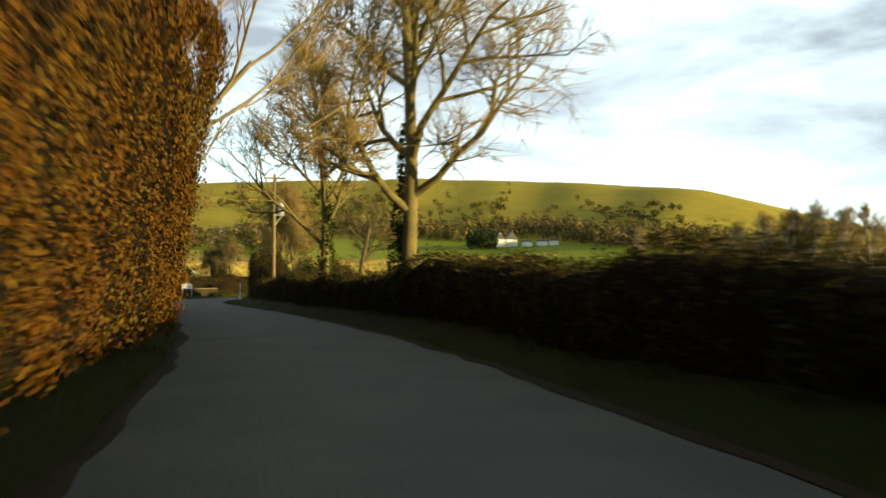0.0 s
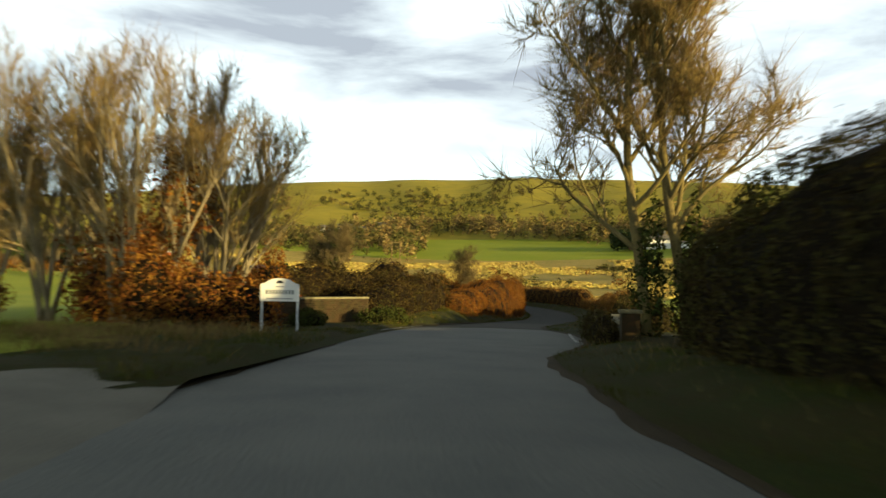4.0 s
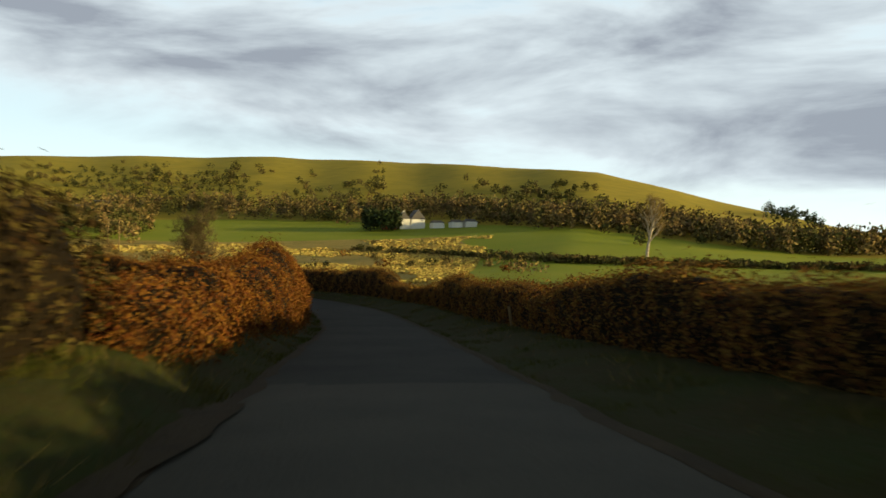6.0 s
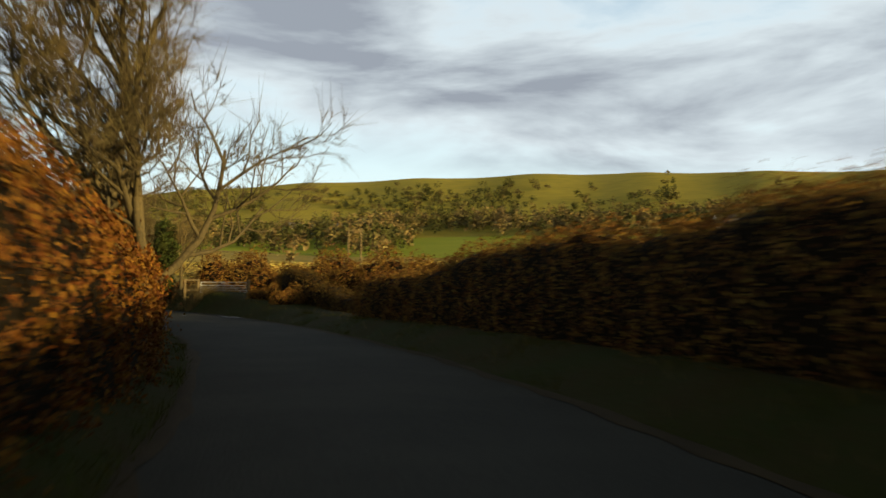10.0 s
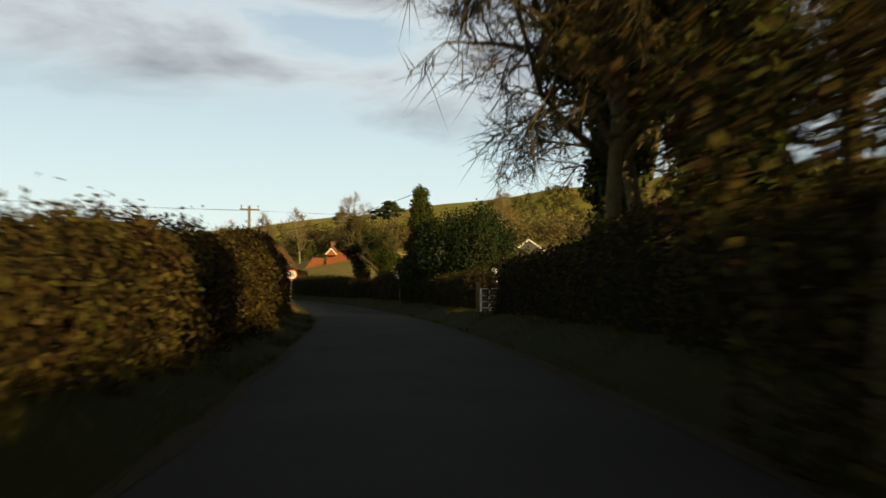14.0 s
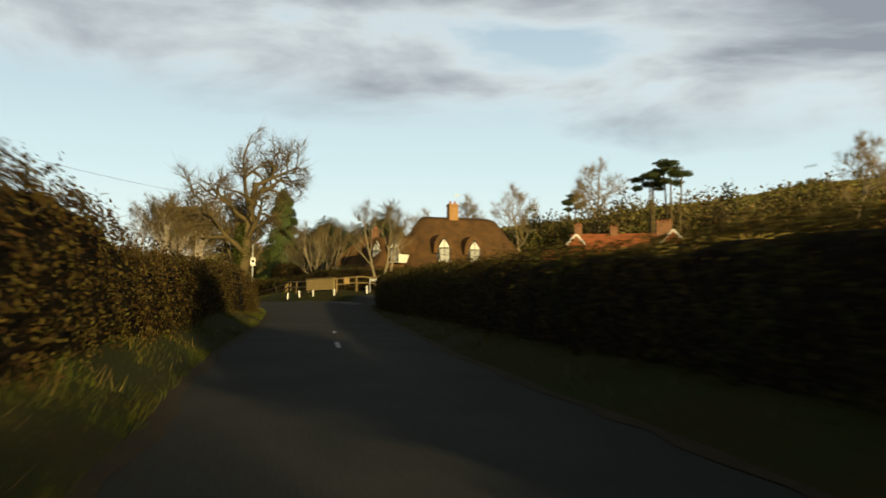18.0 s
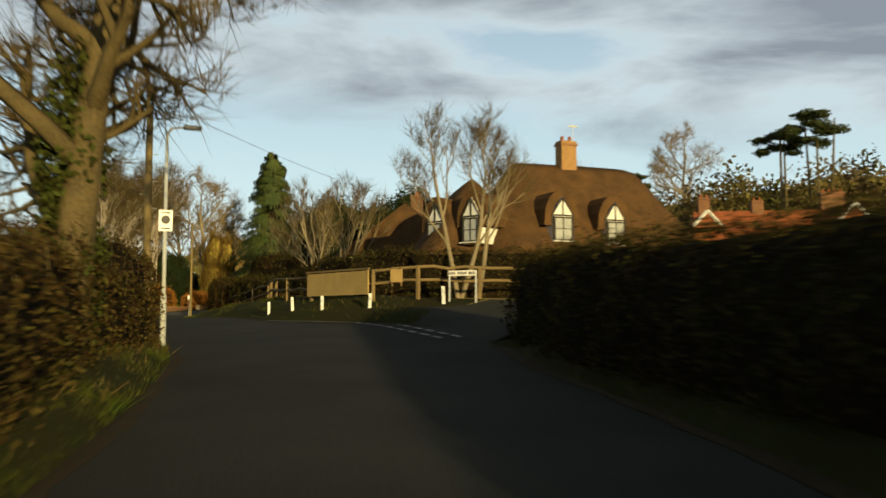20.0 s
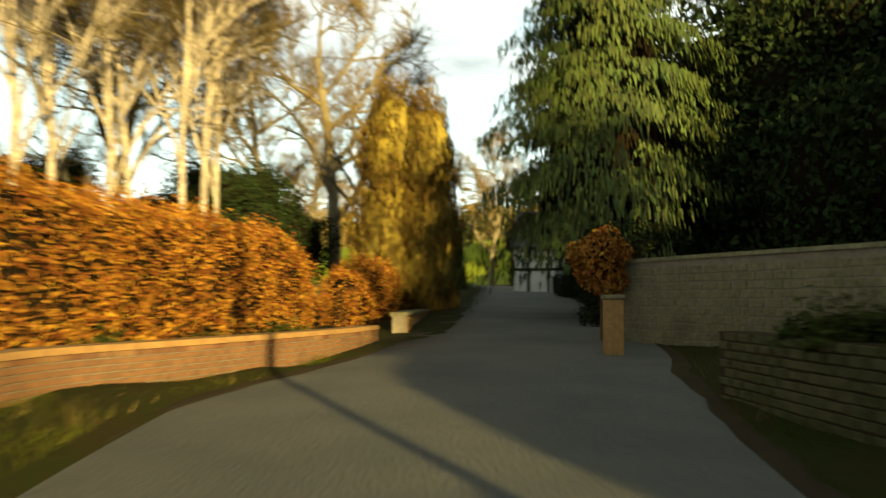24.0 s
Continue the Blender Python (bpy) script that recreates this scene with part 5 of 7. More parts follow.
def power_pole(x, y, high, turn, label, arm=True, box_side=0, steps=False, plate=False, thick=0.13):
    th = thing("power_pole", label, "pole", local(x, y, turn))
    rod_part("pole", (0, 0, -0.6), (0, 0, high), thick, M["pole"], th, thick * 0.75, 12)
    if arm:
        box_part("crossarm", (1.5, 0.09, 0.11), (0, -0.13, high - 0.25), M["pole"], th, bevel=0.01)
        for dx in (-0.65, 0.0, 0.65):
            bm = rod(bmesh.new(), (dx, -0.13, high - 0.2), (dx, -0.13, high - 0.05), 0.012)
            rod(bm, (dx, -0.13, high - 0.06), (dx, -0.13, high + 0.02), 0.05, 0.035)
            rod(bm, (dx, -0.13, high + 0.02), (dx, -0.13, high + 0.08), 0.045, 0.02)
            part("insulator", bm, M["boards"], th)
    if box_side:
        s, drop = box_side, 0.75 if plate else 0.0
        bm = rod(bmesh.new(), (0.42 * s, -0.1, high - 2.75 - drop), (0.42 * s, -0.1, high - 1.95 - drop), 0.24, 0.24, 14)
        rod(bm, (0.42 * s, -0.1, high - 1.95 - drop), (0.42 * s, -0.1, high - 1.85 - drop), 0.26, 0.2, 14)
        rod(bm, (0.42 * s, -0.1, high - 1.86 - drop), (0.42 * s, -0.1, high - 1.68 - drop), 0.1, 0.1, 10)
        part("transformer_tank", bm, M["grey"], th, "grey oil-filled transformer tank")
        for dx in (-0.18, -0.08, 0.02):
            rod_part("bushing", (0.42 * s + dx * 1.2, -0.2, high - 1.88 - drop), (0.42 * s + dx * 1.9, -0.26, high - 1.55 - drop), 0.03, M["boards"], th, 0.018)
        bm = box(bmesh.new(), (0.75, 0.08, 0.07), (0.32 * s, -0.06, high - 2.8 - drop))
        rod(bm, (0.55 * s, -0.06, high - 2.8 - drop), (0.06 * s, -0.06, high - 3.5 - drop), 0.03)
        part("bracket", bm, M["steel"], th)
    if plate:
        box_part("plate", (0.16, 0.01, 0.26), (0, -0.14, high - 4.75), M["yellow"], th, label="yellow danger plate")
        for dz in (4.4, 4.5):
            rod_part("step_iron", (-0.28, -0.05, high - dz), (0.28, -0.05, high - dz), 0.012, M["steel"], th)
    if steps:
        for k in range(7):
            s = -1 if k % 2 else 1
            rod_part("step_iron", (0.09 * s, 0, high - 0.7 - 0.42 * k), (0.26 * s, 0, high - 0.7 - 0.42 * k), 0.012, M["steel"], th)
    return th


power_pole(*at_lane(61.2, 5.75), 8.6, heading(60), "wooden power pole with a crossarm and a small transformer", box_side=1)
power_pole(*at_lane(317.0, -2.5), 7.0, heading(317) + 8, "creosoted power pole carrying a grey transformer", box_side=-1, plate=True)
power_pole(*at_lane(381.6, -1.8), 7.2, heading(381), "tall wooden telephone pole with step irons", arm=False, steps=True)
power_pole(*at_lane(411.3, 3.0), 6.2, heading(411), "wooden telephone pole at the end of a hedge", arm=False, steps=True, thick=0.08)
road_z = lambda s: float(lane(s, 0)[2])
pole_b = Vector((*at_lane(317.0, -2.5), 7.0 + road_z(317)))
for k, dx in enumerate((-0.65, 0.0, 0.65)):
    side = Vector((math.cos(radians(heading(317) + 8)), math.sin(radians(heading(317) + 8)), 0))
    wire("power_line", pole_b + side * dx, Vector((-60, 330, 7.4)) + side * dx, 0.5, "thin black power line over the lane", 0.008)
    wire("power_line", pole_b + side * dx, Vector((-160, 262, 12.6)) + side * dx, 0.5, "thin black power line over the fields", 0.008)
wire("telephone_cable", pole_b + Vector((0, 0, -1.75)), (-88.9, 274.4, 6.9), 0.5, "thick black overhead cable crossing the lane", 0.016)
wire("telephone_cable", (*at_lane(381.6, -2.0), 7.3 + road_z(381)), (*at_lane(352, -14), 7.0 + road_z(352)), 0.3, "thin overhead telephone cable", 0.008)
wire("telephone_cable", (*at_lane(381.6, -2.0), 7.3 + road_z(381)), (-178, 340, 10.2), 0.4, "thin overhead telephone cable", 0.008)


def disc(bm, r, y, z, depth, segs=28, x=0.0):
    bmesh.ops.create_cone(bm, cap_ends=True, segments=segs, radius1=r, radius2=r, depth=depth, matrix=Matrix.Translation((x, y, z)) @ Matrix.Rotation(radians(90), 4, "X"))
    return bm


def letters(name, text, size, at, mat, parent, bold=0.0, label=""):
    """Raised lettering facing local -y."""
    c = bpy.data.curves.new(name, "FONT")
    c.body, c.size, c.align_x, c.align_y, c.extrude, c.offset = text, size, "CENTER", "CENTER", 0.002, bold
    ob = new(name, c)
    me = bpy.data.meshes.new_from_object(ob)
    bpy.data.objects.remove(ob)
    bpy.data.curves.remove(c)
    me.materials.append(mat)
    o = new(name, me)
    o.parent = parent
    o.matrix_basis = Matrix.Translation(at) @ Matrix.Rotation(radians(90), 4, "X")
    if label:
        tagged(o, label=label)
    return o


def speed_sign(s, off, top, label, lean=0.0):
    x, y = at_lane(s, off)
    z = float(height(np.array([x]), np.array([y]))[0])
    zc = float(lane(s, 0)[2]) + top - z
    th = thing("speed_limit_sign", label, "road sign", pose(x, y, z, 0, lean, heading(s) - 6), group="speed limit signs")
    rod_part("post", (0, 0, -0.3), (0, 0, zc + 0.1), 0.035, M["grey"], th, sides=10)
    part("back_plate", disc(bmesh.new(), 0.30, -0.05, zc, 0.008), M["grey"], th)
    part("red_ring", disc(bmesh.new(), 0.298, -0.06, zc, 0.006), M["red"], th, "red border ring")
    part("face", disc(bmesh.new(), 0.242, -0.066, zc, 0.006), M["sign"], th, "white reflective face")
    letters("numeral", "30", 0.27, (0, -0.071, zc - 0.02), M["black"], th, 0.006, "black numeral 30")
    bm = box(bmesh.new(), (0.17, 0.003, 0.035), (0, -0.0705, zc + 0.14))
    part("faded_patch", bm, M["tile"], th, "faded red patch above the numeral")
    return th


speed_sign(300.3, -1.75, 2.05, "round red-bordered 30 limit sign on a grey post in the bank", 4)
speed_sign(301.6, 5.05, 2.05, "round red-bordered 30 limit sign in the hedge shade", -2)


def tri_bm(r, y, z, depth):
    bm = bmesh.new()
    a = [(r * math.sin(radians(k * 120)), r * math.cos(radians(k * 120))) for k in range(3)]
    front = [bm.verts.new((px, y - depth, z + pz)) for px, pz in a]
    back = [bm.verts.new((px, y, z + pz)) for px, pz in a]
    bm.faces.new(front)
    bm.faces.new(back[::-1])
    for k in range(3):
        bm.faces.new((front[k], back[k], back[(k + 1) % 3], front[(k + 1) % 3]))
    bmesh.ops.recalc_face_normals(bm, faces=bm.faces)
    return bm


warn = thing("warning_sign", "two stacked red-edged warning triangles on one post", "road sign", local(-199.0, 329.6, heading(415) - 8))
rod_part("post", (0, 0, -0.3), (0, 0, 2.5), 0.035, M["grey"], warn, sides=10)
for zc, up in ((2.28, 0), (1.74, 1)):
    tri_p = part("triangle", tri_bm(0.37, -0.04, zc, 0.01), M["red"], warn, "red-edged warning triangle")
    # face drawn oversize: glare thinning the red edge is put into the shape
    part("face", tri_bm(0.30, -0.052, zc, 0.004), M["sign"], tri_p, "white triangle face")
    bm = bmesh.new()
    if up:
        for pts in (((-0.07, -0.06), (-0.07, 0.02)), ((-0.07, 0.02), (0.05, -0.03)), ((0.05, -0.03), (0.05, 0.06))):
            (x0, z0), (x1, z1) = pts
            rod(bm, (x0, -0.058, zc + z0), (x1, -0.058, zc + z1), 0.014, sides=6)
    else:
        for x0, x1 in ((-0.05, -0.03), (0.05, 0.03)):
            rod(bm, (x0, -0.058, zc - 0.09), (x1, -0.058, zc + 0.07), 0.012, sides=6)
    part("symbol", bm, M["black"], tri_p, "black bend symbol" if up else "black road narrows symbol")

vs = thing("village_sign", "white arched village name board on two posts", "sign", local(*at_lane(93.1, -3.95), heading(84) + 4, 0.12) @ Matrix.Diagonal((0.85, 1, 0.88, 1)))
bm = bmesh.new()
arch = [(-0.6, 0), (0.6, 0), (0.6, 0.52), (0.45, 0.55), (0.36, 0.62), (0.2, 0.68), (0, 0.7), (-0.2, 0.68), (-0.36, 0.62), (-0.45, 0.55), (-0.6, 0.52)]
fr, bk = [bm.verts.new((px, -0.02, 0.85 + pz)) for px, pz in arch], [bm.verts.new((px, 0.02, 0.85 + pz)) for px, pz in arch]
bm.faces.new(fr)
bm.faces.new(bk[::-1])
for k in range(len(arch)):
    bm.faces.new((fr[k], bk[k], bk[(k + 1) % len(arch)], fr[(k + 1) % len(arch)]))
bmesh.ops.recalc_face_normals(bm, faces=bm.faces)
part("board", bm, M["sign"], vs)
for dx in (-0.55, 0.55):
    rod_part("post", (dx, 0.05, -0.4), (dx, 0.05, 1.3), 0.04, M["steel"], vs)
bm = box(bmesh.new(), (0.22, 0.006, 0.05), (0, -0.023, 1.42))
rod(bm, (-0.12, -0.024, 1.40), (0.12, -0.024, 1.40), 0.008)
box(bm, (0.12, 0.006, 0.03), (0, -0.023, 1.46))
part("emblem", bm, M["black"], vs, "small dark emblem")
bm = bmesh.new()
for k in range(9):
    box(bm, (0.075, 0.006, 0.13), (-0.4 + 0.1 * k, -0.023, 1.13))
part("name_bars", bm, M["grey"], vs, "faint grey lettering bars")
box_part("text_bar", (0.3, 0.006, 0.03), (0, -0.023, 1.29), M["grey"], vs)
box_part("text_bar", (0.8, 0.006, 0.03), (0, -0.023, 0.93), M["grey"], vs)


def name_plate(x, y, turn, long, high, up, label, name="street_sign"):
    th = thing(name, label, "sign", local(x, y, turn))
    bm = box(bmesh.new(), (long, 0.03, high), (0, 0, up), bevel=0.008)
    part("board", bm, M["sign"], th)
    for dx in (-long / 2 + 0.03, long / 2 - 0.03):
        rod_part("leg", (dx, 0.03, -0.3), (dx, 0.03, up + high / 2), 0.03, M["steel"], th)
    bm = bmesh.new()
    n = int(long / 0.075)
    for k in range(n):
        if k % 5 != 3:
            box(bm, (0.05, 0.004, high * 0.45), (-long / 2 + 0.06 + k * (long - 0.12) / (n - 1), -0.017, up))
    part("text_bars", bm, M["black"], th)
    return th


name_plate(-29.4, 89.6, 8, 1.05, 0.2, 1.15, "white street name board on two legs at a junction")
name_plate(-156.3, 322.1, 22, 0.95, 0.17, 0.85, "white street name board on two legs on the verge")

fp = thing("finger_post", "grey footpath post with a yellow pointing arm", "sign", local(*at_lane(74.3, 3.75), heading(74) + 4))
rod_part("post", (0, 0, -0.3), (0, 0, 1.75), 0.05, M["steel"], fp)
bm = box(bmesh.new(), (0.34, 0.03, 0.15), (0.23, 0, 1.58))
rod(bm, (0.40, 0, 1.58), (0.52, 0, 1.58), 0.075, 0.02, 4)
part("arm", bm, M["yellow"], fp, "yellow pointing arm")
bm = disc(bmesh.new(), 0.045, -0.017, 1.58, 0.006, 16, 0.32)
box(bm, (0.03, 0.006, 0.08), (0.16, -0.017, 1.58))
box(bm, (0.03, 0.006, 0.08), (0.22, -0.017, 1.58))
part("symbols", bm, M["black"], fp)

lamp = thing("street_lamp", "slim grey street lamp with a village notice", "street lamp", local(*at_lane(374.2, -1.75), heading(374) + 5))
rod_part("post", (0, 0, -0.4), (0, 0, 1.3), 0.07, M["steel"], lamp, sides=10)
rod_part("column", (0, 0, 1.3), (0, 0, 5.0), 0.05, M["steel"], lamp, 0.035, 10)
bm = rod(bmesh.new(), (0, 0, 5.0), (0.1, 0, 5.15), 0.03)
rod(bm, (0.1, 0, 5.15), (0.4, 0, 5.2), 0.025)
part("arm", bm, M["steel"], lamp)
bm = box(bmesh.new(), (0.42, 0.2, 0.1), (0.56, 0, 5.2), bevel=0.03)
part("lantern", bm, M["grey"], lamp)
notice = box_part("notice", (0.3, 0.015, 0.48), (0.0, -0.07, 3.0), M["sign"], lamp, label="white notice with a dark round emblem")
part("emblem", disc(bmesh.new(), 0.1, -0.08, 3.02, 0.006, 18), M["black"], notice)
box_part("text_bar", (0.2, 0.005, 0.03), (0, -0.08, 3.18), M["black"], notice)
box_part("text_bar", (0.2, 0.005, 0.03), (0, -0.08, 2.82), M["black"], notice)

mpost = thing("marker_post", "short white wooden verge marker post", "post", group="verge marker posts")
bm = box(bmesh.new(), (0.1, 0.1, 0.95), (0, 0, 0.17), bevel=0.012)
part("shaft", bm, M["white"], mpost)
bm = box(bmesh.new(), (0.07, 0.006, 0.1), (0, -0.054, 0.48))
part("reflector", bm, M["steel"], mpost)
spots = [(-164.9, 320.6), (-162.6, 320.1), (-160.6, 319.9), (-158.5, 320.2), (-156.7, 321.7), (-155.0, 323.6), (-153.8, 325.2)]
mpost.matrix_basis = local(*spots[0], 60)
for k, (x, y) in enumerate(spots[1:]):
    copy_thing(mpost, local(x, y, 55 - 5 * k) @ pose(0, 0, 0, 0, (-2, 0, 2, -3, 1, 0)[k], 0))


# ---- fences and gates ----
def rail_fence(points, label, high=1.05, rails=(1.0, 0.58), name="fence"):
    th = thing(name, label, "fence")
    zs = [float(height(np.array([x]), np.array([y]))[0]) for x, y in points]
    rng = np.random.default_rng(len(points))
    for (x, y), z in zip(points, zs):
        bm = box(bmesh.new(), (0.11, 0.11, high + 0.4), (x, y, z + (high - 0.4) / 2), bevel=0.01, turn=Matrix.Rotation(rng.uniform(0, 1), 4, "Z"))
        part("post", bm, M["wood"], th)
    for (x0, y0), z0, (x1, y1), z1 in zip(points[:-1], zs[:-1], points[1:], zs[1:]):
        for h in rails:
            n = 5
            pts = np.linspace((x0, y0, z0 + h), (x1, y1, z1 + h), n)
            pts[1:-1, 2] += rng.normal(0, 0.02, n - 2)
            tube_mesh("rail", [(pts, 0.055, 0.05, 0)], 7, M["wood"], th)
    return th


FENCE = [(-187.5, 330.6), (-183.5, 329.5), (-180, 328.3), (-176.5, 327.0), (-173.3, 325.9), (-170.6, 324.3), (-168.3, 323.1), (-165.8, 322.0), (-163.1, 321.25),
         (-159.3, 321.0), (-157.9, 321.7), (-156.4, 323.0), (-155.3, 324.3), (-154.1, 326.0), (-152.2, 328.8), (-149, 332)]
rail_fence(FENCE, "weathered split-rail fence round a garden corner")
panel = thing("hurdle", "pale woven hurdle panel fixed to the rail fence", "fence panel", local(-161.25, 321.05, -3, 0.27))
for k in range(12):
    box_part("slat", (3.7, 0.03, 0.058), (0, -0.09, 0.06 + k * 0.065), M["panel"], panel, turn=Matrix.Rotation(0.008 * ((k * 7) % 5 - 2), 4, "X"))
for dx in (-1.8, -0.9, 0.0, 0.9, 1.8):
    box_part("upright", (0.05, 0.03, 0.86), (dx, -0.055, 0.43), M["panel"], panel)
box_part("cap_rail", (3.8, 0.09, 0.06), (0, -0.09, 0.87), M["wood"], panel)
nb = thing("notice_board", "small wooden notice board on the rail fence", "sign", local(-158.5, 321.35, 25, 0.05))
box_part("board", (0.42, 0.04, 0.42), (0, -0.09, 0.68), M["panel"], nb, bevel=0.008)
for dx in (-0.16, 0.16):
    box_part("batten", (0.05, 0.03, 0.62), (dx, -0.06, 0.66), M["wood"], nb)

gate = thing("field_gate", "galvanised steel field gate, closed, with wooden posts", "gate", pose(-42.4, 220.5, -0.44, 0, 0, 29) @ Matrix.Diagonal((0.74, 0.74, 0.74, 1)))
for k, z in enumerate((0.18, 0.34, 0.5, 0.67, 0.86, 1.1)):
    rod_part("bar", (0.14, 0, z), (3.5, 0, z), 0.022, M["steel"], gate)
for x in (0.14, 1.85, 3.5):
    rod_part("upright", (x, 0, 0.14), (x, 0, 1.12), 0.022, M["steel"], gate)
rod_part("brace", (0.3, -0.01, 0.2), (1.85, -0.01, 1.1), 0.02, M["steel"], gate)
rod_part("brace", (3.4, -0.01, 0.2), (1.85, -0.01, 1.1), 0.02, M["steel"], gate)
for x, h in ((-0.03, 1.35), (3.68, 1.3), (-1.0, 1.35)):
    box_part("gate_post", (0.17, 0.17, h + 0.3), (x, 0, h / 2 - 0.15), M["wood"], gate, bevel=0.015)
for z in (0.5, 1.25):
    box_part("rail", (0.95, 0.06, 0.11), (-0.52, -0.05, z), M["wood"], gate, bevel=0.008)
gate2 = thing("field_gate", "small pale wooden hurdle gate in the field", "gate", local(-40.2, 227.6, 25, 0.35) @ Matrix.Diagonal((0.5, 0.6, 0.6, 1)))
for z in (0.3, 0.5, 0.72, 1.0):
    box_part("bar", (1.5, 0.04, 0.09), (0, 0, z), M["wood"], gate2)
for x in (-0.8, 0.8):
    box_part("gate_post", (0.12, 0.12, 1.5), (x, 0, 0.45), M["wood"], gate2, bevel=0.01)
rod_part("brace", (-0.7, -0.03, 0.3), (0.7, -0.03, 1.0), 0.03, M["wood"], gate2)

wgate = thing("drive_gate", "low white-painted metal gate in a hedge gap", "gate", local(*at_lane(280.2, 4.65), heading(280) - 48))
for x in (0.03, 0.42, 0.85, 1.28):
    box_part("upright", (0.075, 0.03, 0.98), (x, 0, 0.52), M["white"], wgate)
for z in (0.1, 0.32, 0.54, 0.76, 1.0):
    rod_part("bar", (0, 0, z), (1.45, 0, z), 0.02, M["steel"], wgate)
box_part("gate_post", (0.12, 0.12, 1.5), (-0.12, 0.05, 0.5), M["wood"], wgate, bevel=0.01)
box_part("gate_post", (0.12, 0.12, 1.5), (1.6, 0.05, 0.5), M["wood"], wgate, bevel=0.01)
stile = thing("stile", "weathered wooden stile in a hedge gap", "stile", local(*at_lane(110.2, -4.1), heading(110)))
for x in (-0.45, 0.45):
    box_part("post", (0.1, 0.1, 1.5), (x, 0, 0.45), M["wood"], stile)
for z in (0.35, 0.7, 1.0):
    box_part("bar", (1.1, 0.05, 0.09), (0, -0.06, z), M["wood"], stile)
snag = thing("post", "leaning grey wooden stake in the hedge", "post", local(*at_lane(133.5, 5.2), 0) @ pose(0, 0, 0, 0, -10, 0))
box_part("shaft", (0.09, 0.09, 1.2), (0, 0, 0.2), M["wood"], snag, bevel=0.01)


# ---- brick and stone walls ----
def brick_mesh(size, bevel=0.008):
    bm = box(bmesh.new(), size, bevel=bevel)
    me = bpy.data.meshes.new("brick")
    bm.to_mesh(me)
    bm.free()
    return me


def wall(points, high, thick, label, brick, size=(0.215, 0.065), cap=None, name="garden_wall", near=None, mortar="mortar", up=0.0, limit=290):
    """A wall along points in the plan: a mortar body and bricks proud of it on the lane side (the side to the right of the points' way)."""
    p = curve_through(points, 8)
    run = np.r_[0, np.cumsum(np.hypot(*np.diff(p, axis=0).T))]
    z0 = float(np.min(height(p[:, 0], p[:, 1]))) + up
    th = thing(name, label, "wall")
    tx, ty = np.gradient(p[:, 0]), np.gradient(p[:, 1])
    n = np.hypot(tx, ty)
    nx, ny = ty / n, -tx / n
    ring = []
    for o, h in ((-0.5, -0.4), (-0.5, high), (0.5, high), (0.5, -0.4)):
        ring.append(np.stack([p[:, 0] + nx * (o * thick), p[:, 1] + ny * (o * thick), np.full(len(p), z0 + h)], 1))
    v = np.stack(ring, 1)
    i = np.arange(v.shape[0] * 4).reshape(-1, 4)
    j = np.roll(i, -1, 1)
    f = np.stack([i[:-1], j[:-1], j[1:], i[1:]], -1).reshape(-1, 4).tolist() + [i[0].tolist(), i[-1][::-1].tolist()]
    mesh_object("body", v.reshape(-1, 3), f, M[mortar], th)
    me = brick_mesh((size[0], 0.1, size[1]))
    me.materials.append(M[brick])
    rng = np.random.default_rng(7)
    rows_, made, joined = int(high / (size[1] + 0.01)), 0, []
    for r in range(rows_):
        for q in np.arange((r % 2) * 0.5 * size[0] + 0.5 * size[0], run[-1] - 0.4 * size[0], size[0] + 0.01):
            x, y = np.interp(q, run, p[:, 0]), np.interp(q, run, p[:, 1])
            a, b = np.interp(q, run, nx), np.interp(q, run, ny)
            k = thick / 2 - 0.035 + rng.uniform(-0.004, 0.004)
            m = Matrix.LocRotScale((x + a * k, y + b * k, z0 + (r + 0.5) * (size[1] + 0.01)), Euler((0, 0, math.atan2(-a, b) + math.pi)), (rng.uniform(0.96, 1.0) if size[0] < 0.25 else rng.uniform(0.72, 1.0), 1, rng.uniform(0.94, 1.0) if size[0] < 0.25 else rng.uniform(0.78, 1.04)))
            if made < limit:
                o = new("brick" if size[0] < 0.25 else "stone", me)
                o.parent, o.matrix_basis = th, m
                made += 1
            else:
                joined.append(m)
    if joined:
        bm = bmesh.new()
        base = np.array([c.co for c in me.vertices])
        fs = np.array([list(pl.vertices) for pl in me.polygons], dtype=object)
        vv, ff, c0 = [], [], 0
        for m in joined:
            mm = np.array(m)
            vv.append(base @ mm[:3, :3].T + mm[:3, 3])
            ff += [[c0 + t for t in fc] for fc in fs]
            c0 += len(base)
        bm.free()
        tagged(mesh_object("more_bricks", np.concatenate(vv), ff, M[brick], th), kind="stuff")
    if cap:
        ring = []
        for o, h in ((-0.5, 0), (-0.45, 0.07), (0.45, 0.07), (0.5, 0)):
            ring.append(np.stack([p[:, 0] + nx * (o * (thick + 0.09)), p[:, 1] + ny * (o * (thick + 0.09)), np.full(len(p), z0 + high + h)], 1))
        v = np.stack(ring, 1)
        i = np.arange(v.shape[0] * 4).reshape(-1, 4)
        j = np.roll(i, -1, 1)
        f = np.stack([i[:-1], j[:-1], j[1:], i[1:]], -1).reshape(-1, 4).tolist() + [i[0].tolist(), i[-1][::-1].tolist()]
        mesh_object("coping", v.reshape(-1, 3), f, M[cap], th)
    return th


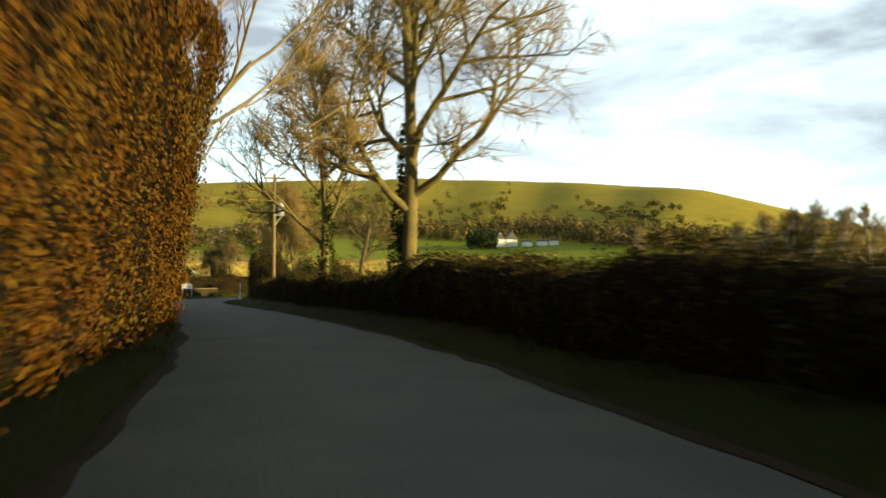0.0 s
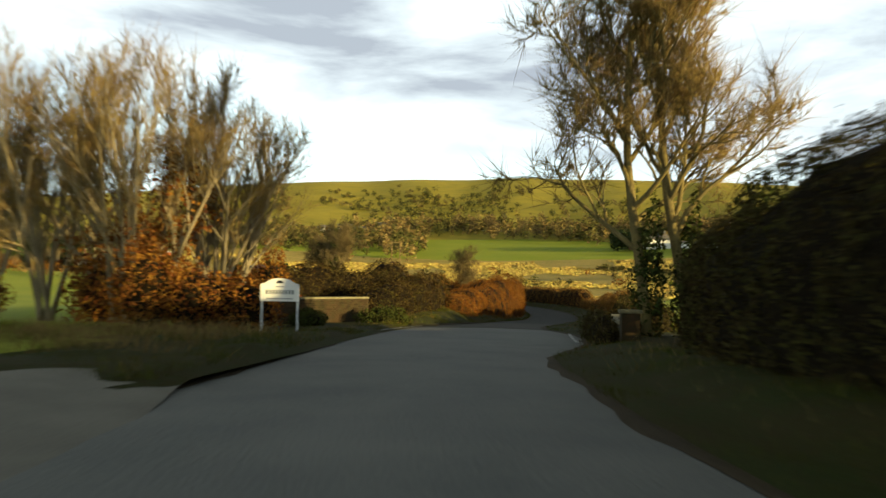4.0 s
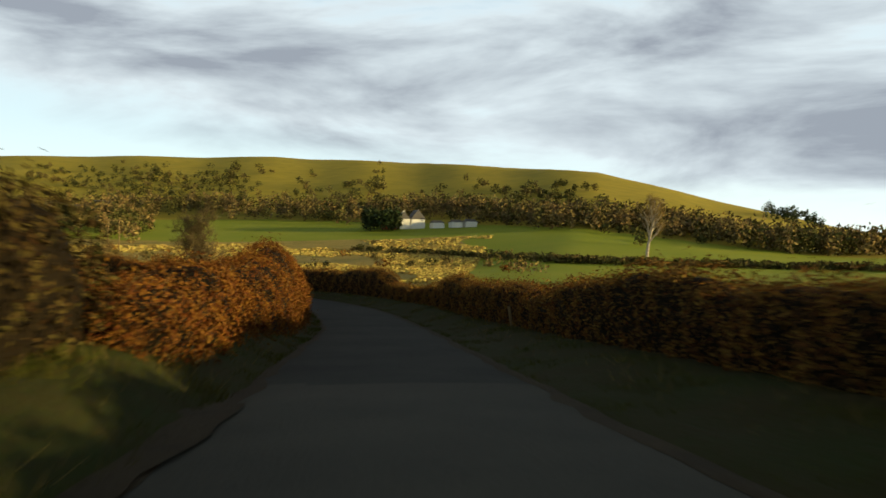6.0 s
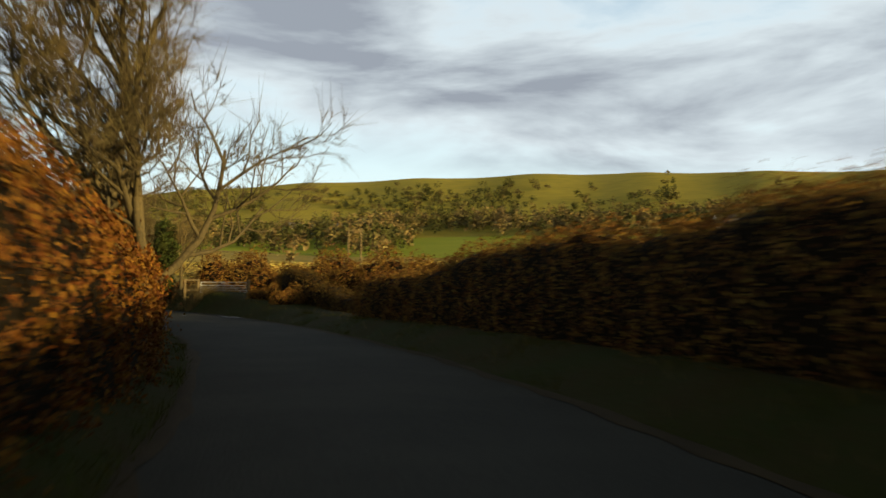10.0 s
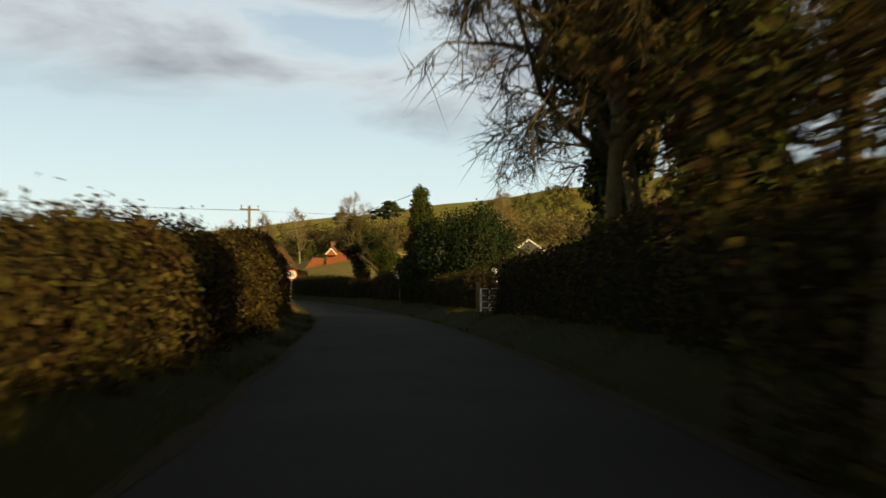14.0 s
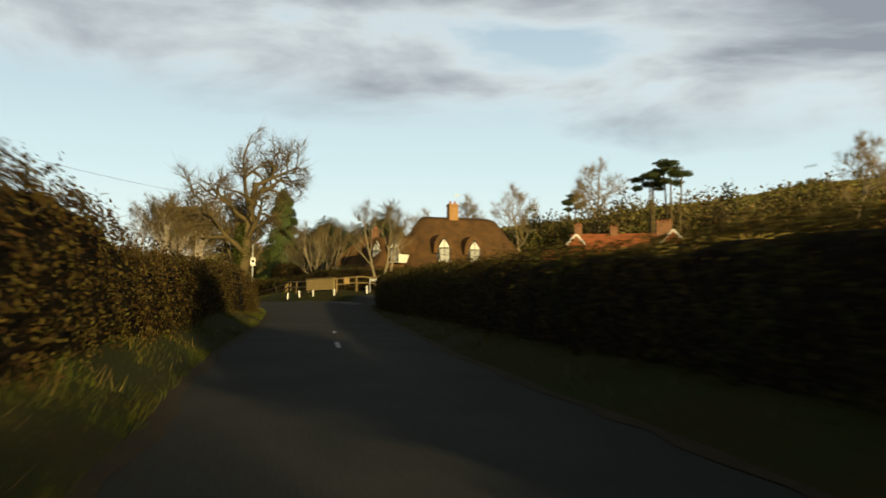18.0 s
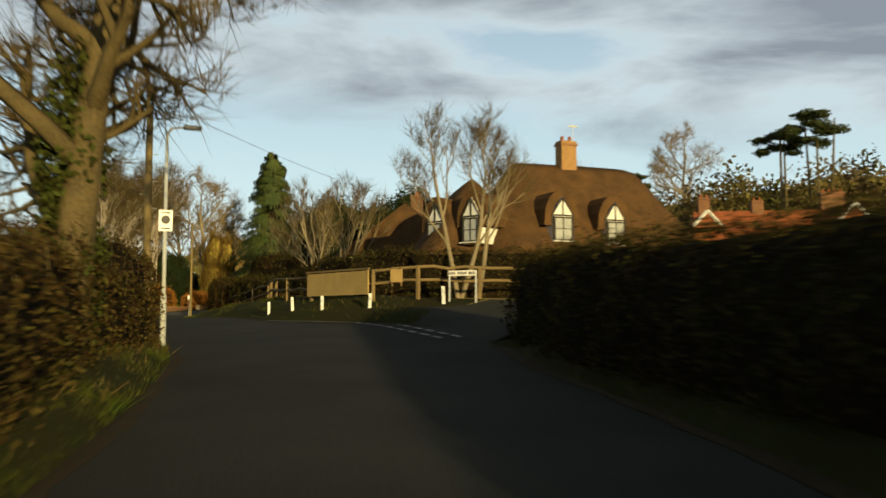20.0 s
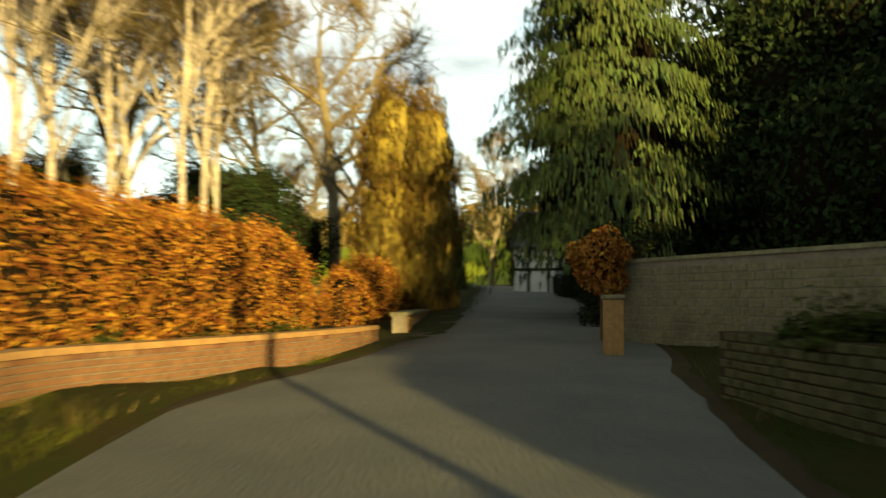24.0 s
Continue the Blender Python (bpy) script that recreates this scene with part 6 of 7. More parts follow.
# brick and joints are coloured dark for the shade at the bridge
wall([(-24.4, 94.9), (-23.0, 98.3), (-21.9, 101.2), (-21.2, 103.4)], 0.95, 0.35, "mossy brick bridge parapet, darkened for shade, with a stone coping", "brick_old_shaded", mortar="mud", cap="stone", name="bridge_parapet")
wall([tuple(lane(s, o)[:2]) for s, o in ((99.5, 5.4), (96, 5.2), (92.6, 5.1))], 0.6, 0.35, "low mossy brick bridge parapet, darkened for shade", "brick_old_shaded", mortar="mud", cap="stone", name="bridge_parapet")
pier = thing("brick_pier", "square brick pier ending the parapet", "pier", local(*at_lane(92.2, 5.1), heading(92)))
box_part("shaft", (0.46, 0.46, 1.25), (0, 0, 0.2), M["brick_old_shaded"], pier, bevel=0.01)
box_part("cap_stone", (0.54, 0.54, 0.09), (0, 0, 0.86), M["stone"], pier, bevel=0.02)
wall([(-201.6, 330.6), (-202.7, 331.8), (-203.4, 333.3), (-204.3, 335.2), (-205.4, 337.2), (-206.5, 338.7)], 0.6, 0.3, "low curved brick garden wall", "brick", cap="brick_pale")
wall([(-208.0, 340.6), (-210.4, 342.9), (-212.9, 345.4)], 0.55, 0.3, "short pale brick garden wall", "brick_pale", cap="stone")
wall([(-204.2, 342.9), (-202.3, 342.3), (-199.4, 341.4), (-196.5, 340.6)], 1.65, 0.3, "pale stone garden wall beside a driveway", "stone", size=(0.34, 0.13), cap="stone")
wall([(-198.6, 337.7), (-195.8, 335.6), (-192.8, 333.7), (-190.2, 332.2)], 0.95, 0.35, "low mossy dry-stone wall with trailing plants", "stone_moss", size=(0.31, 0.085), mortar="mud")
pier2 = thing("brick_pier", "pale brick gate pier on the lane edge", "pier", local(-202.2, 340.3, heading(430)))
box_part("shaft", (0.3, 0.3, 1.25), (0, 0, 0.42), M["brick_pale"], pier2, bevel=0.012)
box_part("cap_stone", (0.36, 0.36, 0.08), (0, 0, 1.08), M["stone"], pier2, bevel=0.02)


# ---- houses ----
def gable_prism(bm, lx, ly, z0, z1, hip=0.0, over=0.0):
    """A roof over a plan lx by ly with the ridge along x; hip: how far the ridge ends draw in."""
    a, b = lx / 2 + over, ly / 2 + over
    base = [bm.verts.new(v) for v in ((-a, -b, z0), (a, -b, z0), (a, b, z0), (-a, b, z0))]
    r = [bm.verts.new((-a + hip, 0, z1)), bm.verts.new((a - hip, 0, z1))]
    bm.faces.new(base[::-1])
    bm.faces.new((base[0], base[1], r[1], r[0]))
    bm.faces.new((base[2], base[3], r[0], r[1]))
    bm.faces.new((base[1], base[2], r[1]))
    bm.faces.new((base[3], base[0], r[0]))
    return bm


def window_part(th, at, turn, w, h, cols=2, rows=2, frame="white", sill=True, pane="glass"):
    """A window facing local -y of its turn: a frame, bars, panes and a sill."""
    m = Matrix.Translation(at) @ Matrix.Rotation(turn, 4, "Z")
    bm = bmesh.new()
    rings = [[bm.verts.new((x * (w / 2 + d), y, z * (h / 2 + d))) for x, z in ((-1, -1), (1, -1), (1, 1), (-1, 1))] for y in (-0.04, 0.04) for d in (0.03, -0.03)]
    fo, fi, bo, bi = rings
    for k in range(4):
        j = (k + 1) % 4
        for q in ((fo[k], fo[j], fi[j], fi[k]), (bo[j], bo[k], bi[k], bi[j]), (fo[j], fo[k], bo[k], bo[j]), (fi[k], fi[j], bi[j], bi[k])):
            bm.faces.new(q)
    bmesh.ops.recalc_face_normals(bm, faces=bm.faces)
    bm.transform(m)
    win = part("window", bm, M[frame], th)
    bars = [((0.045, 0.05, h - 0.06), (-w / 2 + w * k / cols, 0, 0)) for k in range(1, cols)]
    bars += [((w / cols - 0.06, 0.05, 0.03), (-w / 2 + w * (c + 0.5) / cols, 0, -h / 2 + h * k / rows)) for k in range(1, rows) for c in range(cols)]
    for size, place in bars:
        bm = box(bmesh.new(), size, place)
        bm.transform(m)
        part("glazing_bar", bm, M[frame], win)
    for c in range(cols):
        for r in range(rows):
            bm = box(bmesh.new(), (w / cols - 0.04, 0.012, h / rows - 0.03), (-w / 2 + w * (c + 0.5) / cols, 0.01, -h / 2 + h * (r + 0.5) / rows))
            bm.transform(m)
            part("pane", bm, M[pane], win)
    if sill:
        bm = box(bmesh.new(), (w + 0.25, 0.16, 0.05), (0, -0.06, -h / 2 - 0.06))
        bm.transform(m)
        part("sill", bm, M["white"], win)
    return win


def chimney(th, at, size, high, brick="brick", pots=2):
    bm = box(bmesh.new(), (size[0], size[1], high), (at[0], at[1], at[2] + high / 2), bevel=0.01)
    box(bm, (size[0] + 0.1, size[1] + 0.1, 0.12), (at[0], at[1], at[2] + high - 0.18), bevel=0.01)
    c = part("chimney", bm, M[brick], th)
    for k in range(pots):
        dx = (k - (pots - 1) / 2) * size[0] / max(pots, 1)
        part("chimney_pot", rod(bmesh.new(), (at[0] + dx, at[1], at[2] + high), (at[0] + dx, at[1], at[2] + high + 0.25), 0.1, 0.08, 10), M["tile"], c)


def thatch_roof(bm_size, z0, z1, hip, th, name="roof", at=(0, 0), turn=0.0):
    lx, ly = bm_size
    bm = gable_prism(bmesh.new(), lx, ly, z0, z1, hip, 0.45)
    bmesh.ops.subdivide_edges(bm, edges=bm.edges[:], cuts=7, use_grid_fill=True)
    for _ in range(3):
        bmesh.ops.smooth_vert(bm, verts=[v for v in bm.verts if v.co.z > z0 + 0.05], factor=0.5, use_axis_x=True, use_axis_y=True, use_axis_z=True)
    for v in bm.verts:
        v.co += Vector((noise.noise(v.co * 0.8) * 0.1, noise.noise(v.co * 0.8 + Vector((9, 0, 0))) * 0.1, noise.noise(v.co * 0.6) * 0.08))
    bm.transform(Matrix.Translation((at[0], at[1], 0)) @ Matrix.Rotation(turn, 4, "Z"))
    ob = part(name, bm, M["thatch"], th, "thick weathered thatch")
    ob.data.polygons.foreach_set("use_smooth", np.ones(len(ob.data.polygons), bool))
    return ob


def dormer(th, at, turn, w=1.1, deep=2.2, zsill=-0.9):
    """A thatched dormer: timbered gable with a window, cheeks and a little thatch hood; at: apex foot on the front plane."""
    m = Matrix.Translation(at) @ Matrix.Rotation(turn, 4, "Z")
    bm = bmesh.new()
    pts = [(-w / 2, 0, zsill), (w / 2, 0, zsill), (w / 2, 0, 0.3), (0, 0, 1.15), (-w / 2, 0, 0.3)]
    f, b = [bm.verts.new(q) for q in pts], [bm.verts.new((q[0], q[1] + deep, q[2])) for q in pts]
    bm.faces.new(f)
    bm.faces.new(b[::-1])
    for k in range(5):
        bm.faces.new((f[k], b[k], b[(k + 1) % 5], f[(k + 1) % 5]))
    bmesh.ops.recalc_face_normals(bm, faces=bm.faces)
    bm.transform(m)
    part("dormer_wall", bm, M["white"], th, "white plastered dormer gable")
    beams = [box(bmesh.new(), (0.07, 0.03, 0.8), (0, -0.02, 0.72)), box(bmesh.new(), (w, 0.03, 0.07), (0, -0.025, 0.3))]
    for s in (-1, 1):
        beams.append(rod(bmesh.new(), (s * w / 2, -0.02, 0.3), (0, -0.02, 1.12), 0.035, sides=4))
        beams.append(box(bmesh.new(), (0.07, 0.03, 1.25), (s * (w / 2 - 0.03), -0.02, -0.3)))
    for bm in beams:
        bm.transform(m)
        part("timber", bm, M["boards"], th)
    window_part(th, m @ Vector((0, -0.05, -0.3)), turn, w - 0.2, 1.0, frame="boards", pane="curtain")
    bm = bmesh.new()
    n = 8
    rings = []
    for y in (0.06, deep):
        out_, inn = [], []
        for k in range(n + 1):
            a = math.pi * k / n
            out_.append(bm.verts.new((-(w / 2 + 0.36) * math.cos(a), y, -0.15 + 1.62 * math.sin(a) ** 0.8)))
            inn.append(bm.verts.new((-(w / 2 - 0.06) * math.cos(a), y, -0.15 + 1.2 * math.sin(a) ** 0.8)))
        rings.append((out_, inn))
    for k in range(n):
        (o0, i0), (o1, i1) = rings
        bm.faces.new((o0[k], o0[k + 1], o1[k + 1], o1[k]))
        bm.faces.new((i0[k + 1], i0[k], i1[k], i1[k + 1]))
        bm.faces.new((o0[k + 1], o0[k], i0[k], i0[k + 1]))
    bmesh.ops.recalc_face_normals(bm, faces=bm.faces)
    bm.transform(m)
    part("dormer_thatch", bm, M["thatch"], th)


# the thatched cottage: x along its front (to the right as seen from the junction), -y towards the junction
cot = thing("cottage", "thatched cottage with timbered dormers and a brick chimney", "house", pose(-161.1, 333.6, 3.15, 0, 0, math.degrees(math.atan2(0.94, 0.34))))
bm = box(bmesh.new(), (11.0, 6.4, 3.0), (2.6, 3.6, 1.2))
part("wall", bm, M["cream"], cot)
thatch_roof((11.6, 7.4), 2.1, 7.75, 2.6, cot, at=(2.6, 3.5))
thatch_roof((7.5, 5.6), 2.0, 6.7, 1.6, cot, name="wing_roof", at=(-2.6, 5.4), turn=radians(75))
bm = box(bmesh.new(), (5.0, 4.6, 2.6), (-2.6, 5.4, 1.0), turn=Matrix.Rotation(radians(75), 4, "Z"))
part("wing_wall", bm, M["cream"], cot)
dormer(cot, (-0.2, 0.2, 4.1), 0.0)
dormer(cot, (2.6, 0.2, 4.0), 0.0)
dormer(cot, (-5.1, 3.2, 3.9), radians(-62), w=0.95)
dormer(cot, (-4.2, 1.3, 4.0), radians(-62), w=0.95)
chimney(cot, (2.0, 3.4, 6.9), (0.85, 0.6), 1.6, "brick_pale", 2)
rod_part("aerial", (2.4, 3.4, 8.3), (2.4, 3.4, 9.4), 0.015, M["steel"], cot)
box_part("aerial_fins", (0.5, 0.02, 0.08), (2.4, 3.4, 9.3), M["steel"], cot)
window_part(cot, (2.6, 0.36, 1.6), 0.0, 1.2, 1.0)

side = thing("house", "tile-roofed house with a brick chimney and white gable", "house", pose(-176.5, 338.5, 3.25, 0, 0, 128))
part("wall", box(bmesh.new(), (10.5, 6.0, 3.6), (0, 0, 1.7)), M["cream"], side)
part("roof", gable_prism(bmesh.new(), 11.0, 6.4, 3.2, 6.2, 1.4, 0.35), M["thatch"], side, "dark mossy tiled roof")
part("gable_wing", box(bmesh.new(), (2.4, 3.4, 3.4), (3.9, -3.6, 2.0)), M["white"], side)
part("wing_roof", gable_prism(bmesh.new(), 2.7, 4.2, 3.7, 4.9, 0.9, 0.2), M["tile"], side).matrix_basis = Matrix.Translation((3.9, -3.6, 0))
for dx in (3.3, 4.4):
    window_part(side, (dx, -5.33, 2.9), 0.0, 0.7, 0.9)
window_part(side, (-1.5, -3.03, 2.2), 0.0, 1.0, 1.0)
chimney(side, (0.6, 0.2, 5.3), (0.9, 0.6), 2.0, "brick", 3)
rod_part("aerial", (0.2, 0.2, 7.2), (0.2, 0.2, 8.6), 0.015, M["steel"], side)

redh = thing("house", "long red-tiled house with brick chimneys", "house", pose(-169.6, 370.6, 3.65, 0, 0, 40))
part("wall", box(bmesh.new(), (13, 6.5, 4.6), (0, 0, 2.1)), M["brick"], redh)
part("roof", gable_prism(bmesh.new(), 12.4, 6.8, 4.3, 8.0, 0.6, 0.4), M["tile"], redh, "red clay tile roof")
for dx, hh in ((-5.2, 1.2), (-1.0, 0.9), (4.4, 1.5), (5.3, 1.5)):
    chimney(redh, (dx, 0, 6.9), (0.9, 0.7), hh + 1.0, "brick", 2)
for gx, gr in ((-5.6, 1.1), (5.4, 1.5)):
    part("barge_board", rod(bmesh.new(), (gx - gr, -3.75, 6.4), (gx, -3.75, 6.4 + gr * 1.1), 0.13, sides=4), M["white"], redh)
    part("barge_board", rod(bmesh.new(), (gx + gr, -3.75, 6.4), (gx, -3.75, 6.4 + gr * 1.1), 0.13, sides=4), M["white"], redh)
    bm = gable_prism(bmesh.new(), 3.4, 2 * gr, 6.3, 6.4 + gr * 1.05, 0.0, 0.0)
    bm.transform(Matrix.Translation((gx, -2.0, 0)) @ Matrix.Rotation(radians(90), 4, "Z"))
    part("wing_roof", bm, M["tile"], redh)
part("lean_to_roof", gable_prism(bmesh.new(), 5.0, 4.6, 3.2, 6.0, 1.8, 0.3), M["tile"], redh, "lower hipped tile roof").matrix_basis = Matrix.Translation((-8.2, -1.0, 0))
part("lean_to", box(bmesh.new(), (4.6, 4.2, 3.2), (-8.2, -1.0, 1.6)), M["brick"], redh)
window_part(redh, (2.0, -3.28, 3.2), 0.0, 1.2, 1.1)
window_part(redh, (-2.0, -3.28, 3.2), 0.0, 1.2, 1.1)

hut = thing("shed", "open-fronted timber shed with a pale gabled roof", "shed", pose(-83.1, 276.9, 0.57, 0, 0, 25) @ Matrix.Diagonal((0.8, 1, 1, 1)))
part("wall", box(bmesh.new(), (3.0, 2.6, 2.2), (0, 0.6, 1.0)), M["boards"], hut)
bm = gable_prism(bmesh.new(), 2.6, 3.4, 2.2, 3.3, 0.0, 0.25)
bm.transform(Matrix.Rotation(radians(90), 4, "Z"))
part("roof", bm, M["slate"], hut)
for s in (-1, 1):
    bm = rod(bmesh.new(), (s * 1.95, -1.58, 2.2), (0, -1.58, 3.36), 0.06, sides=4)
    part("barge_board", bm, M["white"], hut)
skip = thing("tarpaulin", "green sheet draped over a low stack", "tarpaulin", local(-77.8, 266.6, 20))
bm = box(bmesh.new(), (1.8, 1.0, 1.2), (0, 0, 0.5), bevel=0.18)
part("sheet", bm, M["tarp"], skip)
tank = thing("water_tank", "round white plastic tank behind the hedge", "tank", local(-80.4, 268.1, 0))
part("drum", rod(bmesh.new(), (0, 0, -0.1), (0, 0, 1.75), 0.16, 0.14, 14), M["white"], tank)
part("lid", rod(bmesh.new(), (0, 0, 1.75), (0, 0, 1.83), 0.12, 0.1, 14), M["white"], tank)

barn = thing("barn", "dark weatherboarded barn with a grey gable roof", "barn", local(*at_lane(311.5, 11.2), heading(309)))
part("wall", box(bmesh.new(), (5.6, 7.5, 2.8), (0, 0, 1.2)), M["boards"], barn)
bm = gable_prism(bmesh.new(), 7.5, 5.6, 2.6, 4.5, 0.0, 0.3)
bm.transform(Matrix.Rotation(radians(90), 4, "Z"))
part("roof", bm, M["slate"], barn, "grey sheet roof")
for s in (-1, 1):
    part("barge_board", rod(bmesh.new(), (s * 3.1, -4.1, 2.55), (0, -4.1, 4.55), 0.07, sides=4), M["grey"], barn)
for k in range(18):
    box_part("board", (0.28, 0.03, 2.75 + 1.6 * (1 - abs(k - 8.5) / 9)), (-2.65 + k * 0.312, -3.78, 1.2 + 0.8 * (1 - abs(k - 8.5) / 9)), M["boards"], barn)

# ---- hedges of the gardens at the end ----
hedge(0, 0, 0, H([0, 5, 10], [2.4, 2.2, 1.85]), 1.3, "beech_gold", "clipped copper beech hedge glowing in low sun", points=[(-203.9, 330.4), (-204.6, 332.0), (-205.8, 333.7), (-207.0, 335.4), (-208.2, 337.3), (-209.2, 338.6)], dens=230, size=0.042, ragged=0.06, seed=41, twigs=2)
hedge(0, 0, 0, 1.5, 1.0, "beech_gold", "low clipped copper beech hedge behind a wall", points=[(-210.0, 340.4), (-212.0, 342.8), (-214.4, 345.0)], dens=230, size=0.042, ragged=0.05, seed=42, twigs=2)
hedge(0, 0, 0, 0.45, 0.5, "ivy", "low green box edging above the wall", points=[(-204.2, 332.6), (-205.6, 335.2), (-207.6, 338.2)], dens=150, size=0.045, ragged=0.05, seed=43, twigs=0)
# thorn leaf instead of beech: the shade here is put into its colour
hedge(406, 419, H([406, 411, 419], [5.4, 5.1, 6.0]), H([406, 412, 419], [2.0, 2.1, 2.1]), 1.7, "thorn", "tall clipped brown hedge above old rails", dens=130, size=0.05, ragged=0.08, seed=44, twigs=2)
hedge(383, 405, H([383, 390, 405], [10.4, 6.9, 5.9]), H([383, 390, 398, 405], [1.4, 1.55, 1.7, 1.9]), 1.3, "privet", "dark hedge behind the rail fence", dens=90, size=0.05, seed=45)
hedge(0, 0, 0, 1.8, 1.3, "privet", "dark clipped hedge before the cottage", points=[(-164.5, 324.3), (-161.0, 325.4), (-158.6, 328.2), (-155.6, 331.0), (-151.0, 334.5)], dens=95, size=0.045, ragged=0.06, seed=46)
hedge(0, 0, 0, 1.25, 0.45, "ivy", "trailing green plants over the stone wall", points=[(-197.6, 337.0), (-195.0, 335.3), (-192.4, 333.7)], low=0.8, dens=150, size=0.05, ragged=0.15, seed=47, twigs=3)
hedge(0, 0, 0, 2.6, 2.4, "yew", "dark evergreen shrubs under the yews", points=[(-205.5, 345.5), (-209, 350.5), (-214, 356), (-220, 361)], dens=70, size=0.06, ragged=0.3, seed=48)
hedge(0, 0, 0, 3.0, 2.6, "thorn_warm", "brown shrubs closing the far end of the lane", points=[(-236, 378), (-246, 386), (-256, 398), (-268, 412)], dens=50, size=0.08, ragged=0.5, seed=50, twigs=14, twig_len=1.4)
hedge(0, 0, 0, 2.4, 2.0, "ivy", "green shrubs beside the lane ahead", points=[(-217, 347.5), (-224, 355), (-232, 363), (-246, 376), (-262, 388)], dens=70, size=0.06, ragged=0.3, seed=49)


# ---- open country ----
def scatter(name, pts, label, mats, leaf, per, seed, wide=(2.5, 4.5), tall=(3.5, 7.0)):
    """Far trees and bushes as one lot of stuff: each a clump of loose leaf tufts on a short stem."""
    rng = np.random.default_rng(seed)
    s_, o_ = lane_of(pts)
    pts = pts[np.abs(o_) > 34]
    n = len(pts)
    z = height(pts[:, 0], pts[:, 1])
    w, t = rng.uniform(*wide, n), rng.uniform(*tall, n)
    d = rng.normal(size=(n, per, 3))
    d /= np.linalg.norm(d, axis=2)[:, :, None]
    rad = rng.uniform(0.35, 1.0, (n, per, 1))
    c = np.stack([pts[:, 0], pts[:, 1], z + t * 0.52], 1)[:, None] + d * rad * np.stack([w / 2, w / 2, t * 0.5], 1)[:, None]
    obs = []
    which = rng.integers(0, len(mats), n)
    th = thing(name, label, "woodland", kind="stuff")
    for k, m in enumerate(mats):
        cc = c[which == k].reshape(-1, 3)
        if len(cc):
            leaf_mesh("tufts", cc, leaf, M[m], th, rng, kind="stuff")
    return th


rngf = np.random.default_rng(5)


def polar(b, u, jit=0.012):
    b, u = np.asarray(b, float), np.asarray(u, float)
    u = u + rngf.normal(0, jit, u.shape)
    r = u * np.interp(b, CREST_B, CREST_R)
    return np.stack([HUB[0] - r * np.sin(np.radians(b + BEND)), HUB[1] + r * np.cos(np.radians(b + BEND))], 1)


nb_ = 900
b_ = rngf.uniform(-42, 14, nb_)
scatter("woodland", polar(b_, 0.485 + 0.02 * np.sin(b_ * 0.4), 0.022), "belt of bare brown trees along the foot of the down", ("scrub_far", "twig_sunlit", "twig", "scrub_dark"), 0.5, 60, 11, (4, 8), (6, 12))
b_ = rngf.uniform(8, 46, 700)
scatter("woodland", polar(b_, 0.40 + 0.004 * (b_ - 8), 0.05), "mixed brown and green trees on the lower slope", ("scrub_far", "twig_sunlit", "scrub_dark", "scrub_dark"), 0.5, 60, 12, (4, 8), (5, 11))
clumps = [(-3.5, 0.60, 40, 1.6, 0.05), (2.5, 0.68, 26, 0.9, 0.05), (5.5, 0.62, 80, 2.2, 0.05), (8.5, 0.66, 60, 1.3, 0.06), (14, 0.68, 20, 0.8, 0.04), (12.0, 0.66, 14, 0.5, 0.04), (-7.2, 0.62, 30, 0.35, 0.07),
          (-20, 0.62, 60, 2.2, 0.06), (-16, 0.66, 18, 1.6, 0.02), (-27, 0.52, 50, 3, 0.05), (18.5, 0.70, 50, 0.8, 0.09), (21.5, 0.72, 50, 0.8, 0.08), (24, 0.7, 40, 1.0, 0.06), (-12, 0.6, 14, 1.5, 0.03)]
pts_ = np.concatenate([polar(rngf.normal(b, sb, n), np.full(n, u) + rngf.normal(0, su, n), 0) for b, u, n, sb, su in clumps])
scatter("bushes", pts_, "dark juniper and thorn scrub on the chalk slope", ("scrub_dark", "scrub_dark", "scrub_far"), 0.55, 40, 13, (4, 8), (3, 6))
b_ = rngf.uniform(-9, -6.5, 26)
scatter("conifers", polar(b_, 0.385 + 0 * b_, 0.006), "dark conifers round a farmhouse", ("yew", "pine"), 0.5, 90, 14, (4, 6), (7, 11))
b_ = np.r_[rngf.uniform(-36.5, -33, 24)]
scatter("conifers", polar(b_, 0.80 + 0 * b_, 0.02), "small dark conifers on the skyline", ("yew", "pine"), 0.5, 70, 15, (3, 5), (6, 11))
b_ = rngf.uniform(-22, 12, 48)
scatter("bushes", polar(b_, 0.215 + 0.02 * np.sin(b_ * 0.7), 0.022), "gorse and bramble bushes in rough pasture", ("scrub_far", "twig_sunlit", "beech", "scrub_dark"), 0.22, 60, 16, (2, 5), (1.5, 3.2))
b_ = rngf.uniform(-48, -6, 420)
scatter("bushes", polar(b_, 0.262 + 0.02 * np.sin(b_ * 0.16 + 2), 0.004), "thin dark hedge between two green fields", ("scrub_far", "scrub_dark"), 0.25, 40, 17, (2, 3.5), (1.0, 2.0))
b_ = rngf.uniform(44, 110, 420)
scatter("woodland", polar(b_, 0.30 + 0.22 * rngf.random(420), 0.03), "brown winter woodland behind the village", ("scrub_far", "twig_sunlit", "twig", "scrub_dark"), 0.22, 220, 18, (5, 9), (7, 12))
b_ = rngf.uniform(16, 46, 240)
scatter("bushes", polar(b_, 0.17 + 0.07 * rngf.random(240), 0.01), "russet scrub below the down", ("beech", "scrub_far", "twig_sunlit"), 0.14, 130, 19, (3, 6), (2, 4.5))
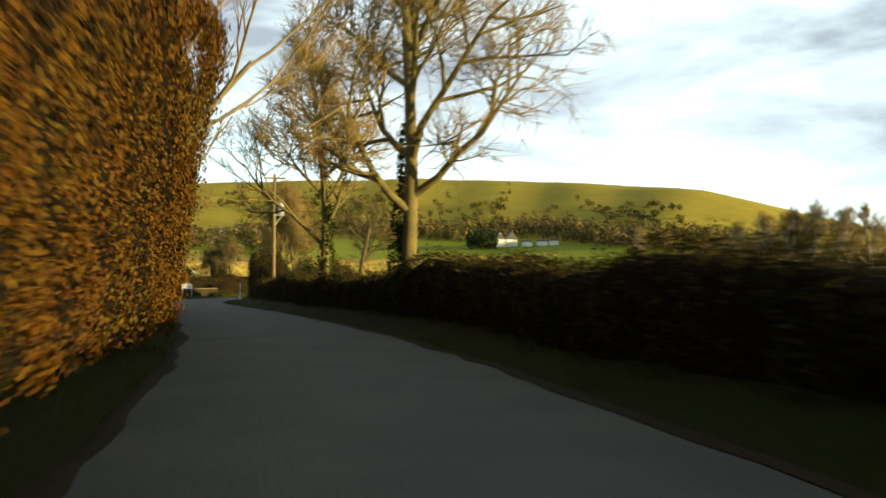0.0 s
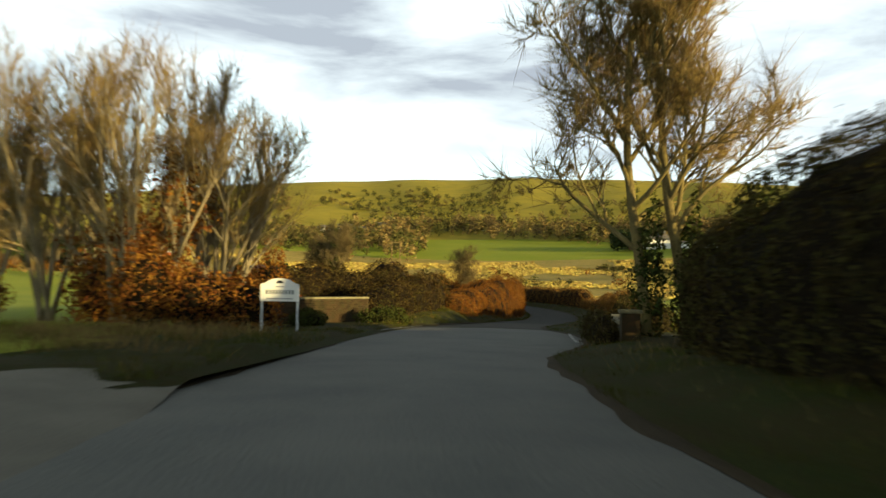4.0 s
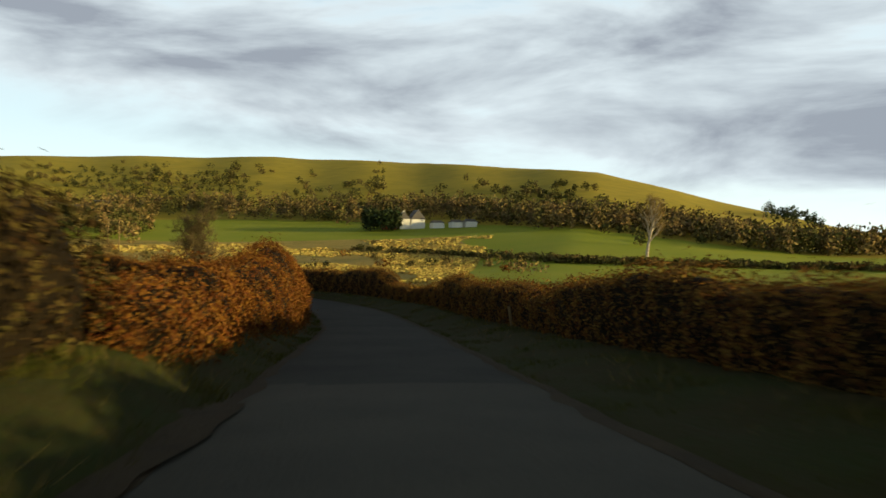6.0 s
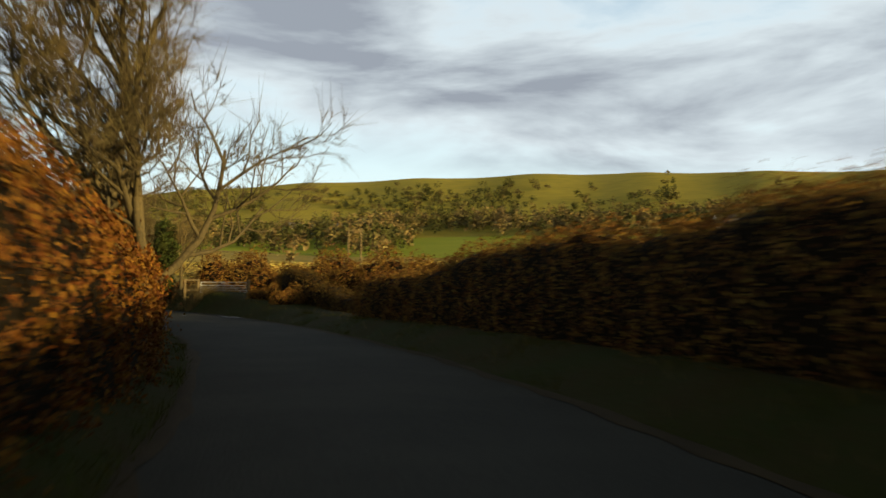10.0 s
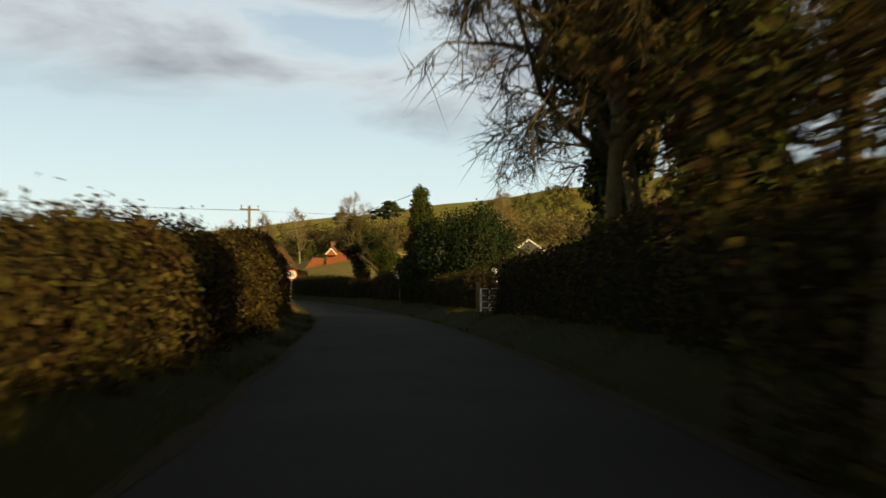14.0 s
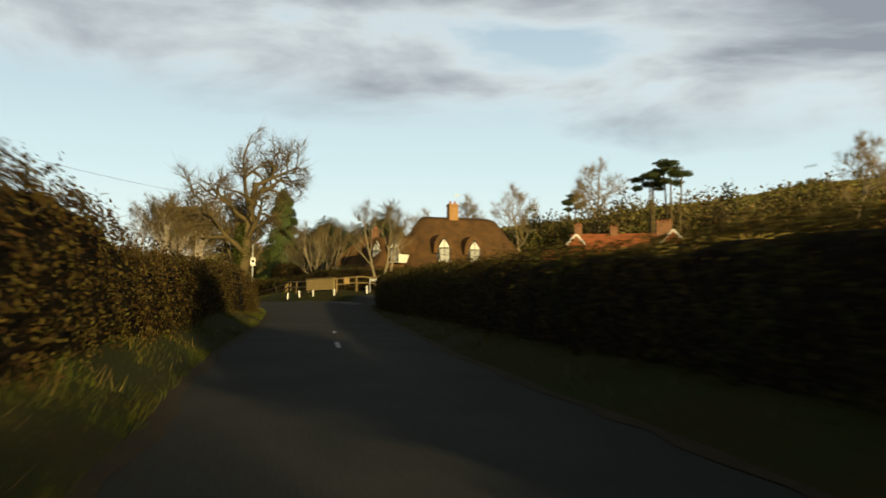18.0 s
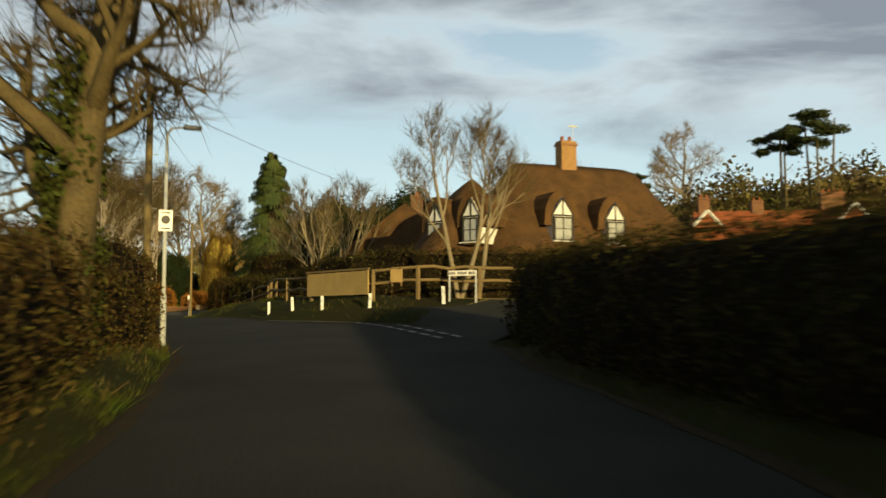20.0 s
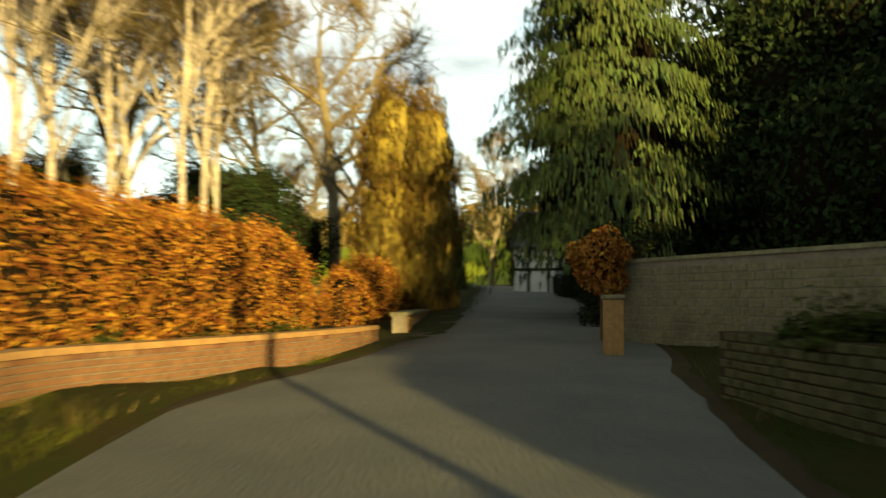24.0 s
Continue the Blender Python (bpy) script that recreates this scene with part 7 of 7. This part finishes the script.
for k, (x, y, sc) in enumerate(((-205, 392, 0.9), (-222, 399, 1.0), (-240, 404, 1.05), (-196, 402, 0.95), (-250, 385, 1.0), (-152, 395, 0.85), (-262, 372, 1.0))):
    again(lime, x, y, 47 * k, sc, label="far bare tree rising behind the roofs")
xy_ = np.stack([rngf.uniform(-262, -150, 260), rngf.uniform(392, 470, 260)], 1)
scatter("woodland", xy_, "brown winter wood rising behind the village roofs", ("scrub_far", "scrub_dark", "twig", "scrub_far"), 0.2, 240, 20, (4, 8), (5, 9))
n_g = 60000
b_g, r_g = rngf.uniform(-16, 33, n_g), rngf.uniform(96, 290, n_g)
xg, yg = HUB[0] - r_g * np.sin(np.radians(b_g + BEND)), HUB[1] + r_g * np.cos(np.radians(b_g + BEND))
keep_g = (np.abs(lane_of(np.stack([xg, yg], 1))[1]) > 45) & (np.sin(xg * 0.11) + np.sin(yg * 0.09 + xg * 0.05) + 0.6 * np.sin(xg * 0.31) > -0.7)
xg, yg = xg[keep_g], yg[keep_g]
zg, n_g = height(xg, yg), keep_g.sum()
wg = rngf.normal(size=(n_g, 2))
wg *= (0.45 * rngf.uniform(0.5, 1.3, n_g) / np.linalg.norm(wg, axis=1))[:, None]
tg = rngf.uniform(0.25, 0.6, n_g)
v_g = np.stack([np.stack([xg - wg[:, 0], yg - wg[:, 1], zg - 0.05], 1), np.stack([xg + wg[:, 0], yg + wg[:, 1], zg - 0.05], 1), np.stack([xg + wg[:, 0] * 0.8, yg + wg[:, 1] * 0.8, zg + tg], 1), np.stack([xg - wg[:, 0] * 0.6, yg - wg[:, 1] * 0.6, zg + tg * 0.7], 1)], 1)
tagged(mesh_object("long_grass", v_g.reshape(-1, 3), np.arange(4 * n_g).reshape(n_g, 4), M["straw_pale"]), "long pale winter grass in the rough pasture", "grass", kind="stuff")
lone = bare_tree("solitary bare tree with a pale trunk in a green field", 95, 13.5, 0.42, bark="birch", twig="twig_sunlit", spread=0.6, first=0.3, forks=(9, 6, 5, 4), up=0.5)
stand(lone, 63.1, 308.5)
for k, (x, y, h) in enumerate(((71.9, 201.5, 1.15), (78.0, 198.8, 1.2), (84.0, 198.1, 1.3), (90.2, 194.4, 1.2), (95.1, 196.6, 1.25), (80.7, 204.9, 1.2), (66.7, 204.3, 1.0))):
    again(lone, x, y, 60 * k, h, label="tall bare tree in a copse across the field")
hazel_lane = again(hazel, *at_lane(409.5, -5.4), 30, 0.72, label="leafy hazel leaning over the lane hedge")
again(hazel_b, *at_lane(417.5, -5.6), 80, 0.6, label="whippy hazel stems above the hedge")
again(hazel_b, *at_lane(397, -8.0), 10, 0.55, label="thin bare tree behind the hedge")

farm = thing("house", "distant white farmhouse with a red outbuilding", "house", local(18.8, 481.5, 12))
for x, s in ((0, 1.0), (6.5, 1.15)):
    part("wall", box(bmesh.new(), (5.5 * s, 6, 4.5), (x, 0, 2)), M["white"], farm)
    bm = gable_prism(bmesh.new(), 6.4, 5.8 * s, 4.2, 7.4 * s, 0, 0.2)
    bm.transform(Matrix.Rotation(radians(90), 4, "Z"))
    part("roof", bm, M["slate"], farm).matrix_basis = Matrix.Translation((x, 0, 0))
    part("gable", tri_bm(3.2 * s, -3.05, 4.9, 0.1), M["white"], farm).matrix_basis = Matrix.Translation((x, 0, 0))
part("barn_wall", box(bmesh.new(), (5.5, 5, 3.6), (-6.0, 0, 1.5)), M["red"], farm)
for k, (x, y) in enumerate(((33.8, 478.0), (41.9, 476.4), (47.9, 475.7))):
    b2 = thing("outbuilding", "distant pale farm outbuilding", "building", local(x, y, 10))
    part("wall", box(bmesh.new(), (5.0, 5, 2.4), (0, 0, 1.0)), M["white"], b2)
    part("roof", gable_prism(bmesh.new(), 5.2, 5.2, 2.2, 3.4, 0.8, 0.2), M["slate"], b2)
for k, (x, y) in enumerate(((-145.2, 580.7), (-157.9, 595.1), (-136.5, 608.1), (-167.4, 584.7))):
    b2 = thing("house", "distant white-walled village house", "house", local(x, y, 20 * k))
    part("wall", box(bmesh.new(), (9, 6, 4.2), (0, 0, 1.9)), M["white"], b2)
    part("roof", gable_prism(bmesh.new(), 9.4, 6.4, 4.0, 6.6, 0.5, 0.3), M["slate"], b2)
hp = thing("power_pole", "distant twin-pole power line support", "pole", local(-81.0, 389.0, 10))
for dx in (-1.6, 1.6):
    rod_part("pole", (dx, 0, -0.5), (dx, 0, 10.5), 0.2, M["wood"], hp)
box_part("crossarm", (4.6, 0.2, 0.25), (0, 0, 10.0), M["wood"], hp)

hedge(0, 0, 0, 4.2, 3.0, "thorn", "tall tangled shrubs behind the birches", points=[(-208, 327), (-216, 329), (-226, 335), (-236, 345), (-246, 358)], dens=40, size=0.09, ragged=0.6, seed=61, twigs=20, twig_len=1.6)
hedge(0, 0, 0, 3.2, 3.0, "thorn", "brown shrubs behind the garden fence", points=[(-181, 333.5), (-188, 336), (-194, 341), (-196, 346)], dens=40, size=0.08, ragged=0.6, seed=62, twigs=20, twig_len=1.6)

bung = thing("bungalow", "low brick bungalow with a dark tiled roof behind the hedge", "house", local(-233, 329.5, 30))
part("wall", box(bmesh.new(), (11, 7, 2.6), (0, 0, 1.1)), M["brick"], bung)
part("roof", gable_prism(bmesh.new(), 11.4, 7.4, 2.4, 5.0, 2.4, 0.4), M["tile"], bung, "dark red tiled roof")
window_part(bung, (0, -3.53, 1.4), 0.0, 1.4, 1.0)

timbered = thing("house", "white half-timbered house glimpsed down the lane", "house", local(-226.8, 367.6, 40, -1.6))
part("wall", box(bmesh.new(), (5.0, 5.0, 4.4), (0, 0, 2.0)), M["white"], timbered)
part("roof", gable_prism(bmesh.new(), 5.2, 5.4, 4.1, 6.4, 0.6, 0.4), M["slate"], timbered)
for dx in (-1.7, -0.6, 0.6, 1.7):
    box_part("timber", (0.16, 0.05, 4.2), (dx, -2.52, 2.0), M["boards"], timbered)
for dz in (1.4, 2.9):
    box_part("timber", (5.0, 0.05, 0.16), (0, -2.525, dz), M["boards"], timbered)
window_part(timbered, (0, -2.56, 2.1), 0.0, 0.9, 0.9)

# ---- side roads, paint, puddles ----
def ribbon(name, points, wide, mat, up, label, parent=None, kind="structure", category="road", wob=0.0, seed=3):
    p = curve_through(points, 10)
    w = np.interp(np.linspace(0, 1, len(p)), np.linspace(0, 1, len(wide)), wide) if np.ndim(wide) else np.full(len(p), wide)
    tx, ty = np.gradient(p[:, 0]), np.gradient(p[:, 1])
    n = np.hypot(tx, ty)
    nx, ny = ty / n, -tx / n
    rng = np.random.default_rng(seed)
    cols = []
    for o in np.linspace(-0.5, 0.5, 7):
        e = wob * rng.normal(size=len(p)) if abs(o) == 0.5 else 0
        x, y = p[:, 0] + nx * (o * w + e), p[:, 1] + ny * (o * w + e)
        cols.append(np.stack([x, y, height(x, y) + up], 1))
    v = np.stack(cols, 1)
    i = np.arange(v.shape[0] * 7).reshape(-1, 7)
    f = np.stack([i[:-1, :-1], i[:-1, 1:], i[1:, 1:], i[1:, :-1]], -1).reshape(-1, 4)
    return tagged(mesh_object(name, v.reshape(-1, 3), f, mat, parent, smooth=True), label, category, kind=kind)


ribbon("side_road", [(-15.7, 73.4), (-18.7, 72.5), (-23.1, 72.1), (-33.2, 72.6), (-53.3, 74.5), (-83.4, 76.1)], [15, 11, 9, 6.5, 5, 5], M["asphalt_pale"], 0.085, "pale worn asphalt side road joining the lane")
ribbon("side_road", [at_lane(374.4, 3.2), at_lane(374.8, 7.5), at_lane(373.5, 12.0), (-141, 330.0), (-128, 334), (-100, 338)], [8.5, 6.0, 5.2, 5.0, 5, 5], M["asphalt"], 0.085, "dark asphalt side road with a give-way mouth")
ribbon("driveway", [(-199.0, 337.6), (-198.2, 339.2), (-195, 340.2)], [3.6, 3.0, 3.0], M["asphalt_pale"], 0.085, "short pale driveway")


def dashes(name, s0, s1, off, long, gap, wide, label):
    th = thing(name, label, "road marking", kind="structure")
    s = s0
    while s < s1:
        e = min(s + long, s1)
        o0 = off(s) if callable(off) else off
        o1 = off(e) if callable(off) else off
        a = lane(np.array([s, (s + e) / 2, e]), np.array([o0 - wide / 2, (o0 + o1) / 2 - wide / 2, o1 - wide / 2]), 0.062)
        b = lane(np.array([s, (s + e) / 2, e]), np.array([o0 + wide / 2, (o0 + o1) / 2 + wide / 2, o1 + wide / 2]), 0.062)
        v = np.concatenate([a, b])
        mesh_object("dash", v, np.array([[0, 3, 4, 1], [1, 4, 5, 2]]), M["paint"], th)
        s += long + gap
    return th


dashes("edge_line", 96.5, 104, H([96.5, 104], [-2.45, -1.75]), 1.4, 0.25, 0.1, "worn white edge line by the bridge")
dashes("edge_line", 93.5, 99.0, H([93.5, 99.0], [3.9, 3.85]), 1.4, 0.2, 0.1, "worn white edge line by the bridge")
dashes("give_way_line", 371.2, 375.8, 3.86, 0.6, 0.3, 0.12, "dashed white give-way line across a side road")
dashes("give_way_line", 371.2, 375.8, 4.3, 0.6, 0.3, 0.12, "dashed white give-way line across a side road")
dashes("edge_line", 377.8, 383.6, H([377.8, 379.3, 380.4, 383.6], [3.65, 3.48, 3.2, 2.3]), 6.0, 1, 0.08, "thin white edge line along the verge")
dashes("edge_line", 375.9, 377.8, H([375.9, 376.7, 377.8], [3.88, 3.77, 3.65]), 0.45, 0.2, 0.1, "short white dashes beside the verge")
dashes("centre_line", 338, 345, 1.0, 2.0, 4.0, 0.1, "worn white centre dash")
strip("puddle", 217, 228.5, [lambda s: 3.5 - 0.22 * np.sin((s - 217) / 11.5 * np.pi) - 0.05 * np.sin(s * 1.7), lambda s: 3.55 + 0 * s, lambda s: 3.72 + 0.04 * np.sin(s * 2.3)], [0.03, 0.026, 0.022], M["wet"], 0.4)
tagged(bpy.data.objects["puddle"], "long shallow puddle along the road edge", "puddle")
for name, s0, s1, f0, f1, sd in (("mud", 105, 116, lambda s: EDGE_L(s) - 0.6, lambda s: EDGE_L(s) + 0.25, 5),):
    m_ = strip("muddy_edge", s0, s1, [f0, lambda s, a=f0, b=f1: (a(s) + b(s)) / 2, f1], [0.12, 0.06, 0.045], M["mud"], 0.6, wobble=0.12, seed=sd)
    tagged(m_, "wet brown mud along the road edge", "mud", kind="structure")
for sgn, edge, ss, s0, s1 in ((-1, EDGE_L, 8, -36, 60), (-1, EDGE_L, 8, 81, 480), (1, EDGE_R, 9, -36, 369.5), (1, EDGE_R, 9, 375, 480)):
    m_ = strip("road_edge", s0, s1, [lambda s, e=edge, g=sgn: e(s) - 0.12, lambda s, e=edge, g=sgn: e(s), lambda s, e=edge: e(s) + 0.12], [0.012, 0.03, 0.012], M["mud"], 0.8, wobble=0.1, seed=ss)
    tagged(m_, "gritty muddy crumbling road edge", "road edge", kind="structure")


# ---- grass on the verges ----
def grass(name, s0, s1, off0, off1, per, tall, mat, label, seed, lean=0.5):
    rng = np.random.default_rng(seed)
    n = int((s1 - s0) * abs(off1 - off0) * per)
    s, o = rng.uniform(s0, s1, n), rng.uniform(off0, off1, n)
    patch = 0.5 + 0.5 * np.sin(s * 1.3 + seed) * np.sin(o * 2.1 + s * 0.37)
    ok = rng.random(n) < 0.25 + 0.75 * patch
    ok &= ~((o < 0) & (s > 61) & (s < 81.2) & (o > -9)) & ~((o > 0) & (s > 369.5) & (s < 375.5))
    ok &= (o < EDGE_L(s) - 0.06) | (o > EDGE_R(s) + 0.06)
    s, o, patch = s[ok], o[ok], patch[ok]
    n = len(s)
    p = lane(s, o, bank(s, o) - 0.03)
    h = tall * rng.uniform(0.4, 1.2, n) * (0.5 + 0.7 * patch)
    d = np.stack([rng.normal(0, lean, n) * h, rng.normal(0, lean, n) * h, h], 1)
    w = np.stack([rng.normal(0, 1, n), rng.normal(0, 1, n), np.zeros(n)], 1)
    w /= np.linalg.norm(w, axis=1)[:, None]
    w *= 0.003 + (0.013 if mat == "straw" else 0.02) * h[:, None]
    v = np.stack([p - w, p + w, p + d * 0.55 + w * 0.7, p + d], 1)
    return tagged(mesh_object(name, v.reshape(-1, 3), np.arange(4 * n).reshape(n, 4), M[mat]), label, "grass", kind="stuff")


for k, (s0, s1, g, st) in enumerate(((-12, 70, 420, 20), (70, 115, 380, 30), (115, 210, 420, 30), (210, 255, 480, 45), (255, 312, 450, 40), (312, 372, 380, 30), (372, 430, 420, 30))):
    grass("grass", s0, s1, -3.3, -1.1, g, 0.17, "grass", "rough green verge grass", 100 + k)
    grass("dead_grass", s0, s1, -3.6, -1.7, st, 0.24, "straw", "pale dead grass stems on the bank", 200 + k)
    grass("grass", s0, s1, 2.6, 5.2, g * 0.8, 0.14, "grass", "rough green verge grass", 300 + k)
    grass("dead_grass", s0, s1, 3.6, 6.0, st * 0.5, 0.28, "straw", "pale dead grass stems on the verge", 400 + k)
grass("dead_grass", 84, 93, -9, -3.5, 120, 0.4, "straw", "clump of pale dead grass", 500)
grass("grass", 81, 95, -14, -2.6, 130, 0.2, "grass", "grass round the village sign", 501)
grass("dead_grass", 288, 303, -3.5, -1.7, 150, 0.42, "straw", "tall dead grass below the sunlit hedge", 503)
grass("dead_grass", 226, 232, 3.5, 6.5, 420, 0.55, "straw", "tall dead grass beside a gate", 502)

meter = thing("meter_post", "thin grey post with a white box beside the pole", "post", local(*at_lane(411.4, 2.88), heading(411)) @ pose(0, 0, 0, 0, 2, 0))
rod_part("post", (0, 0, -0.3), (0, 0, 2.5), 0.03, M["grey"], meter)
box_part("white_box", (0.13, 0.09, 0.25), (-0.06, -0.06, 1.4), M["white"], meter, bevel=0.012, label="small white plastic box")
